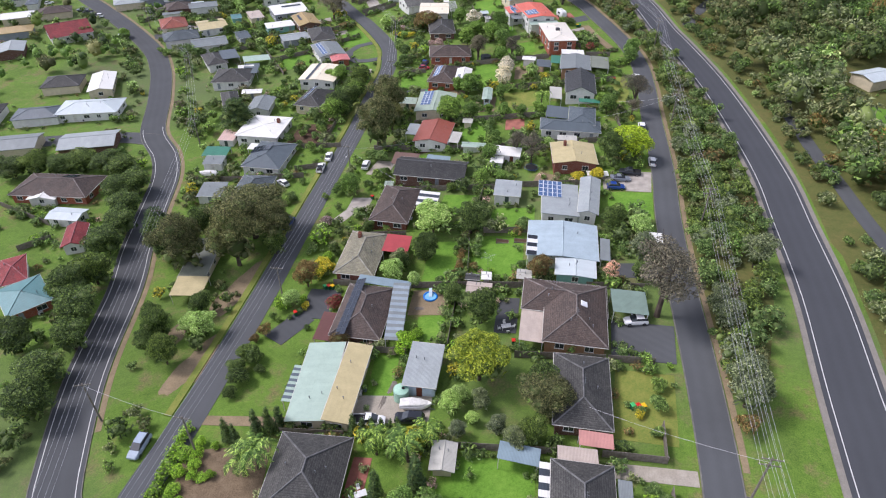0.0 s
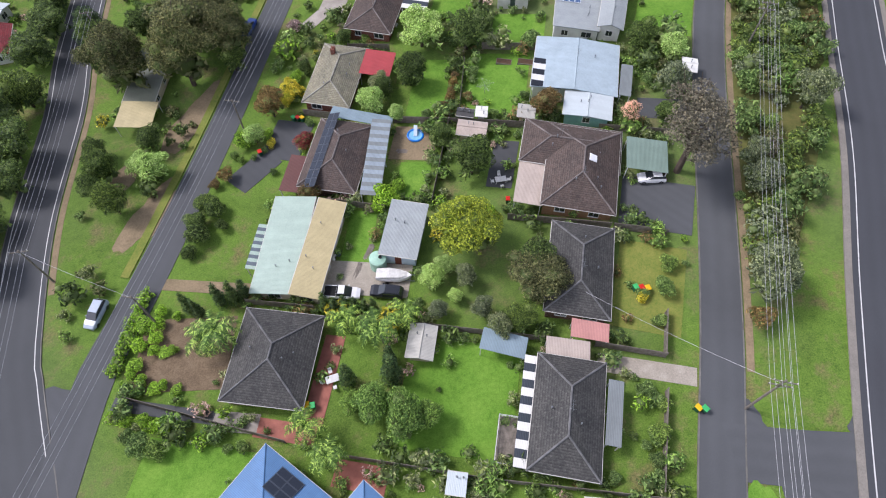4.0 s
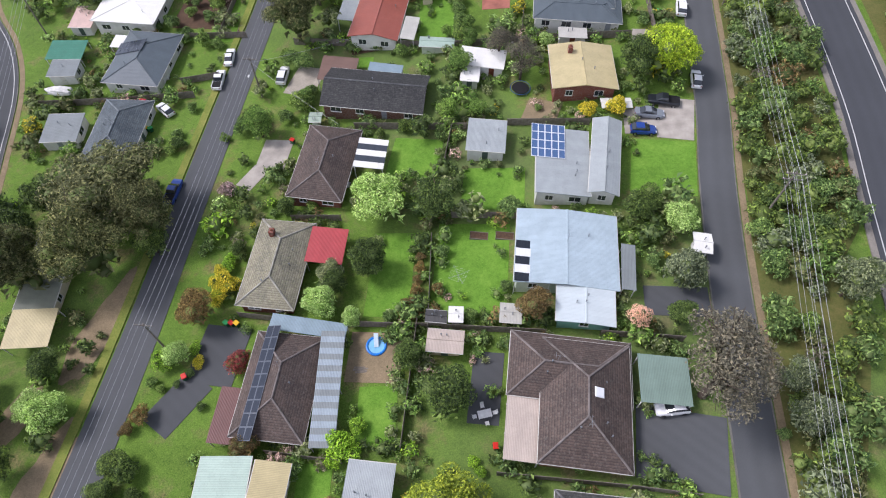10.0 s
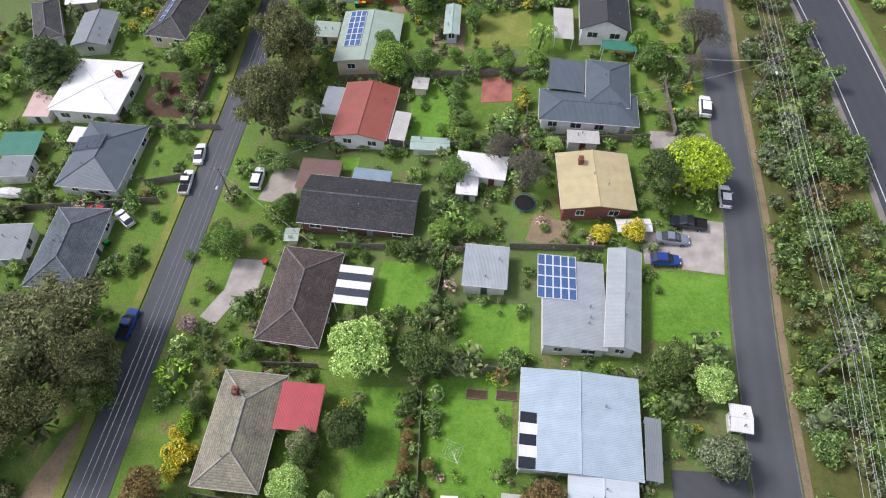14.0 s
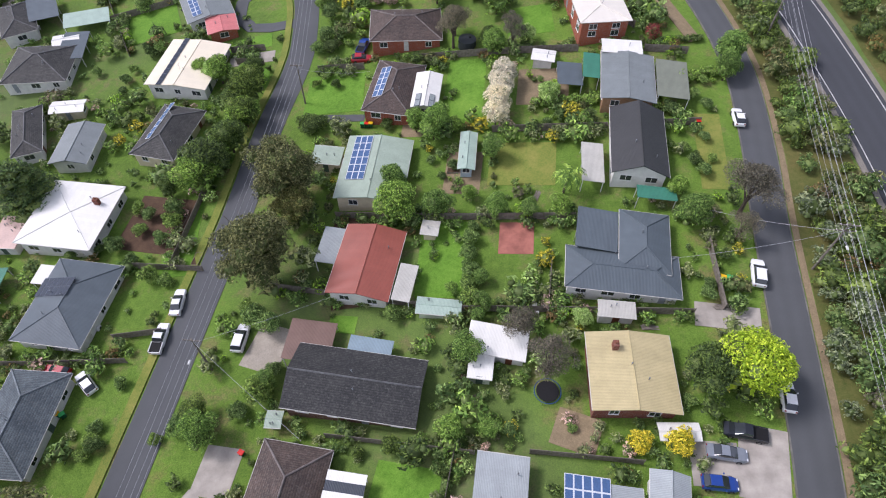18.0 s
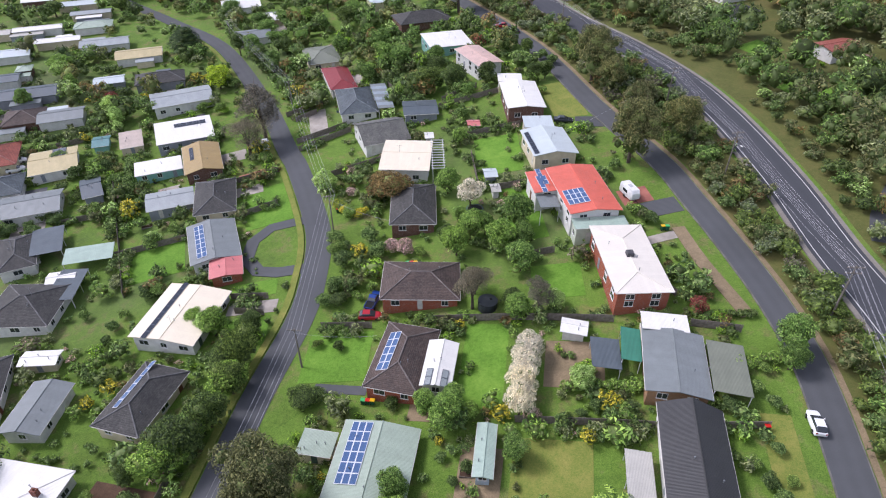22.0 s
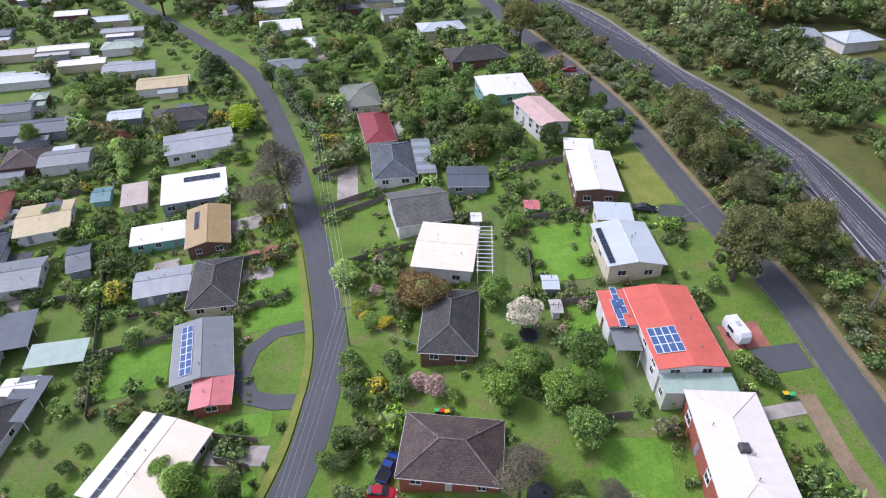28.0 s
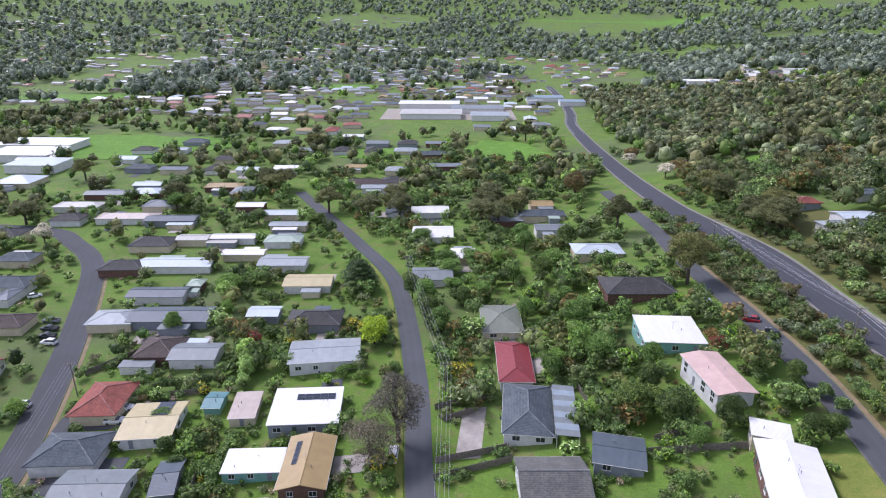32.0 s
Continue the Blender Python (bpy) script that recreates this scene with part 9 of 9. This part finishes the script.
def flower_pot(x, y, r, colour):
    t = thing("flower_pot", x, y, ground_z(x, y) + 0.06, 0, "round pot with a small green plant", "pot", "flower pots")
    part("pot", Geo().tube((0, 0, 0), (0, 0, r * 1.5), r * 0.7, r, 12), plain(colour, 0.7), t)
    v, f = leaf_cloud([(0, 0, r * 2.2, r * 1.2)], 60, r * 0.5, int(x * 10) % 97 + 5)
    part("plant", array_mesh("plant", v, f, LEAF["green"]), None, t)


def deck(x, y, l, w, rz):
    """A low timber deck: boards on a frame, posts and white rails round three sides."""
    t = thing("garden_deck", x, y, ground_z(x, y), rz, "low weathered timber deck with white rails", "deck")
    part("frame", Geo().box(-w / 2 + 0.05, -l / 2 + 0.05, -0.3, w / 2 - 0.05, l / 2 - 0.05, 0.3), TIMBER, t)
    n = int(w / 0.16)
    for i in range(n):
        part("deck_board", Geo().box(-w / 2 + i * w / n + 0.006, -l / 2, 0.3, -w / 2 + (i + 1) * w / n - 0.006, l / 2, 0.335), TIMBER, t)
    for q in (-l / 2 + 0.05, -l / 6, l / 6, l / 2 - 0.05):
        part("post", Geo().box(-w / 2, q - 0.045, 0.335, -w / 2 + 0.09, q + 0.045, 1.2), WHITEP, t)
    for q in (0.7, 1.12):
        part("rail", Geo().box(-w / 2 + 0.02, -l / 2, q, -w / 2 + 0.07, l / 2, q + 0.09), WHITEP, t)
        for e in (-l / 2, l / 2 - 0.05):
            part("rail", Geo().box(-w / 2 + 0.09, e, q, w / 2, e + 0.05, q + 0.09), WHITEP, t)


deck(10.3, 38.6, 5.6, 2.4, -8)
outdoor_table(-11.2, 46.5, 20)
outdoor_table(11.0, 77.8, 10)
outdoor_table(22.0, 146.0, -10)
for x, y, rz, l, w in ((12.5, 104.5, -9, 2.6, 1.2), (16.2, 104.0, -9, 2.6, 1.2), (-30.5, 160, 80, 2.4, 1.1), (-35, 168, 80, 2.4, 1.1), (11, 173, -5, 2, 1), (19, 184, 0, 2.4, 1.2), (-62, 238, 24, 2.2, 1.1), (40, 222, 20, 2.2, 1)):
    garden_bed(x, y, rz, l, w)
for x, y, rz in ((13.0, 133.5, 30), (-9.5, 62.8, 80), (-8.2, 66.0, 70), (24, 166, 60), (-4, 85.2, 0), (36.5, 141.6, -5), (46.5, 144, 5)):
    timber_stack(x, y, rz)
for i in range(46):
    ob = HOUSES[gr.randrange(70)]
    w = next(c for c in ob.children if c.name.startswith("wall"))
    ly = max(v.co.y for v in w.data.vertices) + 0.7
    p = ob.matrix_basis @ Vector((gr.uniform(-0.4, 0.4) * max(v.co.x for v in w.data.vertices) * 2, gr.choice([-1, 1]) * ly, 0))
    flower_pot(p.x, p.y, gr.uniform(0.2, 0.4), gr.choice(["#8a4f38", "#3f4347", "#b7b2a6", "#5d6d77"]))


# ---- garden growth: undergrowth below the trees, shrubs and small trees in the beds ----
CELL, X0, Y0 = 0.5, -135.0, 30.0
taken = np.zeros((420, 660), bool)
gx, gy = np.meshgrid(X0 + CELL * np.arange(420), Y0 + CELL * np.arange(660), indexing="ij")


def block(x, y, a0, a1, b0, b1, rz, edge):
    c, s = math.cos(rz), math.sin(rz)
    u, v = (gx - x) * c + (gy - y) * s, -(gx - x) * s + (gy - y) * c
    taken[(u > a0 - edge) & (u < a1 + edge) & (v > b0 - edge) & (v < b1 + edge)] = True


for x, y, a, b, rz, kind in SLABS:
    block(x, y, -a, a, -b, b, rz, 0.2 if kind != "lawn" else -1.2)
for ob in [o for o in scene.objects if o.parent is None and o.name.split(".")[0] in ("house", "shed", "patio_roof", "car", "caravan", "boat", "water_tank", "pergola", "paddling_pool", "trampoline", "clothes_hoist", "garden_table", "garden_chair", "timber_stack", "garden_bed")]:
    pts = [c.matrix_basis @ Vector(q) for c in ob.children if c.type == "MESH" for q in c.bound_box]
    if pts:
        block(ob.location.x, ob.location.y, min(p.x for p in pts), max(p.x for p in pts), min(p.y for p in pts), max(p.y for p in pts), ob.matrix_basis.to_euler().z, 0.35)
for line, d in ((spline(LOOP), 2.4), (spline(PATH_E), 2.0), (LINES["R"], 4.2), (LINES["L"], 4.4), (LINES["F"], 5.2), (LINES["M"], 6.5)):
    for q in line:
        taken[(gx - q.x) ** 2 + (gy - q.y) ** 2 < d * d] = True


def open_spot(x, y):
    i, j = int((x - X0) / CELL), int((y - Y0) / CELL)
    return 0 <= i < 420 and 0 <= j < 660 and not taken[i, j]


ROOTS = {"conifer": "cypress", "palm": "palm"}
low = {}
for kind, x, y, r, h in LOW:
    low.setdefault(ROOTS.get(kind, kind), []).append((x, y, r, h))
for i, (k, spots) in enumerate(low.items()):
    thicket("undergrowth", k.replace("gum", "olive").replace("dense", "dark green") + " leafy growth below the trees", LEAF[k], spots, 120 + i, 120)
beds = {k: [] for k in ("bush", "dense", "green", "bushlime", "grey", "bronze", "bushpink", "gum", "twig", "lime", "maple", "bushgold")}
shades = ["bush"] * 7 + ["green"] * 6 + ["dense"] * 5 + ["grey"] * 4 + ["bushlime"] * 2 + ["gum"] * 4 + ["bronze"] + ["twig"] + ["dense"] * 3 + ["lime", "bushgold"]
bd = random.Random(404)
for _ in range(26000):
    y = bd.uniform(38, 345)
    x = bd.uniform(side_at(LINES["F"], y) - 14, side_at(LINES["R"], y) - 3)
    f = noise.noise((x * 0.055, y * 0.055, 2.0)) + 0.5 * noise.noise((x * 0.17, y * 0.17, 7.0))
    if f < 0.1 or not open_spot(x, y):
        continue
    if x < side_at(LINES["L"], y) and y < 128 and bd.random() < 0.8:
        continue
    tall = bd.random() < 0.3
    r = bd.uniform(1.4, 2.8) if tall else 0.6 + 1.0 * bd.random() ** 1.3
    if not all(open_spot(x + r * a, y + r * b) for a, b in ((0.7, 0), (-0.7, 0), (0, 0.7), (0, -0.7))):
        continue
    beds[bd.choice(shades)].append((x, y, r, r * bd.uniform(1.1, 1.9)))
    i, j, w = int((x - X0) / CELL), int((y - Y0) / CELL), max(1, int(r * 0.62 / CELL))
    taken[max(0, i - w) : i + w + 1, max(0, j - w) : j + w + 1] = True
for i, (k, spots) in enumerate(beds.items()):
    if spots:
        thicket("garden_shrubs", {"bush": "mid green", "dense": "dark green", "green": "fresh green", "bushlime": "bright lime", "grey": "grey-green", "bronze": "bronze", "bushpink": "pink flowering", "gum": "olive", "twig": "bare twiggy", "lime": "pale lime", "maple": "dark red", "bushgold": "golden"}[k] + " shrubs and small trees in garden beds", LEAF[k], spots, 140 + i, 100)


# clipped hedges
for x0, y0, x1, y1, r, h, k in (
    (-39.6, 59.5, -40.0, 52.9, 1.1, 1.5, 'bushlime'),
    (-40.0, 52.9, -40.6, 48.0, 1.1, 1.5, 'bushlime'),
    (-39.3, 41.7, -29.6, 39.8, 0.8, 0.7, 'bushlime'),
    (26.4, 30.8, 35.0, 29.2, 0.7, 1.0, 'bushlime'),
    (-107.7, 236.6, -101.9, 239.5, 1.2, 2.0, 'bush'),
    (-101.9, 239.5, -84.8, 242.0, 1.2, 2.0, 'bush'),
    (-112.8, 250.7, -102.0, 255.5, 1.5, 2.2, 'dense'),
    (-102.0, 255.5, -93.9, 261.7, 1.5, 2.2, 'dense'),
    (-93.9, 261.7, -84.8, 267.0, 1.5, 2.2, 'dense'),
    (-78.5, 267.7, -74.6, 257.5, 1.3, 2.4, 'bush'),
    (-74.6, 257.5, -70.9, 249.6, 1.3, 2.4, 'bush'),
    (-109.1, 275.3, -97.0, 283.1, 0.8, 3.0, 'cypress'),
    (-111.3, 241.3, -100.0, 235.5, 1.3, 2.2, 'green'),
    (25.6, 185.8, 35.2, 185.1, 1.2, 1.8, 'green'),
    (35.2, 185.1, 57.1, 188.9, 1.2, 1.8, 'green'),
    (-7.9, 205.1, -13.2, 200.3, 1.0, 1.4, 'bush'),
    (47.6, 198.6, 56.1, 197.9, 0.9, 1.2, 'dense'),
):
    n = max(2, int(math.hypot(x1 - x0, y1 - y0) / r))
    thicket("hedge", {"bush": "mid green", "dense": "dark green", "cypress": "dark cypress", "green": "fresh green", "grey": "grey-green", "bushlime": "bright lime green"}[k] + " garden hedge", LEAF[k], [(x0 + (x1 - x0) * i / n, y0 + (y1 - y0) * i / n, r * bd.uniform(0.9, 1.2), h * bd.uniform(0.9, 1.15)) for i in range(n + 1)], 300 + int(x0), 140, "hedge")

# paved drives and yards of the north-western streets
paved = {"concrete": Geo(), "asphalt": Geo()}
for ob in HOUSES:
    if ob.location.y > 232 and ob.location.x < -22 and ob.location.y < 470 and ob.name.startswith("house"):
        w = next(c for c in ob.children if c.name.startswith("wall"))
        lx, ly = max(v.co.x for v in w.data.vertices), max(v.co.y for v in w.data.vertices)
        for side in bd.sample((-1, 1), bd.choice((1, 1, 2))):
            a, b, u = bd.uniform(2.0, 4.2), bd.uniform(2.5, 4.5), bd.uniform(-0.6, 0.6) * lx
            g = paved[bd.choice(("concrete", "asphalt"))]
            q = [ob.matrix_basis @ Vector((u + i * a, side * (ly + 0.3 + b + j * b), 0)) for i, j in ((-1, -1), (1, -1), (1, 1), (-1, 1))]
            mid = sum(q, Vector()) / 4
            if open_spot(mid.x, mid.y) or mid.y > 355:
                if all(clear_of(mid.x, mid.y, LINES[k], 7) for k in "RLF"):
                    g.face([(p.x, p.y, ground_z(p.x, p.y) + 0.1) for p in q])
tagged(part("paved_yards", paved["concrete"], CONCRETE), "pale concrete yards between the houses", "yards", kind="stuff")
tagged(part("paved_yards", paved["asphalt"], ASPHALT), "dark asphalt yards between the houses", "yards", kind="stuff")
